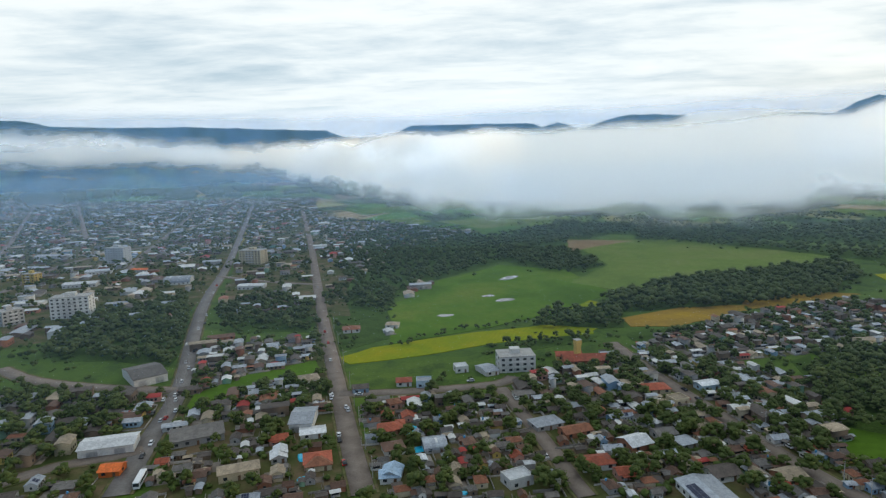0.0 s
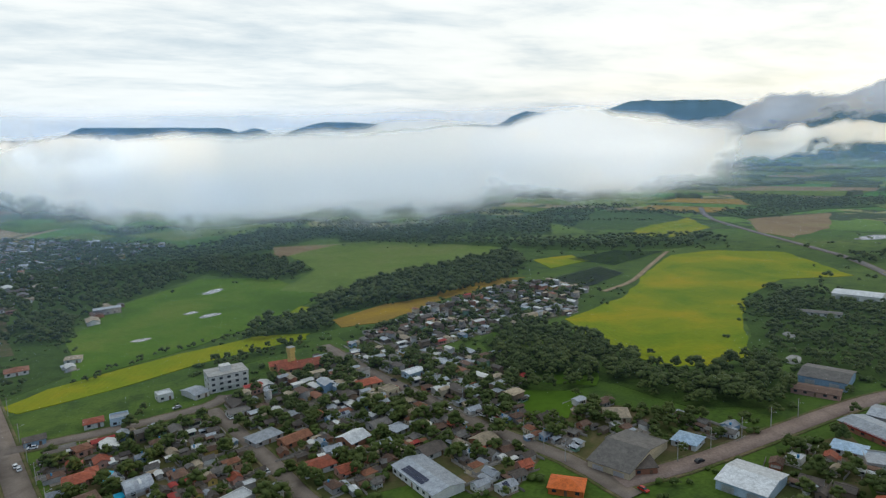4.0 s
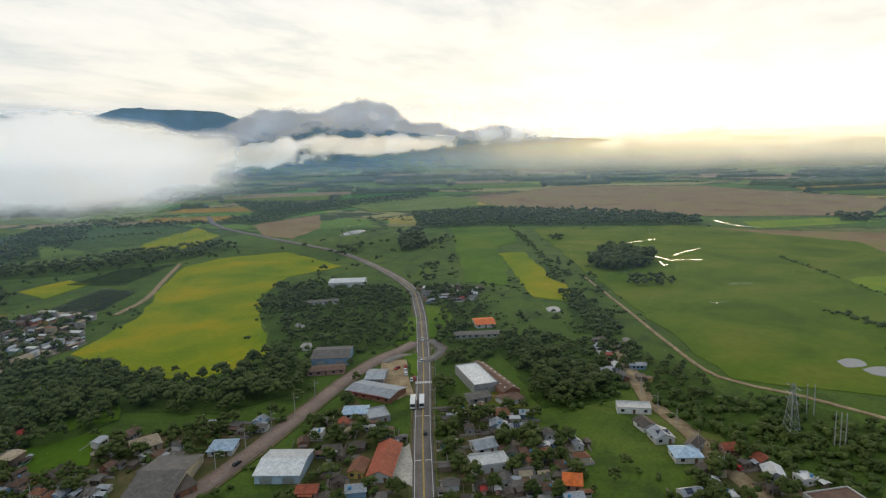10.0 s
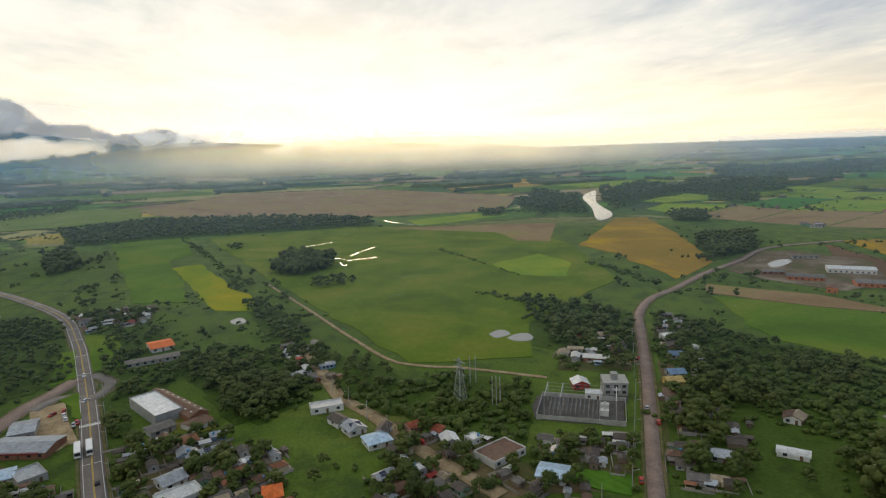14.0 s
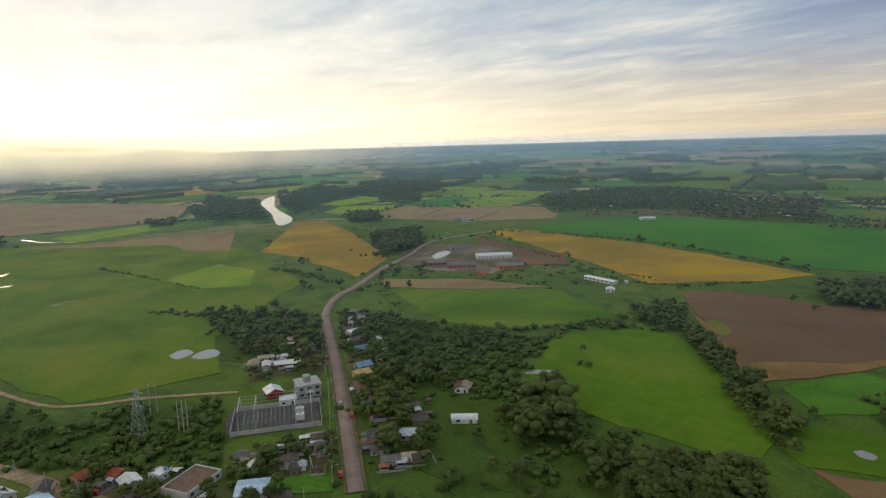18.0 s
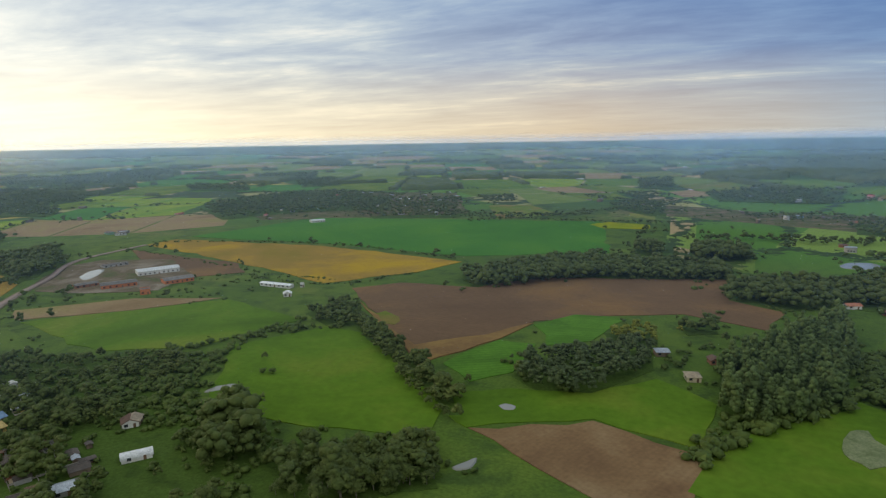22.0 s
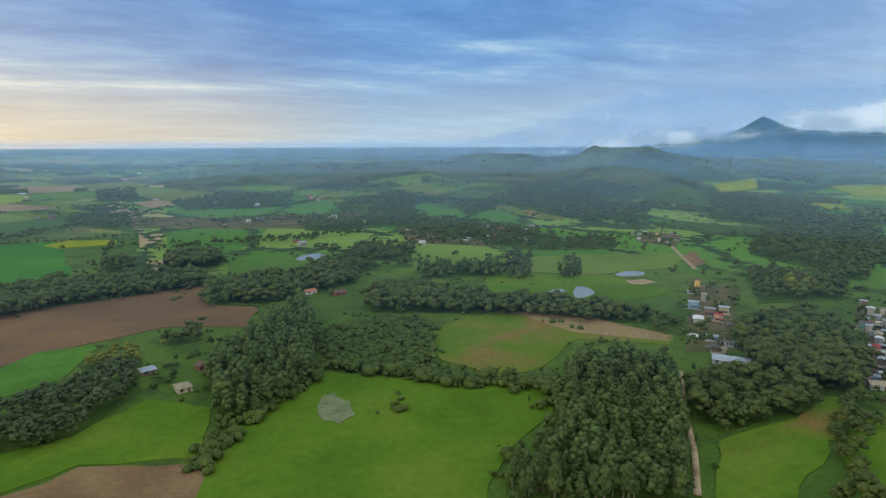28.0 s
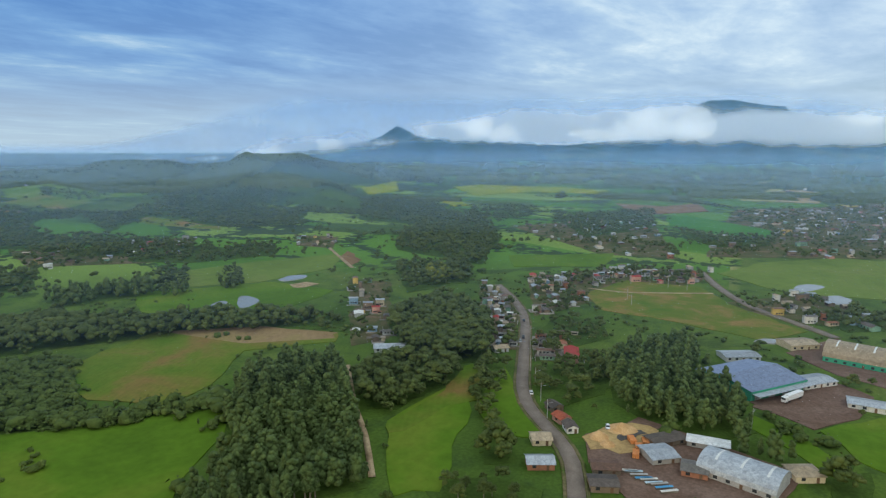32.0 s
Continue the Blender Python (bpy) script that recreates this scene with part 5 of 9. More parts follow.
WOODS.append(("broad", 8, 12, [(-172, -289), (-177, -286), (-174, -281), (-169, -284)]))
WOODS.append(("broad", 6, 9, [(7, -272), (3, -272), (3, -268), (7, -268)]))
WOODS.append(("bush", 6, 6, [(23, -289), (19, -289), (18, -285), (23, -285)]))
WOODS.append(("broad", 6, 7, [(216, -270), (211, -272), (209, -268), (214, -267)]))
WOODS.append(("bush", 6, 5, [(19, -303), (14, -304), (14, -300), (19, -299)]))
WOODS.append(("broad", 8, 7, [(-69, -337), (-74, -336), (-73, -330), (-67, -331)]))
WOODS.append(("broad", 8, 14, [(166, -482), (147, -563), (82, -602), (-37, -613), (-35, -557), (72, -527), (145, -472)]))
WOODS.append(("broad", 8, 14, [(-31, -519), (-72, -563), (-162, -565), (-156, -511), (-73, -470), (-31, -477)]))
WOODS.append(("plant", 6, 12, [(79, -292), (72, -320), (46, -343), (15, -356), (12, -324), (38, -283), (56, -272)]))
WOODS.append(("euc", 5.4, 16, [(-20, -327), (-61, -407), (-98, -462), (-88, -378), (-71, -306), (-33, -264), (-18, -281)]))
WOODS.append(("bush", 5, 6, [(-86, -378), (-141, -398), (-166, -373), (-124, -271), (-108, -295), (-78, -314)]))
WOODS.append(("broad", 9, 13, [(-147, -457), (-213, -485), (-184, -417), (-141, -417)]))
WOODS.append(("broad", 8, 16, [(-7, -684), (-30, -713), (-59, -699), (-54, -650), (-11, -642)]))
WOODS.append(("broad", 9, 18, [(49, -680), (23, -694), (22, -662), (45, -660)]))
WOODS.append(("gold", 8, 9, [(44, -379), (17, -398), (12, -368), (38, -358)]))
WOODS.append(("broad", 8, 11, [(3, -404), (-20, -424), (-22, -399), (-5, -390)]))
WOODS.append(("broad", 7, 11, [(128, -184), (93, -204), (77, -191), (95, -171), (118, -167)]))
WOODS.append(("scrub", 9, 6, [(307, -250), (259, -267), (217, -218), (246, -196)]))
WOODS.append(("broad", 7, 13, [(-144, -439), (-176, -442), (-237, -406), (-275, -371), (-309, -319), (-296, -304), (-248, -346), (-188, -387), (-137, -412)]))
WOODS.append(("euc", 8, 17, [(-221, -527), (-270, -529), (-295, -502), (-280, -480), (-222, -503)]))
WOODS.append(("euc", 8, 15, [(-292, -480), (-311, -473), (-296, -454), (-282, -463)]))
WOODS.append(("euc", 8, 15, [(-334, -460), (-349, -456), (-338, -442), (-326, -448)]))
WOODS.append(("euc", 4.7, 14, [(-162, -226), (-202, -261), (-231, -258), (-241, -228), (-198, -180), (-156, -137), (-103, -165), (-107, -176), (-149, -198)]))
WOODS.append(("broad", 7, 12, [(-232, -212), (-266, -212), (-281, -180), (-259, -167), (-215, -170), (-208, -182)]))
WOODS.append(("broad", 7, 12, [(-337, -276), (-399, -277), (-387, -226), (-303, -175), (-285, -185), (-286, -218)]))
WOODS.append(("scrub", 10, 9, [(-311, -320), (-363, -329), (-293, -272), (-290, -293)]))
WOODS.append(("bush", 5, 4, [(-97, -269), (-104, -268), (-96, -244), (-89, -242)]))
WOODS.append(("scrub", 10, 8, [(-253, -153), (-278, -154), (-254, -131), (-246, -142)]))
WOODS.append(("broad", 8, 10, [(-210, -125), (-224, -120), (-213, -111), (-201, -117)]))
WOODS.append(("euc", 6, 14.5, [(-319, -106), (-361, -105), (-387, -84), (-344, -54), (-305, -41), (-283, -27), (-262, -44), (-266, -68), (-280, -89)]))
WOODS.append(("euc", 8, 14, [(-263, -49), (-273, -28), (-258, -7), (-244, -10), (-252, -35)]))
WOODS.append(("broad", 8, 13, [(-342, -276), (-425, -282), (-375, -214), (-297, -169), (-282, -183), (-297, -227)]))
WOODS.append(("broad", 9, 7, [(-304, -143), (-334, -116), (-288, -96), (-263, -107), (-269, -124)]))
WOODS.append(("broad", 7, 12, [(-208, -120), (-213, -110), (-199, -104), (-194, -111)]))
WOODS.append(("broad", 8, 7, [(-268, -152), (-294, -159), (-273, -142), (-257, -143)]))
WOODS.append(("broad", 11, 12, [(-504, -398), (-578, -346), (-475, -290), (-407, -310)]))
WOODS.append(("broad", 8, 12, [(-173, -484), (-200, -463), (-241, -392), (-274, -331), (-260, -320), (-202, -393), (-155, -435)]))
WOODS.append(("broad", 12, 11, [(-515, -23), (-555, 35), (-503, 33), (-482, 2)]))
WOODS.append(("broad", 7, 11, [(-256, 1), (-270, 13), (-246, 13), (-238, 3)]))
WOODS.append(("broad", 8, 7, [(-170, -120), (-188, -102), (-190, -84), (-178, -83), (-160, -110)]))
WOODS.append(("broad", 8, 9, [(311, 74), (332, 49), (317, 22), (295, 21), (273, 52)]))
WOODS.append(("broad", 9, 6, [(435, 167), (443, 131), (425, 128), (389, 143), (364, 140)]))
WOODS.append(("broad", 9, 6, [(357, 23), (350, -8), (313, -26), (292, -16), (300, 9)]))
WOODS.append(("bush", 7, 5, [(296, 6), (315, -26), (292, -36), (265, -21), (278, -1)]))
WOODS.append(("broad", 9, 7, [(488, 335), (465, 270), (471, 210), (384, 166), (338, 164), (325, 200), (334, 235)]))
WOODS.append(("broad", 9, 6, [(465, 177), (460, 129), (422, 117), (407, 155)]))
WOODS.append(("bush", 7, 5, [(319, -45), (305, -66), (270, -83), (218, -65), (250, -32)]))
WOODS.append(("bush", 8, 5, [(284, -187), (292, -234), (229, -235), (203, -204), (228, -192), (242, -171)]))
WOODS.append(("bush", 8, 5, [(246, -196), (210, -214), (183, -190), (209, -189), (227, -180)]))
WOODS.append(("broad", 11, 6, [(118, 374), (142, 357), (179, 289), (169, 262), (142, 285), (126, 333)]))
WOODS.append(("gold", 9, 12, [(-494, -358), (-513, -340), (-471, -296), (-448, -309)]))
WOODS.append(("broad", 10, 7, [(-411, -178), (-415, -145), (-380, -125), (-342, -140), (-354, -164)]))
WOODS.append(("broad", 9, 7, [(-324, -132), (-347, -115), (-297, -95), (-285, -113)]))
WOODS.append(("broad", 8, 12, [(109, -547), (57, -581), (-37, -599), (-36, -549), (53, -539), (103, -512)]))
WOODS.append(("broad", 9, 16, [(48, -682), (21, -692), (20, -648), (44, -651)]))
WOODS.append(("broad", 8, 15, [(-5, -680), (-58, -674), (-54, -634), (-10, -646)]))
WOODS.append(("broad", 11, 10, [(-144, -605), (-216, -683), (-227, -637), (-168, -534), (-134, -525)]))
WOODS.append(("broad", 15, 12, [(-31, -1390), (-188, -1577), (-275, -1338), (-224, -1199), (-55, -1233)]))
WOODS.append(('broad', 9, 9, [(-131, -609), (-170, -630), (-199, -635), (-167, -538), (-121, -483), (-103, -491)]))
WOODS.append(('broad', 9, 10, [(-183, -652), (-233, -720), (-274, -662), (-240, -590), (-192, -613)]))
WOODS.append(('plant', 8, 14, [(-328, -553), (-358, -544), (-297, -457), (-281, -471)]))
WOODS.append(('plant', 8, 13, [(-379, -519), (-392, -507), (-340, -441), (-331, -450)]))
WOODS.append(('broad', 11, 11, [(-214, -965), (-286, -940), (-362, -1028), (-402, -981), (-396, -856), (-356, -771), (-313, -857), (-240, -834), (-190, -861)]))
WOODS.append(('broad', 12, 12, [(-323, -1161), (-382, -1156), (-465, -1178), (-459, -1094), (-402, -981), (-344, -1047), (-292, -1081)]))
WOODS.append(('broad', 10, 11, [(-332, -799), (-416, -862), (-438, -823), (-436, -760), (-391, -669), (-345, -719)]))
WOODS.append(('broad', 12, 13, [(-464, -960), (-624, -1080), (-717, -1029), (-784, -939), (-841, -871), (-709, -762), (-605, -810), (-580, -987), (-453, -868)]))
WOODS.append(('broad', 11, 8, [(-401, -726), (-453, -704), (-478, -641), (-533, -617), (-473, -548), (-389, -584), (-357, -649)]))
WOODS.append(('broad', 11, 12, [(-705, -553), (-886, -633), (-992, -582), (-758, -409), (-557, -325), (-573, -408), (-584, -458)]))
WOODS.append(('broad', 13, 12, [(-1073, -951), (-1231, -967), (-1108, -748), (-919, -596), (-801, -606), (-806, -715)]))
WOODS.append(('broad', 12, 11, [(-1039, -463), (-1279, -344), (-977, -260), (-816, -307)]))
WOODS.append(('broad', 11, 10, [(-976, -238), (-934, -153), (-938, -94), (-876, -87), (-823, -145)]))
WOODS.append(('broad', 14, 13, [(1584, -501), (1435, -512), (1344, -531), (1109, -436), (1127, -424), (1172, -366)]))
WOODS.append(('broad', 15, 13, [(1358, -606), (1444, -857), (1684, -1019), (1533, -1186), (1212, -952), (1177, -817), (1279, -771), (1143, -595), (1006, -463)]))
WOODS.append(('broad', 14, 13, [(1192, -1708), (1060, -1744), (872, -1464), (939, -1371)]))
WOODS.append(('broad', 14, 15, [(126, -1765), (41, -1806), (32, -1493), (106, -1501)]))
WOODS.append(('broad', 12, 11, [(130, -1124), (86, -1237), (45, -1209), (29, -986), (68, -1003)]))
WOODS.append(('broad', 8, 9, [(181, 297), (214, 292), (263, 307), (209, 243), (181, 248), (165, 267)]))
HEDGES.append(("broad", 10, 8, 7, [(325, -906), (181, -890), (16, -898)]))
WOODS.append(('scrub', 8, 9, [(299, -181), (267, -213), (197, -204), (154, -192), (118, -154), (154, -129), (198, -118)]))
WOODS.append(('broad', 8, 9, [(149, -193), (118, -198), (92, -209), (76, -183), (119, -153)]))
WOODS.append(('scrub', 8, 8, [(371, 68), (375, 19), (339, -9), (305, -8), (327, 36)]))
WOODS.append(('scrub', 9, 7, [(362, 144), (404, 126), (354, 95), (312, 97), (315, 121)]))
HEDGES.append(("bush", 4, 3, 5, [(622, -530), (368, -466), (285, -457)]))
HEDGES.append(("broad", 14, 9, 5, [(227, -351), (194, -343), (150, -301), (118, -269), (100, -249)]))
HEDGES.append(("bush", 7, 5, 5, [(305, -236), (262, -286), (239, -341)]))
HEDGES.append(("bush", 6, 4, 5, [(626, -572), (405, -624), (217, -583)]))
HEDGES.append(("bush", 5, 3, 5, [(383, -452), (285, -440), (227, -508)]))
HEDGES.append(("bush", 8, 5, 5, [(234, -241), (249, -305), (205, -341)]))
HEDGES.append(("broad", 9, 7, 5, [(210, -364), (144, -293), (118, -263), (91, -237)]))
HEDGES.append(("bush", 9, 6, 5, [(-11, -232), (-21, -257), (-39, -281), (-71, -308)]))
HEDGES.append(("bush", 10, 6, 5, [(-10, -238), (-28, -263), (-72, -314)]))
HEDGES.append(("bush", 8, 5, 5, [(-107, -287), (-145, -258), (-171, -242)]))
HEDGES.append(("bush", 8, 5, 5, [(580, -241), (518, -256), (479, -250)]))
HEDGES.append(("bush", 10, 5, 5, [(487, -114), (445, -139), (416, -166)]))
HEDGES.append(("bush", 4, 3, 5, [(719, -112), (545, -159)]))
HEDGES.append(("bush", 7, 5, 5, [(963, 238), (749, 151), (588, 98)]))
HEDGES.append(("bush", 10, 5, 5, [(400, 80), (342, 50), (309, 22)]))
HEDGES.append(("broad", 7, 6, 5, [(-72, 318), (-76, 376), (-108, 496)]))
HEDGES.append(("broad", 6, 5, 5, [(-39, 402), (3, 432), (67, 457)]))
HEDGES.append(("bush", 8, 5, 5, [(-303, -27), (-286, -8), (-288, 0)]))
HEDGES.append(("bush", 14, 8, 5, [(-103, -301), (-135, -268), (-171, -244)]))
HEDGES.append(("broad", 8, 7, 5, [(-299, -167), (-252, -147), (-224, -124)]))
HEDGES.append(("broad", 10, 10, 9, [(-1, -768), (-91, -791), (-190, -794)]))
HEDGES.append(("broad", 9, 10, 9, [(-176, -559), (-242, -575)]))
HEDGES.append(("broad", 12, 10, 9, [(-84, -1009), (-192, -1036), (-298, -940)]))
HEDGES.append(("broad", 14, 10, 9, [(-161, -1197), (-333, -1194), (-485, -996)]))
HEDGES.append(("broad", 12, 10, 9, [(-352, -885), (-439, -831), (-450, -671)]))
HEDGES.append(("broad", 12, 10, 9, [(-705, -387), (-780, -277), (-790, -180)]))
HEDGES.append(("broad", 16, 10, 9, [(-643, -568), (-746, -525), (-741, -425)]))
HEDGES.append(("broad", 16, 10, 9, [(-815, -828), (-908, -716), (-1051, -604), (-1091, -456)]))
HEDGES.append(("broad", 16, 10, 9, [(-1442, -680), (-1519, -418), (-1374, -208)]))
HEDGES.append(("broad", 14, 10, 9, [(189, -1274), (62, -1164), (20, -1190)]))
HEDGES.append(("broad", 16, 10, 9, [(982, -1178), (758, -1273), (581, -1223)]))
HEDGES.append(("broad", 14, 10, 9, [(391, -947), (216, -933), (105, -1051)]))
HEDGES.append(("broad", 12, 10, 9, [(-85, -783), (-160, -776), (-267, -836)]))
HEDGES.append(("broad", 14, 10, 9, [(-83, -1013), (-202, -994), (-368, -1043)]))
HEDGES.append(("broad", 14, 10, 9, [(2428, 311), (2227, -117), (1880, -444)]))
HEDGES.append(("broad", 14, 10, 9, [(1631, 865), (1829, 727), (1834, 533)]))
HEDGES.append(("broad", 14, 10, 9, [(2324, 533), (2169, 153), (2027, -108)]))
HEDGES.append(("broad", 12, 10, 9, [(576, 1012), (696, 928), (821, 814)]))
HEDGES.append(("broad", 15, 10, 9, [(2648, -519), (2414, -688), (2380, -886)]))
HEDGES.append(("broad", 12, 10, 9, [(1103, -237), (1042, -313), (1018, -407)]))
HEDGES.append(("broad", 14, 10, 9, [(1727, -1370), (1521, -1614), (1170, -1492)]))
HEDGES.append(("broad", 12, 10, 9, [(289, -848), (216, -929), (141, -958)]))
# ---- built-up blocks ----
ZONES.append((250, 7.6, -79, 0, 1.25, [(-43, 305), (24, 309), (101, 375), (161, 338), (175, 236), (148, 199), (-30, 208)]))
ZONES.append((190, 7.6, -81, 0, 1.0, [(165, 429), (221, 451), (296, 487), (358, 482), (357, 429), (288, 369), (230, 366), (162, 351), (127, 388)]))
ZONES.append((120, 8.6, 104, 0, 1.0, [(-172, 422), (-94, 428), (-63, 318), (-39, 208), (-113, 212), (-144, 324)]))
ZONES.append((36, 11, -78, 0, 1.3, [(-249, 328), (-153, 324), (-125, 212), (-169, 216)]))
ZONES.append((640, 12, 107, 1, 2.0, [(-1132, 1570), (-598, 1890), (-264, 740), (-221, 510), (-316, 423)]))
ZONES.append((310, 11, 103, 1, 2.0, [(-578, 1881), (-370, 1792), (-195, 1273), (-79, 492), (-193, 507)]))
ZONES.append((200, 9, 103, 1, 1.6, [(-316, 1524), (62, 1090), (-25, 954), (-102, 642)]))
ZONES.append((640, 14, 107, 1, 1.3, [(-1926, 2692), (-525, 2553), (-316, 1524), (-1132, 1570)]))
ZONES.append((62, 8, -81, 0, 2.2, [(122, 385), (190, 318), (181, 249), (226, 175), (245, 159), (156, 161), (143, 198), (111, 336)]))
ZONES.append((70, 8, -81, 0, 1.3, [(104, 332), (140, 195), (110, 174), (53, 232)]))
ZONES.append((34, 8.4, 21, 0, 1.3, [(260, 99), (275, 63), (204, 29), (184, 72)]))
ZONES.append((26, 8.6, 21, 0, 1.2, [(230, 149), (261, 145), (221, 99), (181, 81), (162, 128)]))
ZONES.append((18, 8, -164, 0, 1.3, [(390, 42), (381, 20), (308, 7), (323, 30)]))
ZONES.append((44, 8, -153, 0, 1.3, [(264, -10), (232, -52), (201, -73), (190, -63), (196, -3), (232, -15)]))
ZONES.append((24, 8, -153, 0, 1.3, [(251, 68), (242, 29), (198, 25), (201, 53)]))
ZONES.append((16, 9, -26, 0, 0.8, [(393, -216), (348, -224), (246, -161), (182, -127), (185, -107)]))
ZONES.append((10, 9, -26, 0, 1.3, [(367, -143), (351, -175), (290, -145), (303, -109)]))
ZONES.append((18, 8, -26, 0, 1.3, [(230, -74), (221, -112), (185, -94), (190, -63)]))
ZONES.append((10, 9, -26, 0, 1.3, [(255, -150), (225, -159), (171, -129), (186, -110)]))
ZONES.append((24, 8, 21, 1, 1.3, [(502, 210), (514, 152), (475, 143), (452, 173)]))
ZONES.append((34, 8, 26, 1, 0.4, [(-471, -277), (-464, -243), (-395, -198), (-325, -164), (-317, -179)]))
ZONES.append((80, 8, -141, 1, 0.8, [(-529, -256), (-631, -199), (-654, -115), (-595, -114), (-479, -168), (-402, -189)]))
ZONES.append((45, 9, -141, 1, 1.0, [(-874, -460), (-1132, -310), (-708, -161), (-694, -246)]))
ZONES.append((140, 10, 37, 1, 1.6, [(-1374, -208), (-1690, 84), (-851, 48), (-745, -138)]))
ZONES.append((16, 9, -141, 1, 0.8, [(-423, -388), (-435, -350), (-300, -242), (-274, -252)]))
ZONES.append((10, 9, -141, 1, 0.5, [(-609, -665), (-625, -593), (-548, -530), (-538, -584)]))
ZONES.append((20, 9, 37, 1, 0.5, [(-510, -92), (-606, -21), (-503, 33), (-489, -32)]))
ZONES.append((12, 9, 26, 0, 0.5, [(-353, -166), (-377, -151), (-325, -129), (-313, -147)]))
ZONES.append((25, 9, 135, 1, 2.0, [(-312, -825), (-516, -757), (-392, -597), (-278, -699)]))
ZONES.append((14, 9, 135, 1, 2.0, [(114, -1191), (-125, -1071), (-389, -1029), (-268, -847), (85, -1020)]))
ZONES.append((30, 11, -172, 1, 2.0, [(827, -1266), (481, -1302), (334, -953), (486, -860)]))
ZONES.append((20, 11, -148, 1, 2.0, [(926, -1037), (448, -1214), (339, -924), (620, -790)]))
ZONES.append((14, 10, -96, 1, 0.2, [(3149, 925), (3146, 721), (2770, 635), (2807, 825)]))
ZONES.append((22, 9, -79, 1, 0.6, [(-29, 629), (32, 591), (23, 519), (-41, 422), (-49, 469)]))

# ---- trees ----
def foliage(name, dark, mid, light):
    m = bpy.data.materials.new(name)
    t = nodes_of(m)
    L = t.links.new
    g = t.nodes.new("ShaderNodeNewGeometry")
    info = t.nodes.new("ShaderNodeObjectInfo").outputs["Random"]
    n = noise_node(t, g.outputs["Position"], 0.025, 3.0, 0.6)
    nt = noise_node(t, g.outputs["Position"], 0.14, 2.0, 0.5)
    n2 = noise_node(t, g.outputs["Position"], 1.3, 3.0, 0.65)
    f = math_node(t, "ADD", math_node(t, "MULTIPLY", g.outputs["Random Per Island"], 0.15), math_node(t, "MULTIPLY", n, 0.32))
    f = math_node(t, "ADD", f, math_node(t, "MULTIPLY", math_node(t, "SUBTRACT", nt, 0.3), 0.5))
    f = math_node(t, "ADD", f, math_node(t, "MULTIPLY", info, 0.12))
    f = math_node(t, "ADD", f, math_node(t, "MULTIPLY", math_node(t, "SUBTRACT", n2, 0.5), 0.25))
    col = ramp(t, f, [(0.15, dark), (0.45, mid), (0.8, light)])
    b = t.nodes.new("ShaderNodeBsdfPrincipled")
    b.inputs["Roughness"].default_value, b.inputs["Specular IOR Level"].default_value = 0.75, 0.15
    L(col, b.inputs["Base Color"])
    bn = t.nodes.new("ShaderNodeBump")
    bn.inputs["Strength"].default_value, bn.inputs["Distance"].default_value = 1.0, 0.35
    L(n2, bn.inputs["Height"])
    L(bn.outputs[0], b.inputs["Normal"])
    out = t.nodes.new("ShaderNodeOutputMaterial")
    L(b.outputs[0], out.inputs[0])
    return m


LEAF = {
    "broad": foliage("leaves_dark", (0.034, 0.050, 0.015), (0.064, 0.087, 0.021), (0.126, 0.145, 0.033)),
    "euc": foliage("leaves_eucalyptus", (0.040, 0.062, 0.022), (0.078, 0.114, 0.034), (0.140, 0.176, 0.052)),
    "plant": foliage("leaves_grove", (0.040, 0.058, 0.025), (0.064, 0.090, 0.034), (0.105, 0.133, 0.048)),
    "gold": foliage("leaves_yellow_green", (0.080, 0.098, 0.016), (0.150, 0.165, 0.025), (0.255, 0.245, 0.040)),
    "bush": foliage("leaves_bush", (0.037, 0.058, 0.015), (0.066, 0.096, 0.020), (0.118, 0.148, 0.031)),
}
BARK = surface("bark", (0.10, 0.085, 0.065), (0.20, 0.17, 0.135), 0.5, 6.0, 0.9, 0.6, local=True)


def ico(level):
    bm = bmesh.new()
    bmesh.ops.create_icosphere(bm, subdivisions=level, radius=1.0)
    v = np.array([q.co[:] for q in bm.verts])
    f = np.array([[q.index for q in p.verts] for p in bm.faces])
    bm.free()
    return v, f


ICO = {1: ico(1), 2: ico(2)}


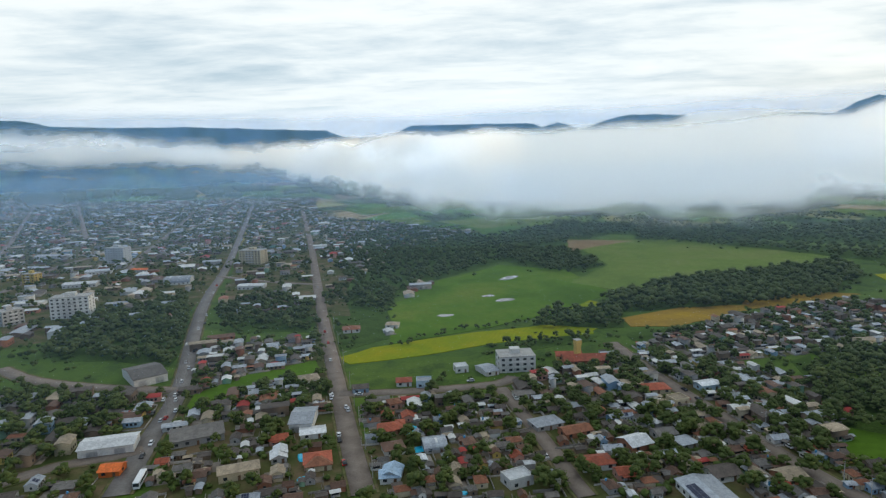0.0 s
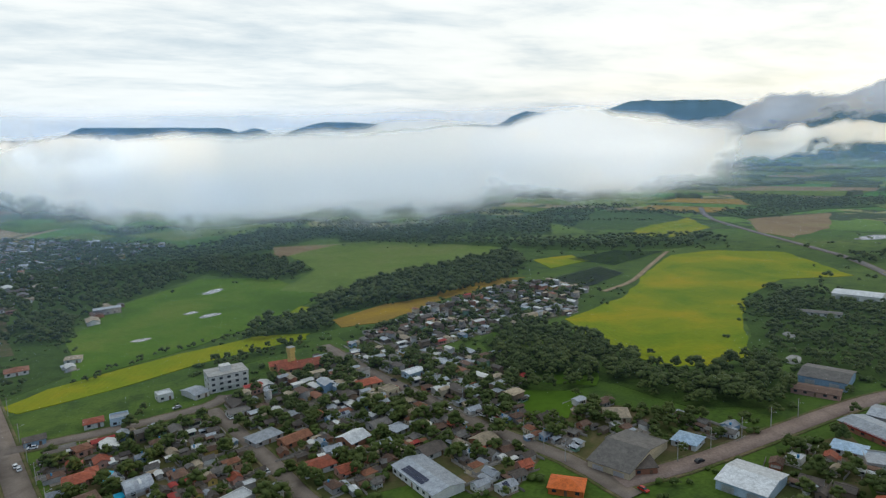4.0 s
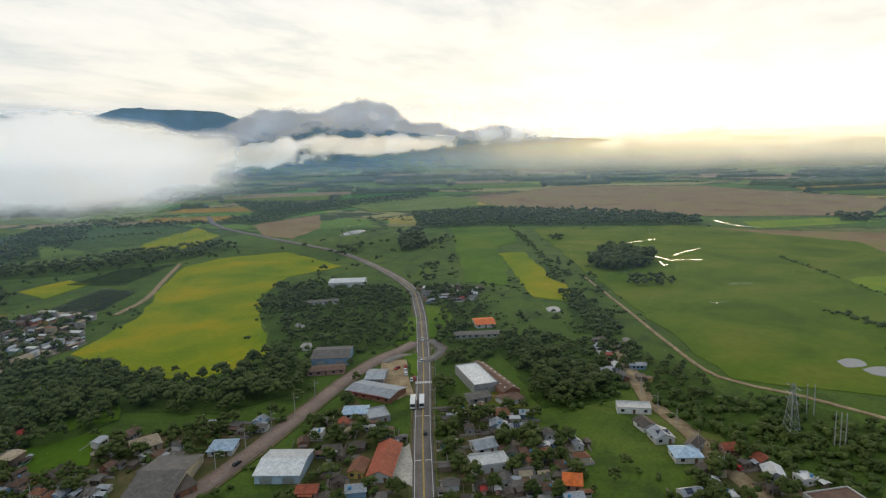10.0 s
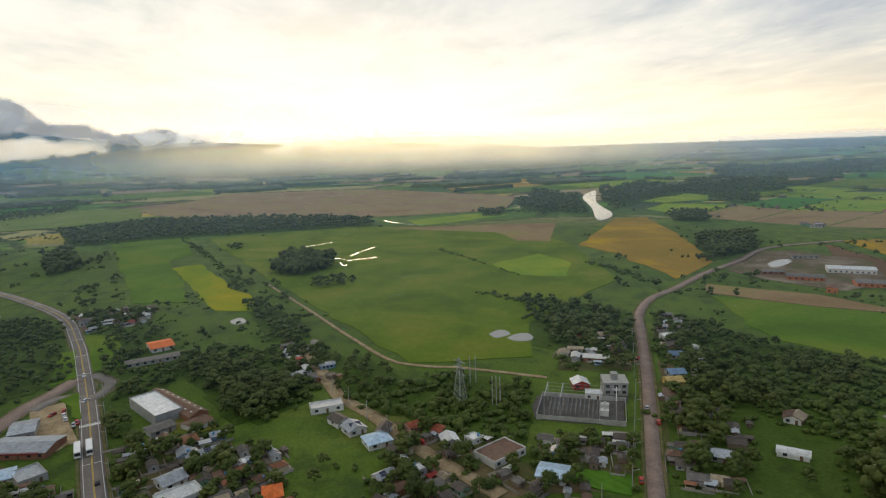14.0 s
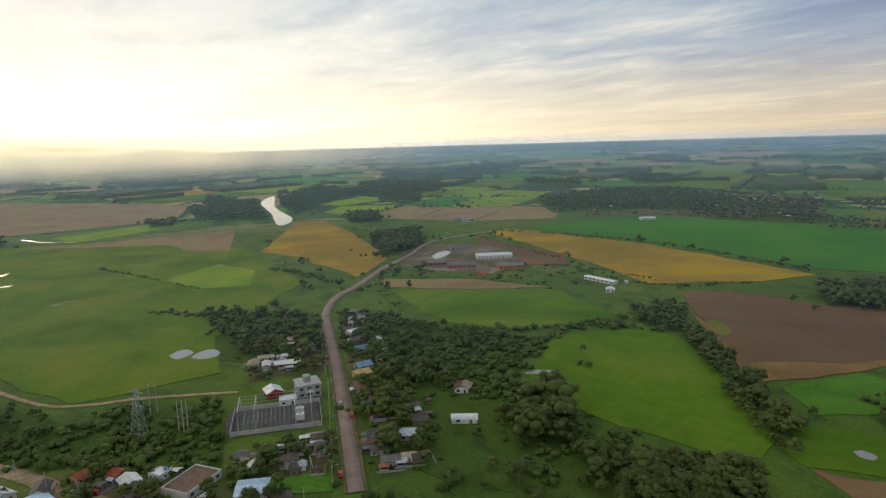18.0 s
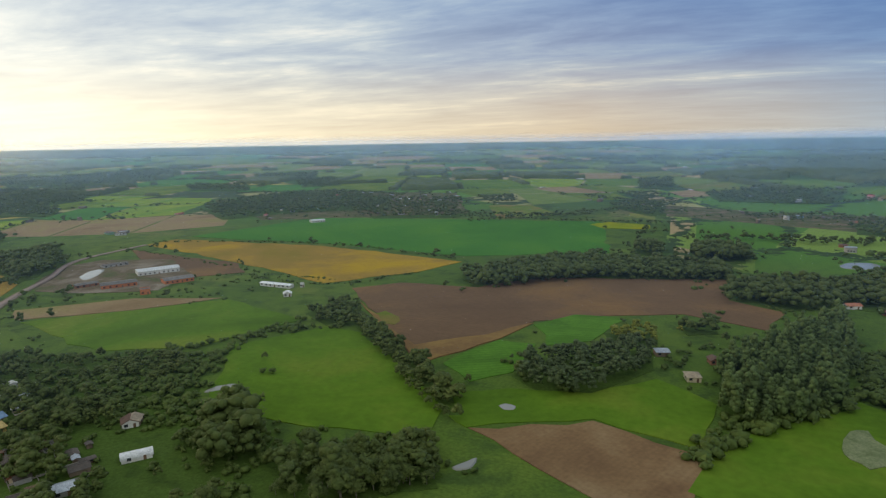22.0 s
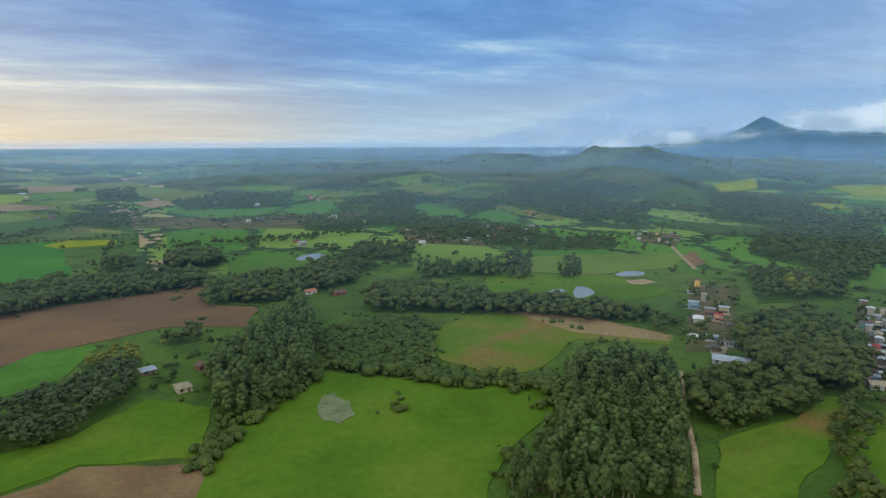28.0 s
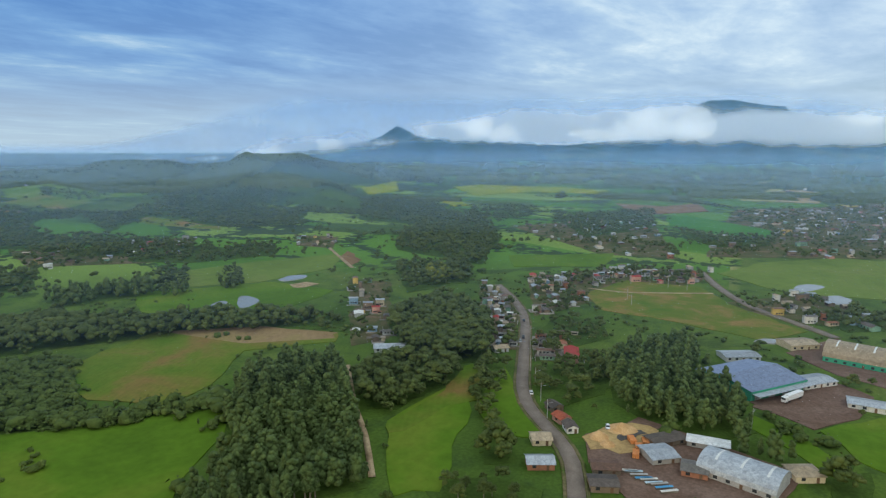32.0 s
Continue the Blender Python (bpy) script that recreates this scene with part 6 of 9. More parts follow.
def crown_arrays(kind, seed, lumps, level, leaves):
    """A crown of unit height (its foot at z = 0): uneven clumps with leaf tufts standing out of them."""
    rng = np.random.RandomState(seed)
    V, Fc, n = [], [], 0
    iv, jf = ICO[level]
    tall = {"broad": 0.36, "euc": 0.185, "plant": 0.24, "bush": 0.55, "gold": 0.34}[kind]
    small = (8.0 / max(lumps, 5)) ** 0.30
    lean = rng.normal(0, 0.05, 2)
    centres = []
    for k in range(lumps):
        u = (k + 0.5) / lumps
        if kind == "euc":
            a, q = 2.4 * k, 0.11 * (1 - 0.6 * u) * rng.uniform(0.2, 1.3)
            c = np.array([q * math.cos(a) + lean[0] * u, q * math.sin(a) + lean[1] * u, 0.26 + 0.64 * u])
            s = tall * (0.86 - 0.55 * abs(u - 0.35)) * rng.uniform(0.6, 1.05) * small
        elif kind == "bush":
            c = np.array([*rng.normal(0, 0.30, 2), 0.28 + 0.24 * rng.rand()])
            s = 0.36 * rng.uniform(0.6, 1.15) * small
        else:
            a, q = 2.4 * k + rng.uniform(-0.5, 0.5), math.sqrt(u) * tall * rng.uniform(0.65, 1.0)
            c = np.array([q * math.cos(a) + lean[0], q * math.sin(a) + lean[1], 0.47 + 0.36 * (1 - u) ** 0.8 + rng.uniform(-0.12, 0.06)])
            s = tall * rng.uniform(0.36, 0.60) * small
        centres.append((c, s))
        d = iv * (1 + rng.uniform(-0.30, 0.26, len(iv)))[:, None]
        V.append(c + d * s * 0.95 * np.array([1, 1, 0.82 if kind != "euc" else 1.15]))
        Fc.append(jf + n)
        n += len(iv)
    for k in range(leaves):
        c, s = centres[rng.randint(lumps)]
        d = rng.normal(size=3)
        d[2] = abs(d[2]) - 0.3
        d /= np.linalg.norm(d)
        o = c + d * s * rng.uniform(0.95, 1.32)
        # tufts face outwards and up, each tilted its own way
        n_ = d * 0.6 + np.array([0, 0, 0.7]) + rng.normal(0, 0.35, 3)
        a = np.cross(n_, rng.normal(size=3))
        a /= np.linalg.norm(a)
        b = np.cross(n_, a)
        b /= np.linalg.norm(b)
        q = s * rng.uniform(0.24, 0.50) * (1.0 if leaves < 60 else 0.72)
        V.append(np.array([o - a * q, o + b * q * rng.uniform(0.8, 1.5), o + a * q]))
        Fc.append(np.array([[0, 1, 2]]) + n)
        n += 3
    return np.concatenate(V), np.concatenate(Fc)


def trunk_bmesh(kind):
    bm = bmesh.new()
    cyl(bm, 0.028, 0.014, (0, 0, -0.01), (0.01, 0, 0.6), 6)
    if kind != "bush":
        for a in (0.3, 2.4, 4.3):
            cyl(bm, 0.011, 0.005, (0, 0, 0.40), (0.17 * math.cos(a), 0.17 * math.sin(a), 0.64), 4)
    return bm


for kind, spacing, high, poly in WOODS:
    if kind != "scrub" or np.hypot(*np.mean(poly, 0)) < 700:
        field("undergrowth", UNDERGROWTH, poly, "dark shrubby undergrowth below the trees", 0.08, True, False)
for n, size, ang, far, trees, poly in ZONES:
    field("block_ground", EARTH, poly, "garden soil and rough grass between the houses", -0.12, True, False)

PLACED = []  # kind, x, y, height
rng_g = np.random.RandomState(7)


def poly_points(poly, spacing):
    p = np.array(poly, float)
    lo, hi = p.min(0), p.max(0)
    gx, gy = np.meshgrid(np.arange(lo[0], hi[0], spacing), np.arange(lo[1], hi[1], spacing * 0.87))
    gx = gx + (np.arange(gx.shape[0]) % 2)[:, None] * spacing * 0.5
    g = np.c_[gx.ravel(), gy.ravel()] + rng_g.uniform(-0.42, 0.42, (gx.size, 2)) * spacing
    return g[inside(g, p)] if len(g) else g


for kind, spacing, high, poly in WOODS:
    r = np.hypot(*np.mean(poly, 0))
    if kind == "scrub":
        # open scrub: clumps of bushes and small trees with grass between them
        g = poly_points(poly, max(5.5, r / 150))
        g = g[off_roads(g, 2.5)] if len(g) else g
        g = g[fbm(g[:, 0] / 26.0, g[:, 1] / 26.0, 17, 4) + rng_g.uniform(-0.35, 0.35, len(g)) > 0.0] if len(g) else g
        for x, y in g:
            x, y = x + rng_g.normal(0, 1.5), y + rng_g.normal(0, 1.5)
            tall = rng_g.rand() < 0.42
            PLACED.append(("broad" if tall else "bush", x, y, high * rng_g.uniform(0.5, 1.2) if tall else rng_g.uniform(1.6, 5.2)))
        continue
    g = poly_points(poly, max(spacing, r / 105))
    g = g[off_roads(g, 2.5)] if len(g) else g
    for x, y in g:
        PLACED.append((kind, x, y, high * rng_g.uniform(0.62, 1.18)))
        if rng_g.rand() < 0.22:
            q = np.array([[x, y]]) + rng_g.normal(0, max(spacing, r / 130) * 1.7, (1, 2))
            if off_roads(q, 3)[0]:
                PLACED.append(("bush" if rng_g.rand() < 0.5 else kind, q[0, 0], q[0, 1], min(high, 9) * rng_g.uniform(0.3, 0.75)))
for kind, width, high, spacing, pts in HEDGES:
    line = spline(pts, spacing)
    d = np.gradient(line, axis=0)
    nrm = np.stack([d[:, 1], -d[:, 0]], -1) / (np.linalg.norm(d, axis=1)[:, None] + 1e-9)
    for k in range(max(1, round(width / 5))):
        g = line + nrm * rng_g.uniform(-width / 2, width / 2, len(line))[:, None] + rng_g.normal(0, 1.2, line.shape)
        g = g[rng_g.rand(len(g)) < 0.85]
        g = g[off_roads(g, 2)] if len(g) else g
        for x, y in g:
            PLACED.append((kind, x, y, high * rng_g.uniform(0.5, 1.15)))

# ---- houses ----
def paint(name, col, rough=0.8, worn=0.8):
    col = tuple(c * 0.84 for c in col)
    return surface(name, tuple(c * worn for c in col), col, 0.35, 5.0, rough, 0.15, tint=0.12, local=True)


WALLS = {
    "white": paint("wall_white", (0.74, 0.73, 0.69)), "cream": paint("wall_cream", (0.66, 0.56, 0.38)), "grey": paint("wall_grey", (0.42, 0.41, 0.39)),
    "blue": paint("wall_blue", (0.30, 0.45, 0.60)), "pink": paint("wall_pink", (0.58, 0.33, 0.26)), "brick": paint("wall_brick", (0.38, 0.17, 0.10)),
    "wood": paint("wall_boards", (0.24, 0.18, 0.13)), "green": paint("wall_green", (0.25, 0.42, 0.30)), "yellow": paint("wall_yellow", (0.66, 0.48, 0.14)),
}


def corrugated(name, col, worn=0.7, metal=0.0, rough=0.7):
    m = surface(name, tuple(c * worn for c in col), col, 0.3, 3.0, rough, 0.1, metal=metal, tint=0.22, local=True)
    t = m.node_tree
    b = next(n for n in t.nodes if n.type == "BSDF_PRINCIPLED")
    co = t.nodes.new("ShaderNodeTexCoord").outputs["Object"]
    w = t.nodes.new("ShaderNodeTexWave")
    w.inputs["Scale"].default_value = 0.9
    t.links.new(co, w.inputs[0])
    bn = t.nodes.new("ShaderNodeBump")
    bn.inputs["Strength"].default_value, bn.inputs["Distance"].default_value = 0.5, 0.08
    t.links.new(w.outputs[1], bn.inputs["Height"])
    t.links.new(bn.outputs[0], b.inputs["Normal"])
    src = b.inputs["Base Color"].links[0].from_socket
    stain = ramp(t, noise_node(t, co, 0.6, 5.0, 0.7, 1.0), [(0.3, 0.62), (0.55, 1.0), (0.75, 1.15)])
    t.links.new(mix_col(t, 1.0, src, stain, "MULTIPLY"), b.inputs["Base Color"])
    return m


ROOFS = {
    "fibre": corrugated("roof_fibre_cement", (0.165, 0.15, 0.135)), "dark": corrugated("roof_weathered", (0.105, 0.085, 0.072)), "tile": corrugated("roof_clay_tile", (0.29, 0.115, 0.06)),
    "brown": corrugated("roof_old_tile", (0.165, 0.092, 0.062)), "white": corrugated("roof_white_metal", (0.70, 0.71, 0.71), 0.85, 0.0, 0.5), "zinc": corrugated("roof_zinc", (0.36, 0.39, 0.43), 0.8, 0.25, 0.45),
    "blue": corrugated("roof_blue", (0.16, 0.26, 0.40)), "sand": corrugated("roof_sand_tile", (0.40, 0.32, 0.22)), "red": corrugated("roof_red", (0.40, 0.10, 0.05)), "orange": corrugated("roof_orange", (0.72, 0.16, 0.03), 0.85),
}
GARDEN_WALL = surface("garden_wall", (0.17, 0.15, 0.13), (0.40, 0.37, 0.33), 0.02, 1.5, 0.9, 0.2, tint=0.3)
YARD_GROUND = surface("yard_ground", (0.13, 0.095, 0.065), (0.24, 0.20, 0.16), 0.03, 1.0, 0.9, 0.3, (0.34, 0.32, 0.29), tint=0.2)
GLASS = surface("dark_window", (0.025, 0.03, 0.035), (0.05, 0.055, 0.06), 0.5, 3.0, 0.15, 0.0, local=True)
DOOR = surface("door_wood", (0.10, 0.06, 0.035), (0.17, 0.10, 0.06), 0.5, 4.0, 0.6, 0.1, local=True)
CONCRETE = surface("concrete", (0.30, 0.29, 0.27), (0.42, 0.41, 0.38), 0.3, 3.0, 0.9, 0.2, local=True)
TANK = surface("tank_blue", (0.05, 0.22, 0.42), (0.08, 0.30, 0.52), 0.5, 3.0, 0.5, 0.0, local=True)
STEEL = surface("grey_steel", (0.38, 0.39, 0.40), (0.50, 0.51, 0.52), 0.5, 3.0, 0.45, 0.0, metal=0.6, local=True)
SOLAR = surface("solar_glass", (0.012, 0.018, 0.045), (0.022, 0.032, 0.075), 0.5, 2.0, 0.5, 0.0, local=True)


def gable(bm, w, d, z, rise, over=0.5, thick=0.14, x0=0.0, y0=0.0):
    """Two roof slabs with thickness, ridge along x."""
    hw, hd = w / 2 + over, d / 2 + over
    drop = rise * over / (d / 2)
    for s in (-1, 1):
        a = [(-hw, s * hd, z - drop), (hw, s * hd, z - drop), (hw, 0, z + rise), (-hw, 0, z + rise)]
        lo = [bm.verts.new((x + x0, y + y0, q)) for x, y, q in a]
        hi = [bm.verts.new((x + x0, y + y0, q + thick)) for x, y, q in a]
        bm.faces.new(lo if s > 0 else lo[::-1])
        bm.faces.new(hi[::-1] if s > 0 else hi)
        for k in range(4):
            bm.faces.new((lo[k], lo[(k + 1) % 4], hi[(k + 1) % 4], hi[k]))
    return bm


def hip(bm, w, d, z, rise, over=0.5, x0=0.0, y0=0.0):
    hw, hd, rl = w / 2 + over, d / 2 + over, max(0.3, (w - d) / 2)
    b = [bm.verts.new((x + x0, y + y0, z - 0.1)) for x, y in ((-hw, -hd), (hw, -hd), (hw, hd), (-hw, hd))]
    e = [bm.verts.new((x + x0, y + y0, z + 0.08)) for x, y in ((-hw, -hd), (hw, -hd), (hw, hd), (-hw, hd))]
    r = [bm.verts.new((x0 - rl, y0, z + rise)), bm.verts.new((x0 + rl, y0, z + rise))]
    bm.faces.new(b[::-1])
    for k in range(4):
        bm.faces.new((b[k], b[(k + 1) % 4], e[(k + 1) % 4], e[k]))
    bm.faces.new((e[0], e[1], r[1], r[0]))
    bm.faces.new((e[2], e[3], r[0], r[1]))
    bm.faces.new((e[1], e[2], r[1]))
    bm.faces.new((e[3], e[0], r[0]))
    return bm


def walls_gabled(w, d, h, rise):
    bm = boxes((-w / 2, w / 2, -d / 2, d / 2, -0.3, h))
    for s in (-1, 1):
        v = [bm.verts.new((s * w / 2, y, z)) for y, z in ((-d / 2, h), (d / 2, h), (0, h + rise * 0.97))]
        v2 = [bm.verts.new((s * (w / 2 - 0.2), q.co.y, q.co.z)) for q in v]
        bm.faces.new(v if s > 0 else v[::-1])
        for k in range(3):
            bm.faces.new((v[k], v[(k + 1) % 3], v2[(k + 1) % 3], v2[k]))
    return bm


def house(name, w, d, h, kind, wall, roof, label, extra="", windows=True, category="house"):
    """A small house at the origin, front to -y."""
    root = empty(name)
    tagged(root, label, category)
    rise = {"gable": d * 0.17, "hip": d * 0.19, "flat": 0.25, "low": d * 0.09}[kind]
    if kind in ("gable", "low"):
        part("wall", walls_gabled(w, d, h, rise), WALLS[wall], root)
        rf = part("roof", gable(bmesh.new(), w, d, h, rise), ROOFS[roof], root)
        part("ridge_cap", boxes((-w / 2 - 0.52, w / 2 + 0.52, -0.16, 0.16, h + rise + 0.08, h + rise + 0.2)), ROOFS[roof], rf)
    elif kind == "hip":
        part("wall", boxes((-w / 2, w / 2, -d / 2, d / 2, -0.3, h)), WALLS[wall], root)
        part("roof", hip(bmesh.new(), w, d, h, rise), ROOFS[roof], root)
    else:
        part("wall", boxes((-w / 2, w / 2, -d / 2, d / 2, -0.3, h - 0.05), (-w / 2, w / 2, -d / 2, -d / 2 + 0.2, h - 0.05, h + 0.55), (-w / 2, w / 2, d / 2 - 0.2, d / 2, h - 0.05, h + 0.55),
                           (-w / 2, -w / 2 + 0.2, -d / 2 + 0.2, d / 2 - 0.2, h - 0.05, h + 0.55), (w / 2 - 0.2, w / 2, -d / 2 + 0.2, d / 2 - 0.2, h - 0.05, h + 0.55)), WALLS[wall], root)
        part("roof", boxes((-w / 2 + 0.2, w / 2 - 0.2, -d / 2 + 0.2, d / 2 - 0.2, h - 0.05, h + 0.15)), ROOFS[roof], root)
    if windows:
        part("door", boxes((-0.45, 0.45, -d / 2 - 0.06, -d / 2 + 0.02, 0.0, 2.1)), DOOR, root)
        for x in (-w * 0.3, w * 0.3):
            part("window", boxes((x - 0.7, x + 0.7, -d / 2 - 0.05, -d / 2 + 0.02, 1.0, 2.1)), GLASS, root)
        for s in (-1, 1):
            part("window", boxes((s * w / 2 - 0.04, s * w / 2 + 0.04, -0.7, 0.7, 1.0, 2.1)), GLASS, root)
    if "porch" in extra:
        part("porch_roof", boxes((-w * 0.35, w * 0.35, -d / 2 - 2.6, -d / 2, h - 0.5, h - 0.36)), ROOFS[roof], root)
        for s in (-1, 1):
            part("post", boxes((s * w * 0.33 - 0.08, s * w * 0.33 + 0.08, -d / 2 - 2.5, -d / 2 - 2.34, 0, h - 0.5)), WALLS["white"], root)
    if "annex" in extra:
        part("annex", boxes((w / 2, w / 2 + 3.6, -d * 0.3, d * 0.35, -0.3, h - 0.7)), WALLS[wall], root)
        part("annex_roof", boxes((w / 2 + 0.05, w / 2 + 4.0, -d * 0.3 - 0.4, d * 0.35 + 0.4, h - 0.7, h - 0.55)), ROOFS["fibre" if roof != "fibre" else "dark"], root)
    if "tank" in extra:
        bm = bmesh.new()
        cyl(bm, 0.7, 0.8, (w * 0.28, d * 0.25, h + 0.3), (w * 0.28, d * 0.25, h + 1.9), 10)
        part("water_tank", bm, TANK, root, "blue plastic water tank on the roof")
    if "solar" in extra:
        k = rise / (d / 2)
        for j in range(3):
            for i in range(2):
                y0 = -d / 2 + 0.7 + i * 1.8
                bm = bmesh.new()
                q = [bm.verts.new((-w * 0.3 + j * 1.35 + a, y0 + b * 1.6, h + (d / 2 + y0 + b * 1.6) * k + 0.22 + c)) for c in (0, 0.05) for a, b in ((0, 0), (1.2, 0), (1.2, 1), (0, 1))]
                for f in ((3, 2, 1, 0), (4, 5, 6, 7), (0, 1, 5, 4), (1, 2, 6, 5), (2, 3, 7, 6), (3, 0, 4, 7)):
                    bm.faces.new([q[z] for z in f])
                part("solar_panel", bm, SOLAR, root)
    return root


HOUSE_KINDS = [
    house("house", 10, 7.5, 2.9, "gable", "white", "fibre", "white plastered house with a grey fibre-cement gable roof", "porch"),
    house("house", 11, 8.5, 3.0, "hip", "cream", "tile", "cream house with a hipped clay tile roof", "annex"),
    house("house", 9, 7, 2.8, "gable", "wood", "dark", "small weathered wooden house with a dark gable roof", "porch"),
    house("house", 12, 9, 3.1, "hip", "grey", "brown", "grey house with an old brown hipped tile roof", "annex tank"),
    house("house", 10, 8, 3.0, "gable", "blue", "zinc", "blue house with a zinc gable roof", "tank"),
    house("house", 9, 7.5, 2.9, "gable", "brick", "brown", "brick house with an old brown tile roof", "annex"),
    house("house", 8, 6.5, 2.7, "low", "wood", "fibre", "low wooden house under grey fibre-cement sheets"),
    house("house", 11, 9, 3.2, "gable", "pink", "red", "pinkish house with a red gable roof", "porch"),
    house("house", 9, 8, 3.1, "flat", "white", "white", "white flat-roofed house with a parapet", "tank"),
    house("house", 10, 8, 2.9, "gable", "cream", "sand", "cream house with a sand-coloured tile roof", "annex"),
    house("house", 12, 8, 3.0, "gable", "white", "zinc", "white house with a zinc roof and solar panels", "solar"),
    house("house", 9, 7, 2.8, "gable", "green", "dark", "green house with a dark weathered roof", "annex"),
    house("house", 8, 7, 2.8, "gable", "yellow", "brown", "yellow house with a brown tile roof", "porch"),
    house("house", 10, 7, 2.9, "gable", "grey", "dark", "plain grey house with a dark weathered roof"),
    house("shed", 7, 5, 2.5, "low", "wood", "dark", "small wooden shed with a rusty dark roof", "", False, "shed"),
    house("shed", 8, 5.5, 2.8, "low", "grey", "white", "small block shed with a white metal roof", "", False, "shed"),
]
WEIGHT = np.array([9, 5, 9, 7, 3, 6, 9, 4, 3, 5, 3, 4, 3, 8, 7, 4], float)
PICK_COL = [("white", "fibre"), ("cream", "tile"), ("wood", "dark"), ("grey", "brown"), ("blue", "zinc"), ("brick", "brown"), ("wood", "fibre"), ("pink", "red"), ("white", "white"),
            ("cream", "sand"), ("white", "zinc"), ("green", "dark"), ("yellow", "brown"), ("grey", "dark"), ("wood", "dark"), ("grey", "white")]
KEEP_CLEAR = []  # x, y, radius of the larger buildings
rng_h = np.random.RandomState(11)


def clear_of(pts, margin=0.0):
    ok = np.ones(len(pts), bool)
    for x, y, r in KEEP_CLEAR:
        ok &= np.hypot(pts[:, 0] - x, pts[:, 1] - y) > r + margin
    return ok


def place_blocks():
    sites = []
    for n, size, ang, far, trees, poly in ZONES:
        p = np.array(poly, float)
        lo, hi = p.min(0), p.max(0)
        g = rng_h.uniform(lo, hi, (n * 40 + 800, 2))
        g = g[inside(g, p)][: n * 12]
        g = g[off_roads(g, size * 0.62)]
        for f in FIELDS:
            g = g[~inside(g, f)] if len(g) else g
        g = g[clear_of(g, size * 0.6)] if len(g) else g
        got = np.empty((0, 2))
        for q in g:
            if len(got) >= n:
                break
            if not len(got) or (np.abs(got - q).sum(1) > size * 1.22).all():
                got = np.vstack([got, q])
        for x, y in got:
            sites.append((x, y, ang + 90 * rng_h.randint(4) + rng_h.normal(0, 3), size / 10 * rng_h.uniform(0.62, 1.08), far))
        g = rng_h.uniform(lo, hi, (int(n * trees * 8) + 80, 2))
        g = g[inside(g, p)][: int(n * trees * 5.5)]
        g = g[off_roads(g, 3)] if len(g) else g
        for f in FIELDS:
            g = g[~inside(g, f)] if len(g) else g
        g = g[clear_of(g, 2)] if len(g) else g
        for x, y in g:
            if not len(got) or (np.abs(got - (x, y)).sum(1) > size * 0.68).all():
                tall = rng_h.rand() < 0.55
                PLACED.append(("broad" if tall else "bush", x, y, rng_h.uniform(4.0, 9.0) * (1.25 if far else 1.0) if tall else rng_h.uniform(2.0, 4.5)))
    return sites


def far_block_mesh(sites):
    """All houses too far off to be picked apart, as one mesh of small gabled buildings."""
    V, Fc, M, n = [], [], [], 0
    slots = list(WALLS) + list(ROOFS) + ["glass"]
    for x, y, ang, s, small in sites:
        k = rng_h.choice(len(PICK_COL), p=WEIGHT / WEIGHT.sum())
        wall, roof = PICK_COL[k]
        town = y > 430 and x < 60
        if rng_h.rand() < (0.5 if town else 0.34):
            roof = rng_h.choice(["white", "zinc", "zinc", "sand"])
        big = rng_h.rand() < (0.3 if town else 0.12) and not small
        s = s * (0.74 if y < 0 else 0.95 if town else 0.82)
        w, d, h = 9.5 * s * rng_h.uniform(0.8, 1.5) * (1.7 if big else 1), 7 * s * (1.6 if big else 1), rng_h.choice([2.7, 2.7, 3.0, 5.2]) if not small else 2.2
        rise = d * rng_h.uniform(0.04, 0.18)
        c, sn = math.cos(radians(ang)), math.sin(radians(ang))
        z0 = float(hgt(x, y))
        hw, hd = w / 2, d / 2
        loc = [(-hw, -hd, -1), (hw, -hd, -1), (hw, hd, -1), (-hw, hd, -1), (-hw, -hd, h), (hw, -hd, h), (hw, hd, h), (-hw, hd, h), (-hw, 0, h + rise), (hw, 0, h + rise)]
        o = 0.5
        loc += [(-hw - o, -hd - o, h - 0.15), (hw + o, -hd - o, h - 0.15), (hw + o, 0, h + rise + 0.1), (-hw - o, 0, h + rise + 0.1), (hw + o, hd + o, h - 0.15), (-hw - o, hd + o, h - 0.15)]
        tri = [(0, 1, 5), (0, 5, 4), (1, 2, 6), (1, 6, 5), (2, 3, 7), (2, 7, 6), (3, 0, 4), (3, 4, 7), (4, 8, 7), (5, 6, 9)]
        mi = [slots.index(wall)] * 10
        tri += [(10, 11, 12), (10, 12, 13), (13, 12, 14), (13, 14, 15)]
        mi += [slots.index(roof)] * 4
        for wx in (-0.5, 0.0, 0.5):
            for sd in (-1, 1):
                b = len(loc)
                yy = sd * (hd + 0.05)
                loc += [(wx * hw - 0.6, yy, 1.0), (wx * hw + 0.6, yy, 1.0), (wx * hw + 0.6, yy, 2.2), (wx * hw - 0.6, yy, 2.2)]
                tri += [(b, b + 1, b + 2), (b, b + 2, b + 3)]
                mi += [len(slots) - 1] * 2
        P = np.array(loc)
        V.append(np.c_[x + P[:, 0] * c - P[:, 1] * sn, y + P[:, 0] * sn + P[:, 1] * c, z0 + P[:, 2]])
        Fc.append(np.array(tri) + n)
        M += mi
        n += len(loc)
    me = mesh_from("far_houses", np.concatenate(V), np.concatenate(Fc))
    for k in slots:
        me.materials.append(GLASS if k == "glass" else (WALLS[k] if k in WALLS and slots.index(k) < len(WALLS) else ROOFS[k]))
    return me, M, slots


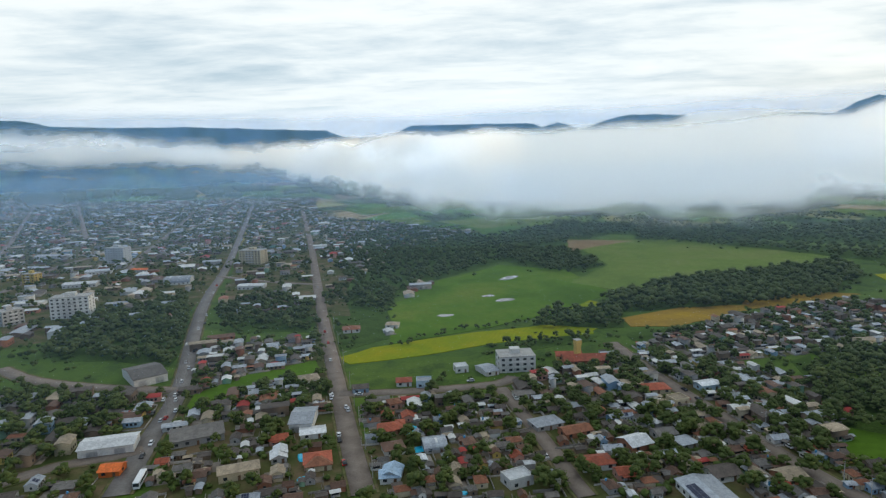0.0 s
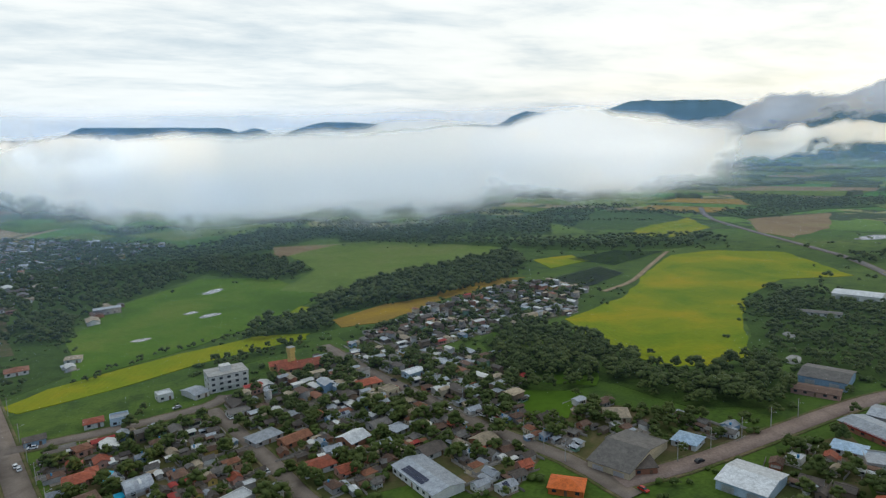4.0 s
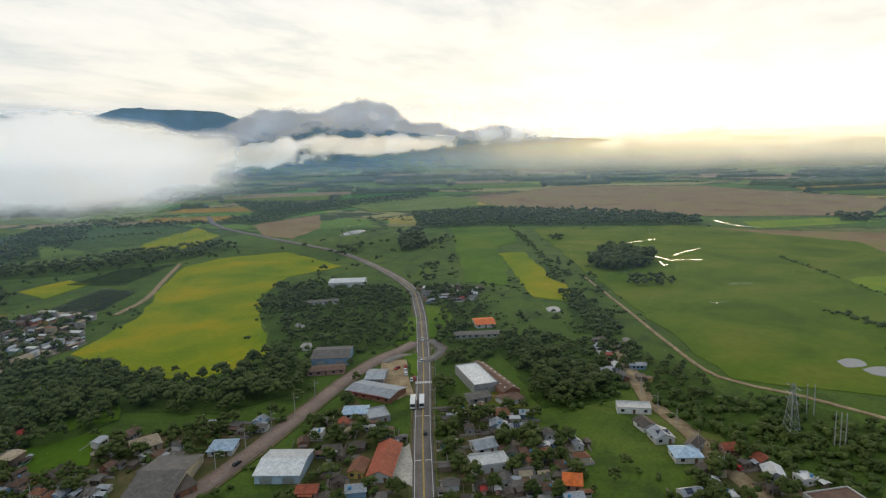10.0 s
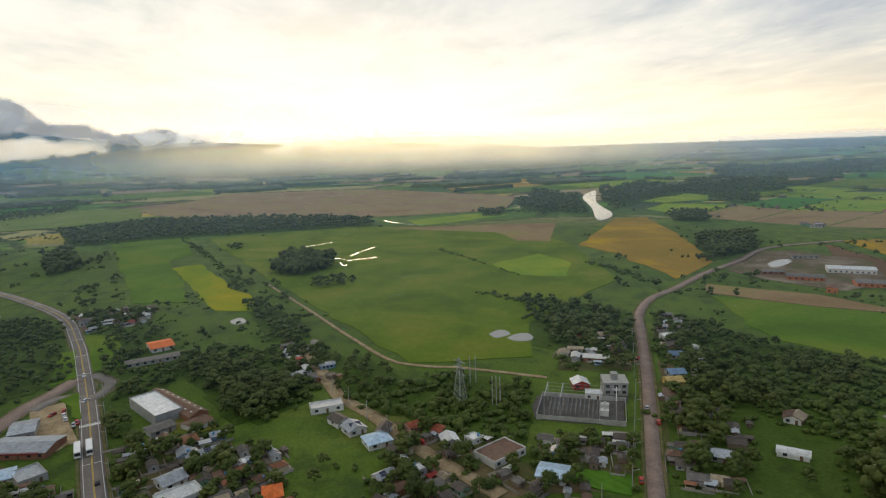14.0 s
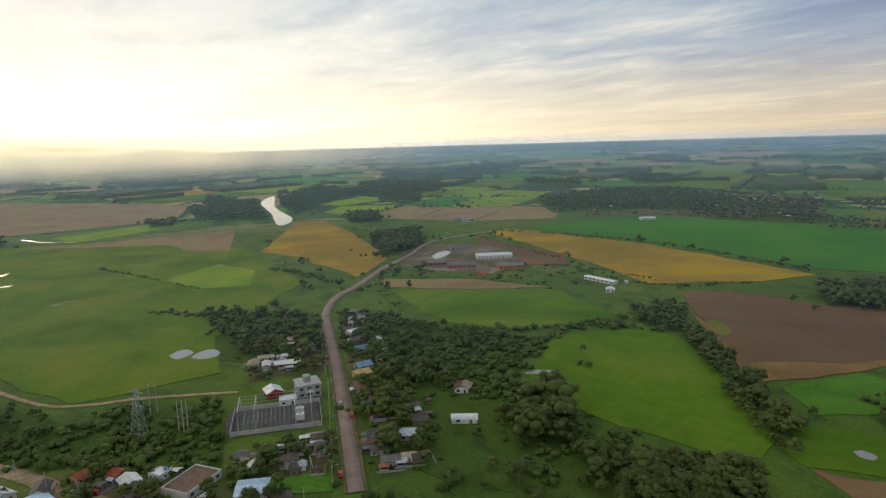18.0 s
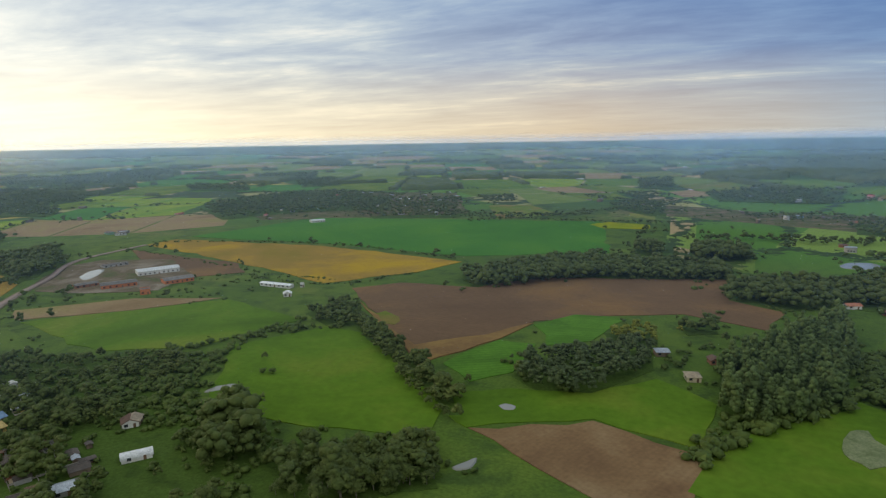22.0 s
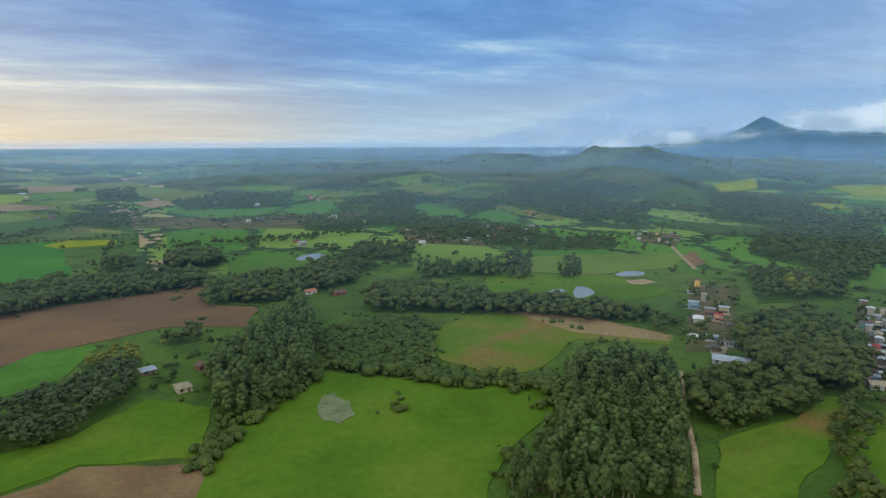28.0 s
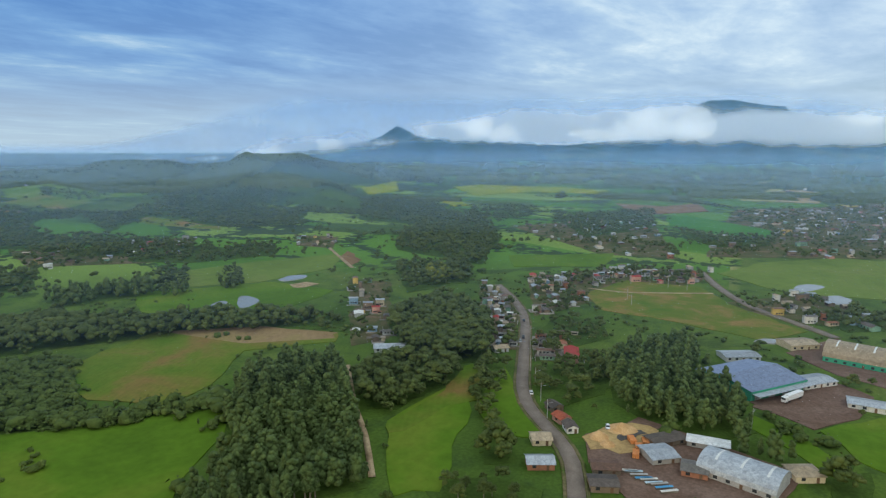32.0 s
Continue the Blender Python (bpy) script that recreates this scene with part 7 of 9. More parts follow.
def build_yards(sites):
    """Low block walls and paved or bare yard patches round the houses."""
    walls, paving = ([], [], [0]), ([], [], [0])

    def slab(lot, x, y, ang, x0, x1, y0, y1, z0, z1):
        V, Fc, n = lot
        c, sn, zz = math.cos(radians(ang)), math.sin(radians(ang)), float(hgt(x, y))
        V += [(x + a * c - b * sn, y + a * sn + b * c, zz + q) for q in (z0, z1) for a, b in ((x0, y0), (x1, y0), (x1, y1), (x0, y1))]
        Fc += [[n[0] + k for k in f] for f in ((4, 5, 6, 7), (0, 1, 5, 4), (1, 2, 6, 5), (2, 3, 7, 6), (3, 0, 4, 7))]
        n[0] += 8
    for x, y, ang, s, _ in sites:
        hx, hy = rng_h.uniform(5.0, 7.5) * s / 0.9, rng_h.uniform(4.5, 7.0) * s / 0.9
        for side in rng_h.permutation(4)[: rng_h.randint(1, 4)]:
            x0, x1, y0, y1 = ((-hx, hx, hy - 0.15, hy), (-hx, hx, -hy, -hy + 0.15), (-hx, -hx + 0.15, -hy + 0.2, hy - 0.2), (hx - 0.15, hx, -hy + 0.2, hy - 0.2))[side]
            mid = np.array([[x + ((x0 + x1) * math.cos(radians(ang)) - (y0 + y1) * math.sin(radians(ang))) / 2, y + ((x0 + x1) * math.sin(radians(ang)) + (y0 + y1) * math.cos(radians(ang))) / 2]])
            if off_roads(mid, 1.0)[0]:
                slab(walls, x, y, ang, x0, x1, y0, y1, -0.3, rng_h.uniform(0.7, 1.4))
        if rng_h.rand() < 0.6:
            u, v = rng_h.uniform(-4, 4, 2) * s
            mid = np.array([[x + u, y + v]])
            if off_roads(mid, 4.0)[0]:
                slab(paving, x + u, y + v, ang, -rng_h.uniform(2, 5), rng_h.uniform(2, 5), -rng_h.uniform(2, 5), rng_h.uniform(2, 5), -0.1, 0.1 + rng_h.uniform(0, 0.08))
    for lot, mat, name, label in ((walls, GARDEN_WALL, "garden_walls", "low block and plaster walls round the gardens"), (paving, YARD_GROUND, "yard_paving", "bare earth and worn concrete yards beside the houses")):
        tagged(new(name, mesh_from(name, np.array(lot[0]), np.array(lot[1]), mat)), label, "yards", kind="stuff")


def build_houses():
    sites = sorted(place_blocks(), key=lambda q: math.hypot(q[0], q[1]))
    near, rest = sites[:300], sites[300:]
    for x, y, ang, s, _ in near:
        k = rng_h.choice(len(HOUSE_KINDS), p=WEIGHT / WEIGHT.sum())
        ob = copy_thing(HOUSE_KINDS[k], pose(x, y, float(hgt(x, y)), 0, 0, ang) @ Matrix.Diagonal((s * 0.80, s * 0.80, 0.80, 1.0)))
        tagged(ob, group="houses of the town")
    for ob in HOUSE_KINDS:
        for o in list(ob.children_recursive) + [ob]:
            bpy.data.objects.remove(o)
    # sheds, lean-tos and outhouses in the yards
    yards = []
    for x, y, ang, s, _ in sites[:750]:
        for k in range(rng_h.randint(0, 3)):
            a, q = rng_h.uniform(0, 6.283), rng_h.uniform(4.2, 7.5) * s / 0.85
            yards.append((x + q * math.cos(a), y + q * math.sin(a), ang, rng_h.uniform(0.28, 0.5), True))
    spots = np.array([(q[0], q[1]) for q in yards])
    free = off_roads(spots, 2.5) & clear_of(spots, 1.0)
    rest = [(x, y, ang, s, False) for x, y, ang, s, _ in rest] + [q for q, ok in zip(yards, free) if ok]
    rest += FARMS
    build_yards(sites[:750])
    me, M, slots = far_block_mesh(rest)
    me.polygons.foreach_set("material_index", np.array(M, np.int32))
    tagged(new("far_houses", me), "hundreds of small houses with grey, brown and white roofs", "houses", kind="stuff")

# ---- larger buildings and loose things ----
WALLS.update({"skyblue": paint("wall_pale_blue", (0.52, 0.66, 0.76)), "orange": paint("wall_orange", (0.66, 0.17, 0.04)), "red": paint("wall_red", (0.42, 0.05, 0.04)),
              "orangebrick": paint("wall_orange_brick", (0.56, 0.19, 0.08))})
WALLS["metalgreen"] = paint("wall_green_metal", (0.06, 0.36, 0.22))
ROOFS.update({"skyblue": corrugated("roof_pale_blue", (0.44, 0.58, 0.72), 0.85), "yellowtile": corrugated("roof_yellow", (0.60, 0.44, 0.16)), "brick2": corrugated("roof_reddish", (0.42, 0.17, 0.10)),
              "bluesolar": corrugated("roof_blue_grey", (0.20, 0.25, 0.38), 0.85)})
SKYLIGHT = surface("skylight_sheet", (0.55, 0.56, 0.55), (0.65, 0.66, 0.64), 0.5, 3.0, 0.4, 0.0, local=True)
RUBBER = surface("rubber", (0.02, 0.02, 0.02), (0.035, 0.035, 0.035), 0.5, 6.0, 0.8, 0.1, local=True)
SAWDUST = surface("sawdust", (0.42, 0.25, 0.11), (0.58, 0.38, 0.19), 0.3, 3.0, 0.95, 0.5)
LUMBER = surface("fresh_lumber", (0.50, 0.17, 0.05), (0.62, 0.26, 0.09), 0.5, 4.0, 0.8, 0.3, local=True)
CARS = {k: surface("car_" + k, tuple(c * 0.9 for c in v), v, 0.5, 3.0, 0.25, 0.0, local=True) for k, v in
        {"white": (0.75, 0.75, 0.75), "silver": (0.45, 0.46, 0.48), "dark": (0.03, 0.03, 0.035), "red": (0.45, 0.03, 0.02)}.items()}


def building(name, x, y, ang, w, d, h, kind, wall, roof, label, extra="", category="building"):
    w = w * (0.86 if category == "house" else 1.0)
    h, d = max(2.6, h * 0.66), d * (0.85 if category == "house" else 1.0)
    root = empty(name, pose(x, y, float(hgt(x, y)), 0, 0, ang))
    tagged(root, label, category)
    KEEP_CLEAR.append((x, y, math.hypot(w, d) * 0.47))
    rise = {"gable": d * 0.18, "low": d * 0.08, "hip": d * 0.19, "flat": 0.2, "arch": d * 0.2}[kind]
    along = w >= d or kind != "gable"
    if kind in ("gable", "low"):
        if not along:
            bw, br = walls_gabled(d, w, h, w * 0.22), gable(bmesh.new(), d, w, h, w * 0.22)
            for bm in (bw, br):
                bmesh.ops.rotate(bm, cent=(0, 0, 0), matrix=Matrix.Rotation(radians(90), 3, "Z"), verts=bm.verts)
        else:
            bw, br = walls_gabled(w, d, h, rise), gable(bmesh.new(), w, d, h, rise)
        part("wall", bw, WALLS[wall], root)
        part("roof", br, ROOFS[roof], root)
    elif kind == "hip":
        part("wall", boxes((-w / 2, w / 2, -d / 2, d / 2, -0.3, h)), WALLS[wall], root)
        if w >= d:
            br = hip(bmesh.new(), w, d, h, rise)
        else:
            br = hip(bmesh.new(), d, w, h, rise)
            bmesh.ops.rotate(br, cent=(0, 0, 0), matrix=Matrix.Rotation(radians(90), 3, "Z"), verts=br.verts)
        part("roof", br, ROOFS[roof], root)
    elif kind == "arch":
        bm = bmesh.new()
        n = 10
        prof = [(d / 2 * math.cos(math.pi * k / n), h * 0.62 + (h * 0.38 + rise) * math.sin(math.pi * k / n)) for k in range(n + 1)]
        for s in (-1, 1):
            vs = [bm.verts.new((s * w / 2, yy, zz - 0.05)) for yy, zz in prof] + [bm.verts.new((s * w / 2, -d / 2, -0.3)), bm.verts.new((s * w / 2, d / 2, -0.3))]
            bm.faces.new(vs if s > 0 else vs[::-1])
        for yy in (-d / 2, d / 2):
            q = [bm.verts.new((xx, yy, zz)) for xx, zz in ((-w / 2, -0.3), (w / 2, -0.3), (w / 2, h * 0.62), (-w / 2, h * 0.62))]
            bm.faces.new(q)
        part("wall", bm, WALLS[wall], root)
        bm = bmesh.new()
        rows_ = []
        for s in (-w / 2 - 0.4, w / 2 + 0.4):
            for dz in (0.0, 0.2):
                rows_.append([bm.verts.new((s, yy * 1.02, zz + dz)) for yy, zz in prof])
        for k in range(n):
            bm.faces.new((rows_[0][k], rows_[2][k], rows_[2][k + 1], rows_[0][k + 1]))
            bm.faces.new((rows_[1][k], rows_[1][k + 1], rows_[3][k + 1], rows_[3][k]))
            bm.faces.new((rows_[0][k], rows_[0][k + 1], rows_[1][k + 1], rows_[1][k]))
            bm.faces.new((rows_[2][k], rows_[3][k], rows_[3][k + 1], rows_[2][k + 1]))
        part("roof", bm, ROOFS[roof], root)
        for k in range(int(w // 9)):
            xx = -w / 2 + 5 + 9 * k
            bm = bmesh.new()
            vs = [[bm.verts.new((xx + e, yy * 1.025, zz + 0.24)) for yy, zz in prof[3:8]] for e in (0, 0.9)]
            for j in range(4):
                bm.faces.new((vs[0][j], vs[0][j + 1], vs[1][j + 1], vs[1][j]))
            part("skylight", bm, SKYLIGHT, root, "translucent roof strip")
    else:
        part("wall", boxes((-w / 2, w / 2, -d / 2, d / 2, -0.3, h - 0.05), (-w / 2, w / 2, -d / 2, -d / 2 + 0.25, h - 0.05, h + 0.6), (-w / 2, w / 2, d / 2 - 0.25, d / 2, h - 0.05, h + 0.6),
                           (-w / 2, -w / 2 + 0.25, -d / 2 + 0.25, d / 2 - 0.25, h - 0.05, h + 0.6), (w / 2 - 0.25, w / 2, -d / 2 + 0.25, d / 2 - 0.25, h - 0.05, h + 0.6)), WALLS[wall], root)
        part("roof", boxes((-w / 2 + 0.25, w / 2 - 0.25, -d / 2 + 0.25, d / 2 - 0.25, h - 0.05, h + 0.15)), ROOFS[roof], root)
    if "doors" in extra:
        n = max(2, int(w // 9))
        for k in range(n):
            xx = -w / 2 + w * (k + 0.5) / n
            for s in (-1, 1):
                part("roller_door", boxes((xx - 2.2, xx + 2.2, s * d / 2 - 0.06, s * d / 2 + 0.06, -0.1, min(4.2, h * 0.7))), STEEL, root, "grey roller door")
    else:
        n = max(2, int(w // 4))
        for k in range(n):
            xx = -w / 2 + w * (k + 0.5) / n
            for s in (-1, 1):
                if k == n // 2:
                    part("door", boxes((xx - 0.55, xx + 0.55, s * d / 2 - 0.06, s * d / 2 + 0.06, -0.1, 2.1)), DOOR, root)
                else:
                    part("window", boxes((xx - 0.75, xx + 0.75, s * d / 2 - 0.05, s * d / 2 + 0.05, 1.0, 2.2)), GLASS, root)
    if category == "house":
        for s in (-1, 1):
            part("window", boxes((s * w / 2 - 0.05, s * w / 2 + 0.05, -0.75, 0.75, 1.0, 2.2)), GLASS, root)
    if "band" in extra:
        part("eaves_band", boxes((-w / 2 - 0.55, w / 2 + 0.55, -d / 2 - 0.6, -d / 2 - 0.5, h * 0.55, h - 0.1)), WALLS["metalgreen"], root, "darker green metal band")
        part("canopy", boxes((-w / 2, w / 2, -d / 2 - 5.0, -d / 2 - 0.62, 4.0, 4.2)), ROOFS["zinc"], root, "grey metal canopy")
    if "sign" in extra:
        part("sign", boxes((-w * 0.4, w * 0.4, -d / 2 - 0.25, -d / 2 - 0.05, h - 0.9, h + 0.2)), WALLS["red"], root, "plain red shop fascia")
    if "skylights" in extra:
        for k in range(8):
            u = -d / 2 + d * (k + 0.5) / 8
            for s in (-0.5, 0.5):
                zz = h + w * 0.22 * (1 - abs(s)) + 0.24
                part("skylight", boxes((s * w / 2 - 0.6, s * w / 2 + 0.6, u - 0.5, u + 0.5, zz - 0.1, zz)), SKYLIGHT, root)
    if "solar" in extra:
        k, n = rise / (d / 2), max(3, int(w * 0.55 / 1.3)) if "solar_rows" in extra else 4
        for j in range(n):
            for i in range(2):
                y0 = -d / 2 + 0.6 + i * 1.9
                x0 = -w * 0.3 + j * 1.3
                bm = bmesh.new()
                q = [bm.verts.new((x0 + a, y0 + b * 1.7, h + (d / 2 + y0 + b * 1.7) * k + 0.24 + c)) for c in (0, 0.05) for a, b in ((0, 0), (1.2, 0), (1.2, 1), (0, 1))]
                for f in ((3, 2, 1, 0), (4, 5, 6, 7), (0, 1, 5, 4), (1, 2, 6, 5), (2, 3, 7, 6), (3, 0, 4, 7)):
                    bm.faces.new([q[z] for z in f])
                part("solar_panel", bm, SOLAR, root)
    return root


def apartment(x, y, ang, w, d, floors, wall, label):
    root = tagged(empty("apartment_block", pose(x, y, float(hgt(x, y)), 0, 0, ang)), label, "building")
    KEEP_CLEAR.append((x, y, math.hypot(w, d) * 0.5))
    h = floors * 3.0
    part("wall", boxes((-w / 2, w / 2, -d / 2, d / 2, -0.3, h)), WALLS[wall], root)
    part("roof", boxes((-w / 2 - 0.2, w / 2 + 0.2, -d / 2 - 0.2, d / 2 + 0.2, h, h + 0.5)), CONCRETE, root)
    part("lift_tower", boxes((-w * 0.15, w * 0.12, -d * 0.15, d * 0.2, h + 0.5, h + 3.4)), WALLS[wall], root)
    n = max(3, int(w // 4))
    for f in range(floors):
        z = f * 3.0 + 1.0
        for k in range(n):
            xx = -w / 2 + w * (k + 0.5) / n
            part("window", boxes((xx - 0.9, xx + 0.9, -d / 2 - 0.05, -d / 2 + 0.05, z, z + 1.3)), GLASS, root)
        for s in (-1, 1):
            for yy in (-d * 0.25, d * 0.25):
                part("window", boxes((s * w / 2 - 0.05, s * w / 2 + 0.05, yy - 0.8, yy + 0.8, z, z + 1.3)), GLASS, root)
        if f:
            part("balcony", boxes((-w * 0.18, w * 0.18, -d / 2 - 1.3, -d / 2 - 0.05, z - 1.0, z - 0.85), (-w * 0.18, w * 0.18, -d / 2 - 1.3, -d / 2 - 1.2, z - 0.85, z + 0.05)), WALLS["white"], root)
    return root


def water_tower(x, y):
    root = tagged(empty("water_tower", pose(x, y, 0, 0, 0, 20)), "narrow square yellow water tower", "tower")
    part("shaft", boxes((-1.6, 1.6, -1.6, 1.6, -0.2, 10.5), bevel=0.05), WALLS["yellow"], root)
    part("tank", boxes((-1.9, 1.9, -1.9, 1.9, 10.5, 13.5), bevel=0.08), WALLS["yellow"], root)
    part("lid", boxes((-2.05, 2.05, -2.05, 2.05, 13.5, 13.75)), CONCRETE, root)


def substation(x, y, ang, seed):
    root = tagged(empty("substation", pose(x, y, 0, 0, 0, ang)), "walled electrical substation with gantries and transformers", "substation")
    L_, D_ = 38.0, 26.0
    KEEP_CLEAR.append((x + 19 * math.cos(radians(ang)) - 13 * math.sin(radians(ang)), y + 19 * math.sin(radians(ang)) + 13 * math.cos(radians(ang)), 24))
    for dims in ((0, L_, 0, 0.2, -0.2, 2.3), (0, L_, D_, D_ + 0.2, -0.2, 2.3), (-0.2, 0, 0, D_ + 0.2, -0.2, 2.3), (L_, L_ + 0.2, 0, D_ + 0.2, -0.2, 2.3)):
        part("perimeter_wall", boxes(dims), CONCRETE, root, "pale concrete perimeter wall")
    rng = np.random.RandomState(seed)
    for gx in (3.0, 10.0, 27.0, 34.0):
        for gy in (4.0, 21.0):
            bm = bmesh.new()
            cyl(bm, 0.22, 0.13, (gx, gy, 0), (gx, gy, 9.5), 6)
            part("gantry_post", bm, CONCRETE, root)
        part("gantry_beam", boxes((gx - 0.15, gx + 0.15, 3.8, 21.2, 9.0, 9.3)), STEEL, root)
    for k in range(36):
        px, py = 5 + (k % 12) * 1.9, 6 + (k // 12) * 5.2
        bm = bmesh.new()
        cyl(bm, 0.16, 0.16, (px, py, 0.3), (px, py, 2.2), 5)
        cyl(bm, 0.24, 0.2, (px, py, 2.2), (px, py, 3.9), 6)
        part("insulator", bm, STEEL if k % 3 else CONCRETE, root)
    for px, py in ((29, 9), (29, 16)):
        part("transformer", boxes((px - 1.8, px + 1.8, py - 1.2, py + 1.2, 0.3, 3.0), (px - 2.3, px - 1.9, py - 1.4, py + 1.4, 0.6, 2.6), (px - 0.5, px + 0.5, py - 0.3, py + 0.3, 3.0, 3.8), bevel=0.04), WALLS["white"], root, "white oil transformer")
    for k in range(5):
        bm = bmesh.new()
        cyl(bm, 0.05, 0.05, (3.0, 5 + 4 * k, 9.1), (34.0, 5 + 4 * k, 9.1), 4)
        part("busbar", bm, STEEL, root)


def heap_mesh(r, h, seed):
    rng = np.random.RandomState(seed)
    bm = bmesh.new()
    top = bm.verts.new((0, 0, h))
    rings = []
    for k in range(1, 6):
        u = k / 5
        rings.append([bm.verts.new((r * u * math.cos(a) * (1 + 0.1 * rng.randn()), r * u * math.sin(a) * (1 + 0.1 * rng.randn()), h * (1 - u) ** 1.2 - (0.15 if k == 5 else 0))) for a in np.linspace(0, 6.2832, 14, endpoint=False)])
    for j in range(14):
        bm.faces.new((top, rings[0][j], rings[0][(j + 1) % 14]))
        for a, b in zip(rings, rings[1:]):
            bm.faces.new((a[j], b[j], b[(j + 1) % 14], a[(j + 1) % 14]))
    return bm


def sawdust_heap(x, y, r, h):
    bm = heap_mesh(r, h, int(abs(x)))
    me = bpy.data.meshes.new("sawdust_heap")
    bm.to_mesh(me)
    bm.free()
    me.materials.append(SAWDUST)
    ob = tagged(new("sawdust_heap", me), "conical heap of tan sawdust in the yard", "heap", group="sawdust heaps")
    ob.matrix_basis = pose(x, y, 0.32)


def lumber_stack(x, y, ang):
    root = tagged(empty("lumber_stack", pose(x, y, 0.32, 0, 0, ang)), "stack of fresh orange sawn lumber", "lumber", group="lumber stacks in the yard")
    for j in range(3):
        for k in range(4):
            part("board_bundle", boxes((-2.6, 2.6, -1.3 + k * 0.66, -0.72 + k * 0.66, j * 0.62, j * 0.62 + 0.54)), LUMBER, root)


def plank_pile(x, y, ang, k):
    col = [WALLS["white"], WALLS["skyblue"], WALLS["grey"], TANK][k % 4]
    root = tagged(empty("covered_pile", pose(x, y, 0.32, 0, 0, ang)), "narrow plank pile under a pale sheet", "pile", group="covered piles in the yard")
    part("planks", boxes((-3.2, 3.2, -0.55, 0.55, 0, 0.8)), BARK, root)
    part("cover", boxes((-3.3, 3.3, -0.65, 0.65, 0.8, 0.95), bevel=0.04), col, root)


def wheel(parent, x, y, r=0.33, w=0.22):
    bm = bmesh.new()
    cyl(bm, r, r, (x, y - w / 2, r), (x, y + w / 2, r), 10)
    return part("wheel", bm, RUBBER, parent)


def road_heading(x, y, ang):
    """The direction of the nearest road, or ang where none is near."""
    best, out = 14.0, ang
    for line, w in ROADS:
        dd = np.hypot(line[:, 0] - x, line[:, 1] - y)
        k = int(dd.argmin())
        if dd[k] < best:
            a, b = line[max(k - 1, 0)], line[min(k + 1, len(line) - 1)]
            best, out = dd[k], math.degrees(math.atan2(b[1] - a[1], b[0] - a[0])) + (180 if int(x + y) % 2 else 0)
    return out


CAR_PICK = ["white", "silver", "white", "dark", "white", "red", "silver", "dark"]


def car(x, y, ang):
    k, ang = CAR_PICK[int(abs(x * 7 + y * 3)) % 8], road_heading(x, y, ang)
    root = tagged(empty("car", pose(x, y, float(hgt(x, y)) + 0.42, 0, 0, ang)), f"{k} small car standing on the street", "car", group="cars on the streets")
    bm = bmesh.new()
    prof = [(-2.1, 0.3), (2.1, 0.3), (2.12, 0.75), (1.2, 0.92), (-2.0, 0.98), (-2.14, 0.7)]
    a, b = [bm.verts.new((px, -0.85, pz)) for px, pz in prof], [bm.verts.new((px, 0.85, pz)) for px, pz in prof]
    bm.faces.new(a)
    bm.faces.new(b[::-1])
    for j in range(6):
        bm.faces.new((a[j], b[j], b[(j + 1) % 6], a[(j + 1) % 6]))
    part("body", bm, CARS[k], root)
    bm = bmesh.new()
    lo = [(-1.9, 0.97), (1.15, 0.93)]
    hi = [(-1.5, 1.42), (0.45, 1.45)]
    vs = [bm.verts.new((px, s * wy, pz)) for (pts, wy) in ((lo, 0.78), (hi, 0.62)) for px, pz in pts for s in (-1, 1)]
    for f in ((0, 2, 6, 4), (1, 5, 7, 3), (0, 4, 5, 1), (2, 3, 7, 6)):
        bm.faces.new([vs[j] for j in f])
    part("glazing", bm, GLASS, root)
    part("roof", boxes((-1.48, 0.43, -0.6, 0.6, 1.42, 1.49), bevel=0.02), CARS[k], root)
    for wx in (-1.3, 1.3):
        for wy in (-0.8, 0.8):
            wheel(root, wx, wy)


def bus(x, y, ang):
    ang = road_heading(x, y, ang)
    root = tagged(empty("bus", pose(x, y, float(hgt(x, y)) + 0.42, 0, 0, ang)), "long white bus standing on the road", "bus", group="buses on the roads")
    part("body", boxes((-5.8, 5.8, -1.25, 1.25, 0.4, 3.1), bevel=0.12), CARS["white"], root)
    for s in (-1, 1):
        part("window_strip", boxes((-5.2, 5.0, s * 1.25 - 0.03, s * 1.25 + 0.03, 1.6, 2.5)), GLASS, root)
    part("windscreen", boxes((5.78, 5.84, -1.1, 1.1, 1.4, 2.7)), GLASS, root)
    for wx in (-3.6, 3.8):
        for wy in (-1.1, 1.1):
            wheel(root, wx, wy, 0.5, 0.3)


def truck(x, y, ang):
    root = tagged(empty("truck", pose(x, y, 0.4, 0, 0, ang)), "white articulated truck parked in the yard", "truck")
    part("trailer", boxes((-9, 3.2, -1.25, 1.25, 1.1, 3.7), bevel=0.05), CARS["white"], root)
    part("cab", boxes((3.6, 5.9, -1.2, 1.2, 0.6, 3.3), bevel=0.15), CARS["white"], root)
    part("windscreen", boxes((5.88, 5.94, -1.05, 1.05, 1.9, 2.9)), GLASS, root)
    for wx in (-7.6, -6.4, 2.2, 4.8):
        for wy in (-1.05, 1.05):
            wheel(root, wx, wy, 0.5, 0.3)


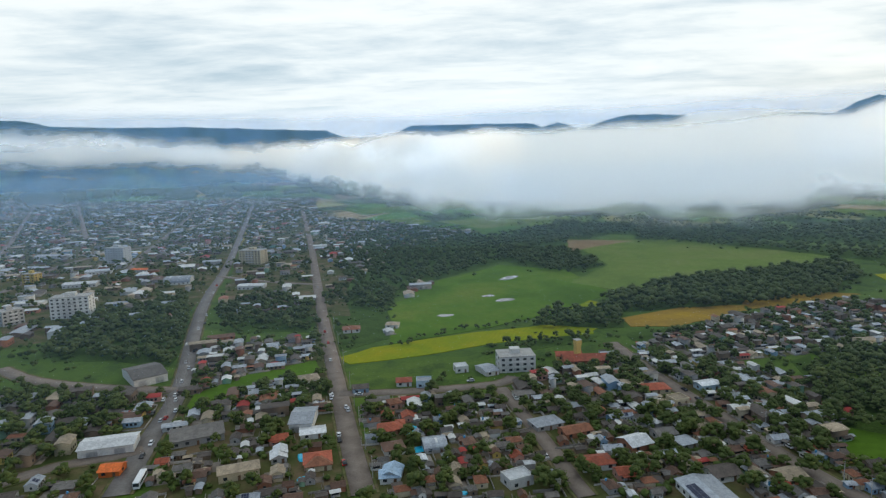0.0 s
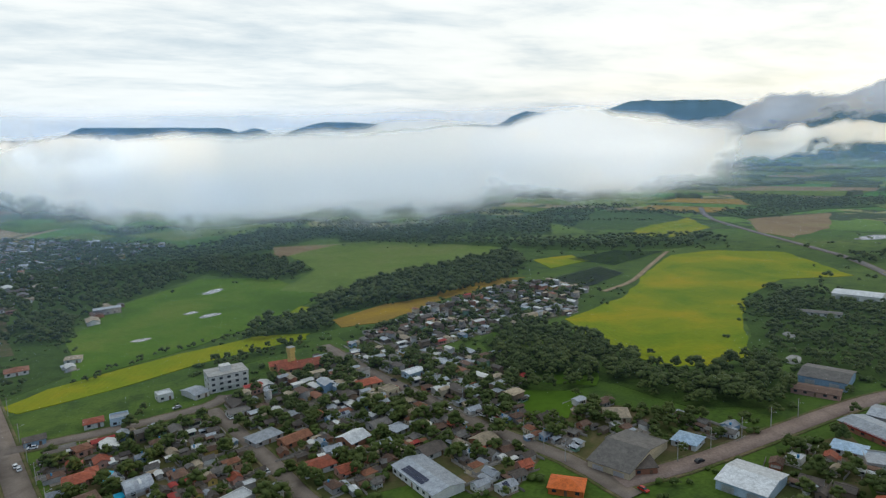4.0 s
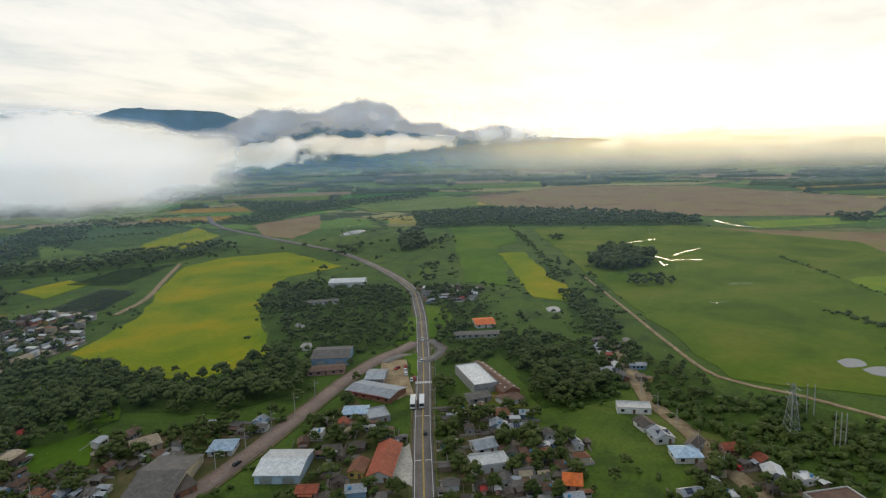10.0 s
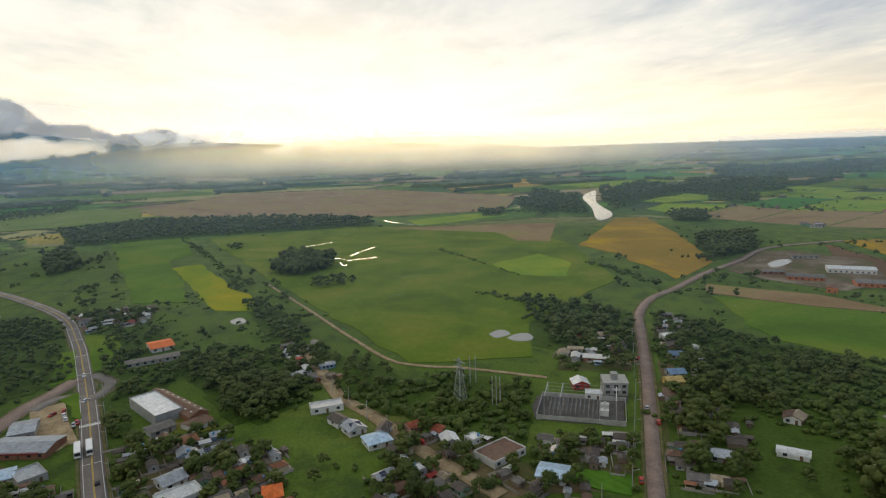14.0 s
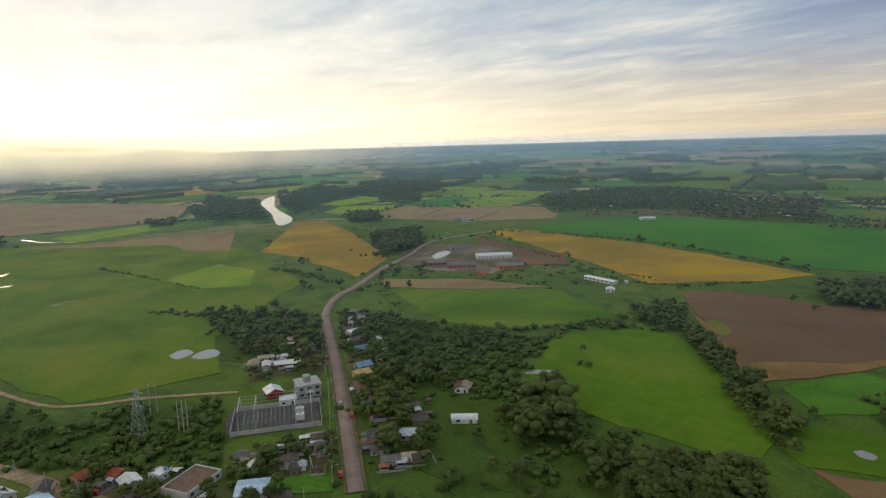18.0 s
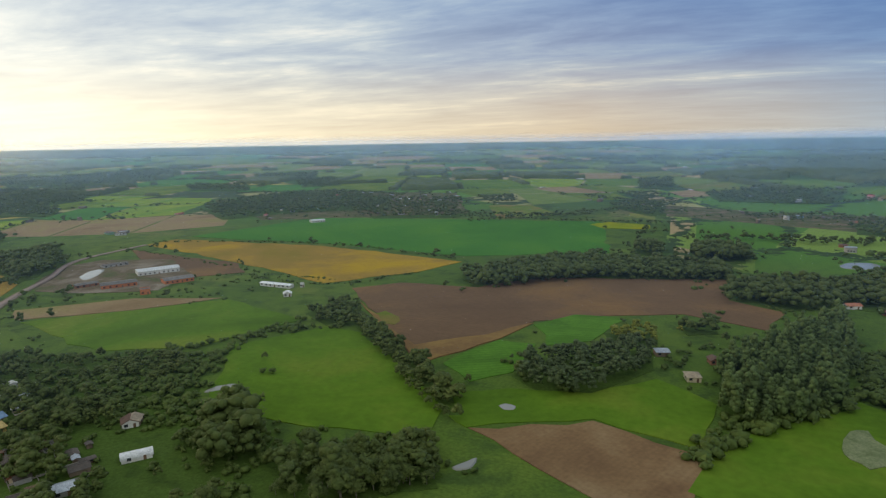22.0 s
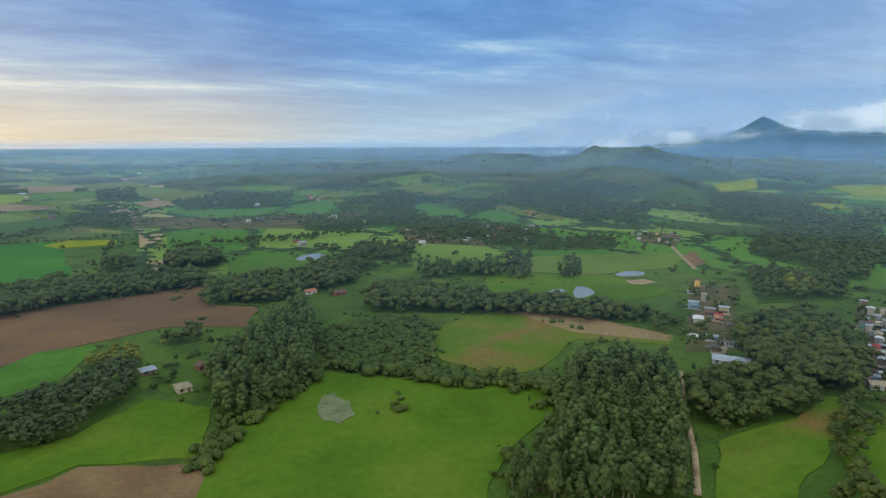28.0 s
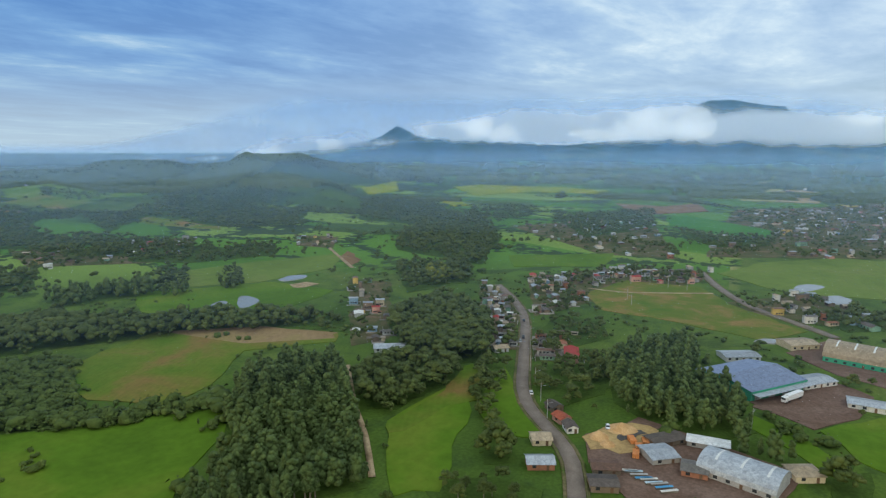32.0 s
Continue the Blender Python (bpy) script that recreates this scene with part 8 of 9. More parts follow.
def pylon(x, y):
    root = tagged(empty("transmission_tower", pose(x, y, 0, 0, 0, 30)), "steel lattice electricity tower in the scrub", "pylon")
    H_ = 22.0
    def at(z):
        return 2.2 * (1 - z / H_) + 0.35
    for sx in (-1, 1):
        for sy in (-1, 1):
            bm = bmesh.new()
            cyl(bm, 0.13, 0.09, (sx * at(0), sy * at(0), -0.2), (sx * at(H_), sy * at(H_), H_), 4)
            part("leg", bm, STEEL, root)
    for k in range(9):
        z0, z1 = H_ * k / 9, H_ * (k + 1) / 9
        bm = bmesh.new()
        for s in (-1, 1):
            cyl(bm, 0.06, 0.06, (-at(z0), s * at(z0), z0), (at(z1), s * at(z1), z1), 3)
            cyl(bm, 0.06, 0.06, (at(z0), s * at(z0), z0), (-at(z1), s * at(z1), z1), 3)
            cyl(bm, 0.06, 0.06, (s * at(z0), -at(z0), z0), (s * at(z1), at(z1), z1), 3)
        part("bracing", bm, STEEL, root)
    for z in (14.5, 17.5, 20.5):
        bm = bmesh.new()
        cyl(bm, 0.10, 0.10, (-4.2, 0, z), (4.2, 0, z), 4)
        cyl(bm, 0.06, 0.06, (-4.2, 0, z), (0, 0, z + 1.2), 3)
        cyl(bm, 0.06, 0.06, (4.2, 0, z), (0, 0, z + 1.2), 3)
        part("crossarm", bm, STEEL, root)
    KEEP_CLEAR.append((x, y, 3.5))


def power_mast(x, y):
    root = tagged(empty("power_mast", pose(x, y, 0)), "tall pale concrete power mast", "mast", group="concrete power masts")
    bm = bmesh.new()
    cyl(bm, 0.28, 0.15, (0, 0, -0.2), (0, 0, 14.5), 8)
    part("mast", bm, CONCRETE, root)
    part("arm", boxes((-0.9, 0.9, -0.09, 0.09, 13.4, 13.6)), CONCRETE, root)
    KEEP_CLEAR.append((x, y, 3.0))


def street_pole(x, y, ang):
    root = tagged(empty("utility_pole", pose(x, y, 0, 0, 0, ang)), "concrete street pole with crossarm and lamp", "pole", group="street poles")
    bm = bmesh.new()
    cyl(bm, 0.19, 0.12, (0, 0, -0.2), (0, 0, 9.6), 6)
    part("mast", bm, CONCRETE, root)
    part("crossarm", boxes((-0.07, 0.07, -1.1, 1.1, 8.8, 8.95)), DOOR, root)
    bm = bmesh.new()
    cyl(bm, 0.05, 0.05, (0, 0, 7.4), (0, -1.9, 8.1), 5)
    part("lamp_arm", bm, STEEL, root)
    part("lamp_head", boxes((-0.14, 0.14, -2.4, -1.8, 8.02, 8.18)), STEEL, root)


def solar_block(corners, n):
    """Rows of tilted panel tables between the two sides of a block."""
    a, b, c, d = (np.array(q, float) for q in corners)
    for k in range(n):
        u = (k + 0.5) / n
        p, q = a + (c - a) * u, b + (d - b) * u
        ln, ang = float(np.hypot(*(q - p))), math.degrees(math.atan2(q[1] - p[1], q[0] - p[0]))
        root = tagged(empty("solar_array", pose(*((p + q) / 2), 0, 0, 0, ang)), "long tilted row of dark solar panels", "solar panels", group="solar farm rows")
        m = max(2, int(ln // 9))
        for j in range(m):
            x0, x1 = -ln / 2 + ln * j / m + 0.1, -ln / 2 + ln * (j + 1) / m - 0.1
            bm = bmesh.new()
            vs = [bm.verts.new((xx, yy, zz + t)) for t in (0, 0.08) for xx, yy, zz in ((x0, -1.5, 0.5), (x1, -1.5, 0.5), (x1, 1.5, 1.3), (x0, 1.5, 1.3))]
            for f in ((3, 2, 1, 0), (4, 5, 6, 7), (0, 1, 5, 4), (1, 2, 6, 5), (2, 3, 7, 6), (3, 0, 4, 7)):
                bm.faces.new([vs[z] for z in f])
            part("panel_table", bm, SOLAR, root)
            part("post", boxes(((x0 + x1) / 2 - 0.08, (x0 + x1) / 2 + 0.08, -0.08, 0.08, -0.2, 0.88)), STEEL, root)


def lane_paint(line, off, width, dash, gap, mat, name, parent, label):
    """Painted line along a road, whole or in dashes."""
    d = np.r_[0, np.cumsum(np.hypot(*np.diff(line, axis=0).T))]
    s = 0.0
    while s < d[-1] - 1:
        e = min(s + dash, d[-1])
        t = np.linspace(s, e, max(2, int((e - s) / 10) + 1))
        seg = np.c_[np.interp(t, d, line[:, 0]), np.interp(t, d, line[:, 1])]
        ob = new(name, ribbon_mesh(name, seg, off - width / 2, off + width / 2, 0.50, mat, 0.05))
        ob.parent = parent
        tagged(ob, label)
        s = e + gap
        if gap == 0:
            break


def paint_highway():
    road_ob = next(o for o in scene.objects if o.name == "road_highway")
    line = next(l for l, w in ROADS if abs(w - 8.6) < 0.05 and np.hypot(*l[0]) < 260)
    near = line[np.hypot(line[:, 0], line[:, 1]) < 720]
    for off, mat, dash, gap, lab in ((-3.35, PAINT_WHITE, 9999, 0, "white edge line"), (3.35, PAINT_WHITE, 9999, 0, "white edge line"), (-0.16, PAINT_YELLOW, 9999, 0, "yellow centre line"), (0.16, PAINT_YELLOW, 9999, 0, "yellow centre line")):
        lane_paint(near, off, 0.2, dash, gap, mat, "lane_line", road_ob, lab)
    d = np.gradient(near, axis=0)
    for k in range(2, len(near) - 2, 3):
        u = d[k] / np.linalg.norm(d[k])
        for s in (-1, 1):
            p = near[k] + np.array([u[1], -u[0]]) * s * 2.0
            seg = np.array([p - np.array([u[1], -u[0]]) * 1.3, p + np.array([u[1], -u[0]]) * 1.3])
            ob = new("rumble_bar", ribbon_mesh("rumble_bar", seg, -0.15, 0.15, 0.49, PAINT_WHITE, 0.05))
            ob.parent = road_ob
    # pedestrian crossing
    i = int(np.argmin(np.hypot(near[:, 0] - 295, near[:, 1] - 121)))
    u = d[i] / np.linalg.norm(d[i])
    n = np.array([u[1], -u[0]])
    for k in range(-5, 6):
        p = near[i] + n * k * 0.8
        ob = new("crossing_stripe", ribbon_mesh("crossing_stripe", np.array([p - u * 1.6, p + u * 1.6]), -0.22, 0.22, 0.51, PAINT_WHITE, 0.05))
        ob.parent = road_ob


paint_highway()

# ---- the larger buildings and loose things, in metres ----
# beside the highway
building("warehouse", 311.6, 185.5, -69.6, 21.6, 22, 7, "low", "blue", "fibre", "pale blue warehouse with a grey low-pitched roof", "doors", "building")
building("shop", 291.6, 178.3, -64.0, 20.8, 10, 4, "low", "pink", "brown", "long pinkish shop with a brown roof", "", "building")
building("shed", 287.8, 145.1, -74.7, 9.8, 15, 5, "low", "grey", "zinc", "grey zinc shed beside the parking area", "", "building")
building("shop", 269.1, 136.7, -99.1, 26.7, 15, 4.5, "low", "brick", "zinc", "red-walled shop under a ribbed zinc roof", "sign", "building")
building("house", 243.6, 134.8, -69.5, 13.3, 11, 3.4, "hip", "white", "skyblue", "white house with a pale blue hipped roof", "", "house")
building("workshop", 243.2, 123.6, -51.5, 9.8, 12, 3.6, "flat", "grey", "zinc", "grey flat-roofed roadside workshop", "", "building")
building("gymnasium", 189.7, 137.5, -73.6, 17.2, 20, 5.5, "low", "skyblue", "white", "light blue hall with a white metal roof", "doors", "building")
building("store", 203.9, 101.3, -75.4, 9.2, 26, 4.2, "gable", "white", "red", "long white store with a red gable roof", "", "building")
building("house", 196.6, 108.9, -78.0, 6.7, 12, 3.2, "gable", "yellow", "tile", "yellow house with a clay tile roof", "", "house")
building("market_hall", 297.4, 92.3, -53.9, 12.6, 32.0, 7.0, "flat", "grey", "white", "large hall with a bright white metal roof", "doors", "building")
building("barn", 299.6, 83.4, -50.2, 8.9, 43.5, 5, "gable", "brick", "brown", "long barn with a dark red gable roof and skylights", "skylights", "building")
building("store", 276.2, 69.1, -41.8, 10.6, 9, 4, "low", "white", "brown", "white-walled store with a brown roof", "", "building")
building("canopy_hall", 213.4, 62.1, -58.3, 14.7, 9, 5, "flat", "white", "white", "white flat-roofed building beside the highway", "", "building")
building("shed", 275.0, 84.6, -51.5, 10.8, 8, 4, "low", "grey", "fibre", "grey open-fronted shed beside the hall", "", "building")
building("house", 226.6, 68.1, -51.1, 10.4, 10, 4.2, "gable", "white", "zinc", "white house with a zinc gable roof", "", "house")
building("barn", 375.9, 113.5, -69.6, 32.1, 8, 3.4, "low", "grey", "fibre", "long low barn with a grey roof", "", "building")
building("barn", 403.7, 118.2, -64.5, 13.5, 17.0, 4, "low", "white", "orange", "barn under a bright orange roof", "", "building")
building("factory", 506.4, 280.0, -71.4, 32.8, 20, 7, "low", "white", "white", "long white factory building", "doors", "building")
building("shed", 434.5, 266.7, -58.5, 28.2, 8, 4, "low", "white", "fibre", "long pale shed among the trees", "", "building")
# the town
building("house", -48.2, 320.4, 8.6, 9.9, 8, 4.5, "gable", "blue", "dark", "blue house with a dark gable roof beside the cobbled street", "", "house")
building("house", -25.3, 329.5, 4.4, 9.6, 9, 3.6, "hip", "white", "red", "white house with a red hipped roof", "", "house")
building("house", -14.2, 326.2, 2.5, 9.5, 9, 5.5, "flat", "skyblue", "zinc", "pale blue two-storey house with a flat roof", "", "house")
building("house", -28.3, 297.5, 21.8, 7.0, 8, 4.6, "hip", "pink", "tile", "pink house with an orange tile roof", "", "house")
building("house", -29.6, 266.8, 6.3, 8.3, 9, 3.4, "hip", "white", "red", "white house with a red tile roof beside a pool", "", "house")
building("house", -23.5, 272.5, 4.9, 4.6, 7, 3.2, "hip", "cream", "red", "cream house with a red tile roof beside a pool", "", "house")
building("house", -24.8, 248.6, 16.9, 10.1, 10, 3.6, "hip", "white", "brown", "white house with a dark red hipped roof", "", "house")
building("house", -7.5, 249.7, 12.1, 10.9, 10, 3.6, "arch", "grey", "zinc", "grey hall with a rounded zinc roof", "", "house")
building("house", -24.2, 224.7, 6.1, 9.0, 8, 4.2, "gable", "white", "skyblue", "white house with a pale blue gable roof", "", "house")
building("house", -72.2, 244.0, 16.5, 7.4, 9, 3.4, "gable", "grey", "white", "house with a bright white gable roof", "", "house")
building("house", -54.2, 237.3, 12.9, 11.9, 11, 3.6, "hip", "cream", "tile", "cream house with a large red tile roof", "", "house")
building("house", -84.7, 231.3, 20.1, 17.9, 9, 5.6, "gable", "cream", "sand", "long two-storey row house with a sand-coloured roof", "", "house")
building("house", -163.2, 432.6, 20.7, 21.3, 9, 3.6, "gable", "brick", "brown", "long house with a reddish brown roof", "", "house")
building("house", -79.8, 337.6, 22.3, 12.5, 12, 4.4, "hip", "white", "sand", "cream-white chapel hall with a pale roof", "", "house")
building("house", 37.6, 305.4, 13.0, 11.6, 8, 3.4, "low", "white", "fibre", "low white house with a pale sheet roof", "", "house")
building("house", 43.2, 269.2, 20.9, 15.7, 11, 3.8, "hip", "grey", "zinc", "grey house with a blue-grey hipped roof", "", "house")
building("house", 54.6, 260.1, 19.3, 15.2, 9, 3.4, "gable", "brick", "tile", "brick house with a long brown tile roof", "", "house")
building("house", 106.2, 308.2, 4.5, 14.8, 11, 3.6, "hip", "cream", "red", "cream house with a red hipped roof", "", "house")
building("house", 133.9, 309.8, 13.9, 13.1, 9, 5.0, "low", "skyblue", "white", "two-storey house with a bright white roof", "", "house")
building("house", 111.7, 291.8, 17.6, 9.5, 9, 4.5, "flat", "cream", "sand", "cream two-storey house with a flat roof terrace", "", "house")
building("house", 77.0, 246.8, 22.6, 12.2, 12, 4.2, "gable", "brick", "white", "brick house with a bright white metal roof", "", "house")
building("house", 91.7, 254.7, 14.7, 10.4, 9, 3.4, "gable", "grey", "fibre", "grey house with a grey sheet roof", "", "house")
building("house", 97.3, 245.8, 18.9, 9.1, 9, 3.6, "hip", "grey", "zinc", "house with a blue-grey hipped roof", "", "house")
building("house", 24.2, 219.5, 24.1, 11.7, 9, 5.4, "flat", "white", "white", "white modern two-storey house with terraces", "", "house")
building("house", 101.2, 219.7, 12.9, 12.9, 10, 3.6, "gable", "white", "dark", "white house with a dark gable roof", "", "house")
building("house", 124.5, 216.1, 16.8, 10.8, 10, 3.6, "gable", "brick", "sand", "brick house with a sand-coloured roof", "", "house")
building("house", 56.5, 230.7, 9.0, 15.2, 10, 4.0, "hip", "white", "red", "white house with a faded red roof", "", "house")
apartment(-321.9, 521.0, 12.8, 30.4, 16, 6, "white", "white six-storey apartment block with balconies")
apartment(-449.2, 840.7, -10.5, 28.7, 16, 7, "white", "pale high apartment block in the town centre")
apartment(-249.1, 793.4, -13.6, 30.7, 18, 6, "cream", "cream high building in the town centre")
apartment(-469.5, 691.1, -6.5, 15.3, 12, 4, "yellow", "yellowish four-storey block in the town")
apartment(-362.3, 500.0, 57.4, 16.3, 14, 4, "grey", "grey four-storey block in the town")
apartment(38.8, 351.1, 4.6, 20.8, 15, 3, "white", "white-grey three-storey school building")
building("complex", 81.0, 358.1, 0.4, 26.0, 13, 4.5, "gable", "brick", "red", "red-roofed school complex with brick walls", "", "building")
building("complex", 72.9, 366.2, -3.8, 15.2, 9, 4.5, "gable", "yellow", "red", "red-roofed school wing with yellow walls", "", "building")
water_tower(77.1, 359.8)
building("supermarket", -179.9, 352.3, 39.3, 18.2, 28, 7, "low", "white", "fibre", "white supermarket hall with a grey roof", "doors", "building")
building("store", -150.5, 258.4, 14.8, 22.1, 13, 6, "low", "white", "white", "white store with a low white roof", "doors", "building")
building("house", -137.8, 236.8, 5.3, 9.3, 9, 4, "gable", "orange", "orange", "orange-painted house with an orange roof", "", "house")
building("warehouse", -69.7, 280.2, 3.4, 10.5, 20, 6.5, "low", "white", "zinc", "tall white shed with a zinc roof", "doors", "building")
building("store", -115.4, 267.5, 23.3, 22.2, 15, 5, "low", "grey", "fibre", "grey store block with a sheet roof", "", "building")
building("store", -62.7, 266.7, 13.2, 11.1, 8, 4, "low", "white", "white", "store with a bright white roof", "", "building")
building("hall", -376.7, 755.8, -11.2, 22.8, 14, 5, "low", "white", "orange", "hall under an orange roof in the town", "", "building")
building("hall", -199.3, 623.5, 0.2, 26.3, 14, 6, "low", "white", "white", "long hall with a bright white roof", "", "building")
building("hall", -292.0, 666.3, 6.6, 26.9, 20, 6, "arch", "white", "zinc", "hall with an arched zinc roof", "", "building")
building("hall", -585.6, 911.5, 3.3, 40.3, 22, 6, "low", "white", "zinc", "hall with a zinc roof in the town", "", "building")
building("hall", -398.7, 666.1, 10.3, 33.8, 18, 6, "low", "white", "white", "hall with a pale roof in the town", "", "building")
building("hall", -426.8, 751.8, 13.3, 28.2, 18, 6, "low", "white", "zinc", "hall with a zinc roof in the town", "", "building")
building("warehouse", 90.4, 200.1, -81.7, 28.0, 14, 5, "low", "white", "zinc", "long shed with rows of solar panels on its roof", "solar_rows", "building")
building("depot", 167.7, 175.9, -69.3, 17.3, 34, 5, "low", "cream", "fibre", "wide depot with a weathered brown-grey roof", "doors", "building")
building("depot", 166.9, 172.5, -21.0, 9.8, 22, 4.6, "low", "brick", "dark", "brick depot with a dark weathered roof", "", "building")
building("house", 196.8, 172.3, -68.1, 11.8, 12, 3.4, "hip", "white", "skyblue", "white house with pale blue hipped roof", "", "house")
building("house", 190.1, 207.4, -33.8, 12.9, 13, 3.8, "hip", "cream", "sand", "large cream house with a sand-coloured hipped roof", "", "house")
building("house", 6.7, 349.3, 12.0, 8.7, 9, 5, "flat", "white", "white", "white flat-roofed two-storey house", "", "house")
building("shed", 21.8, 345.4, 25.3, 8.1, 14, 4, "low", "white", "zinc", "narrow zinc-roofed shed near the school", "", "building")
building("house", 131.8, 169.0, -45.7, 14.4, 11, 3.5, "hip", "orange", "orange", "house with a bright orange hipped roof", "", "house")
building("house", -72.4, 247.6, 16.3, 6.1, 8, 4.5, "gable", "white", "white", "white house with a bright white roof", "", "house")
building("house", -55.1, 239.7, 12.9, 12.7, 12, 4, "hip", "pink", "red", "house with a red hipped roof", "", "house")
building("house", -71.2, 444.3, 9.1, 14.3, 12, 4, "hip", "white", "tile", "house with an orange tile roof", "", "house")
building("house", -41.5, 452.0, -5.1, 11.0, 10, 4.5, "hip", "white", "sand", "white house in the meadow", "", "house")
building("house", -27.3, 268.5, 15.0, 12.3, 10, 4, "hip", "pink", "red", "house with a red hipped roof beside a pool", "", "house")
building("house", -7.7, 252.2, 12.0, 10.9, 11, 4, "gable", "grey", "zinc", "house with a zinc roof beside a pool", "", "house")
building("house", -23.5, 226.6, -6.9, 8.8, 10, 4.5, "gable", "white", "skyblue", "white house with a pale blue roof", "", "house")
# the lane and the substation
apartment(268.5, -125.5, -105.1, 11.4, 11, 2, "grey", "grey two-storey block of flats with a flat roof")
building("house", 277.7, -111.7, -98.9, 8.8, 9, 4.5, "gable", "red", "white", "red house with a white metal roof", "", "house")
building("control_house", 263.8, -113.0, -113.2, 8.1, 6, 3.2, "flat", "white", "white", "small white control house of the substation", "", "building")
building("house", 304.5, -178.3, -106.1, 8.0, 8, 3.2, "gable", "grey", "blue", "house with a blue metal roof", "", "house")
building("house", 279.5, -163.9, -95.6, 9.4, 9, 3.2, "gable", "grey", "blue", "house with a blue metal roof", "", "house")
building("house", 269.6, -157.1, -94.8, 9.2, 9, 3.2, "gable", "yellow", "yellowtile", "yellow house with a yellow roof", "", "house")
building("house", 333.4, -189.7, -92.3, 8.6, 8, 5, "flat", "white", "white", "white cube-shaped two-storey house", "", "house")
building("villa", 281.1, 12.3, -81.0, 17.4, 9, 3.6, "flat", "white", "white", "long white modern house with a flat roof", "", "house")
building("villa", 264.2, 6.5, -57.9, 7.7, 10, 3.6, "gable", "white", "dark", "white modern house with a dark roof", "", "house")
building("villa", 254.5, 0.2, -64.8, 9.3, 10, 4, "gable", "white", "zinc", "white modern house with solar panels on the roof", "solar", "house")
building("villa", 241.0, -8.9, -72.7, 11.8, 11, 4, "hip", "white", "skyblue", "white modern house with a pale hipped roof", "", "house")
building("villa", 248.9, -12.4, -112.7, 5.8, 9, 5, "gable", "white", "dark", "white two-storey house with a dark roof", "", "house")
building("house", 234.2, -38.1, -83.9, 7.4, 9, 3.2, "gable", "grey", "white", "house with a bright white roof", "", "house")
building("barn", 219.3, -55.4, -60.2, 17.0, 12, 4, "flat", "white", "brown", "walled yard building with white parapets", "", "building")
building("barn", 199.9, -70.2, -120.0, 10.5, 10, 3.5, "low", "white", "skyblue", "pale building with a blue-white roof", "", "building")
building("house", 214.6, 63.5, -65.5, 14.1, 10, 4, "flat", "white", "white", "white flat-roofed house with a parapet", "", "house")
building("house", 208.9, 29.7, -81.9, 7.6, 10, 3.5, "hip", "pink", "orange", "house with a bright orange hipped roof", "", "house")
substation(247.6, -79.4, -115.0, 13)
# brickworks and farms
building("brickworks", 451.1, -379.9, -126.0, 27.5, 14, 5, "low", "orangebrick", "fibre", "orange brick factory with a grey roof", "windows", "building")
building("brickworks", 415.3, -410.1, -120.6, 24.4, 14, 5, "low", "orangebrick", "fibre", "orange brick factory wing with a grey roof", "windows", "building")
building("brickworks", 463.1, -434.0, -123.7, 36.0, 16, 6, "low", "white", "white", "open factory shed with a bright white roof", "", "building")
building("brickworks", 407.1, -366.9, -132.0, 7.6, 8, 6, "flat", "orangebrick", "fibre", "small orange brick tower block", "windows", "building")
building("kiln_shed", 478.4, -370.0, -115.0, 18.0, 10, 4, "low", "brick", "fibre", "ruined brick kiln shed with a grey roof", "", "building")
building("greenhouse", 318.4, -421.4, 177.1, 31.0, 6, 2.8, "low", "white", "white", "long pale greenhouse on the farm", "", "building")
building("greenhouse", 530.2, -444.2, -110.2, 23.6, 8, 3, "low", "grey", "fibre", "long low drying shed", "", "building")
building("house", 290.5, -397.1, -143.8, 7.2, 8, 3.4, "gable", "white", "white", "small white farm building", "", "house")
building("house", 297.2, -427.3, -145.2, 3.8, 5, 3.4, "flat", "white", "white", "small white farm hut", "", "house")
building("tunnel", 193.1, -162.3, -130.0, 10.9, 4.5, 2.4, "arch", "white", "white", "long white plastic garden tunnel", "", "building")
building("house", 219.7, -183.1, -129.8, 7.6, 8, 3.2, "gable", "white", "brown", "small house with a pale brown roof", "", "house")
building("house", 198.1, -135.4, -124.3, 8.0, 8, 3, "gable", "grey", "zinc", "small house with a zinc roof", "", "house")
building("barn", 517.2, -791.7, -129.5, 20.0, 14, 5, "low", "white", "white", "white farm barn far out in the fields", "", "building")
building("barn", 633.9, -1439.4, -117.7, 28.8, 20, 6, "low", "white", "white", "white barn far out in the plain", "", "building")
building("farmhouse", -6.7, -317.3, -166.6, 7.8, 9, 3.2, "hip", "cream", "sand", "cream farmhouse with a sand-coloured hipped roof", "", "house")
building("shed", 9.3, -350.2, -162.6, 7.2, 7, 3, "low", "wood", "zinc", "farm shed with a zinc roof", "", "building")
building("shed", -17.5, -345.3, -161.6, 5.5, 6, 3, "gable", "brick", "brown", "small brick outbuilding of the farm", "", "building")
building("house", -109.8, -490.2, -161.2, 11.4, 8, 3.4, "gable", "white", "brick2", "farmhouse with a reddish roof", "", "house")
building("house", -130.5, -476.8, -164.1, 11.5, 8, 3.4, "gable", "brick", "brown", "brick farmhouse among trees", "", "house")
building("house", 219.5, -184.6, -145.1, 7.6, 8, 3.2, "gable", "wood", "sand", "small house with a sand-coloured roof", "", "house")
# village, sawmill and warehouses
building("warehouse", -343.8, -38.8, 148.6, 39.3, 34, 8, "low", "metalgreen", "bluesolar", "large green warehouse with a blue-grey roof", "doors band", "building")
building("hangar", -415.3, 12.0, 82.7, 39.4, 24, 8, "arch", "metalgreen", "sand", "long arched hangar with a pale weathered roof", "", "building")
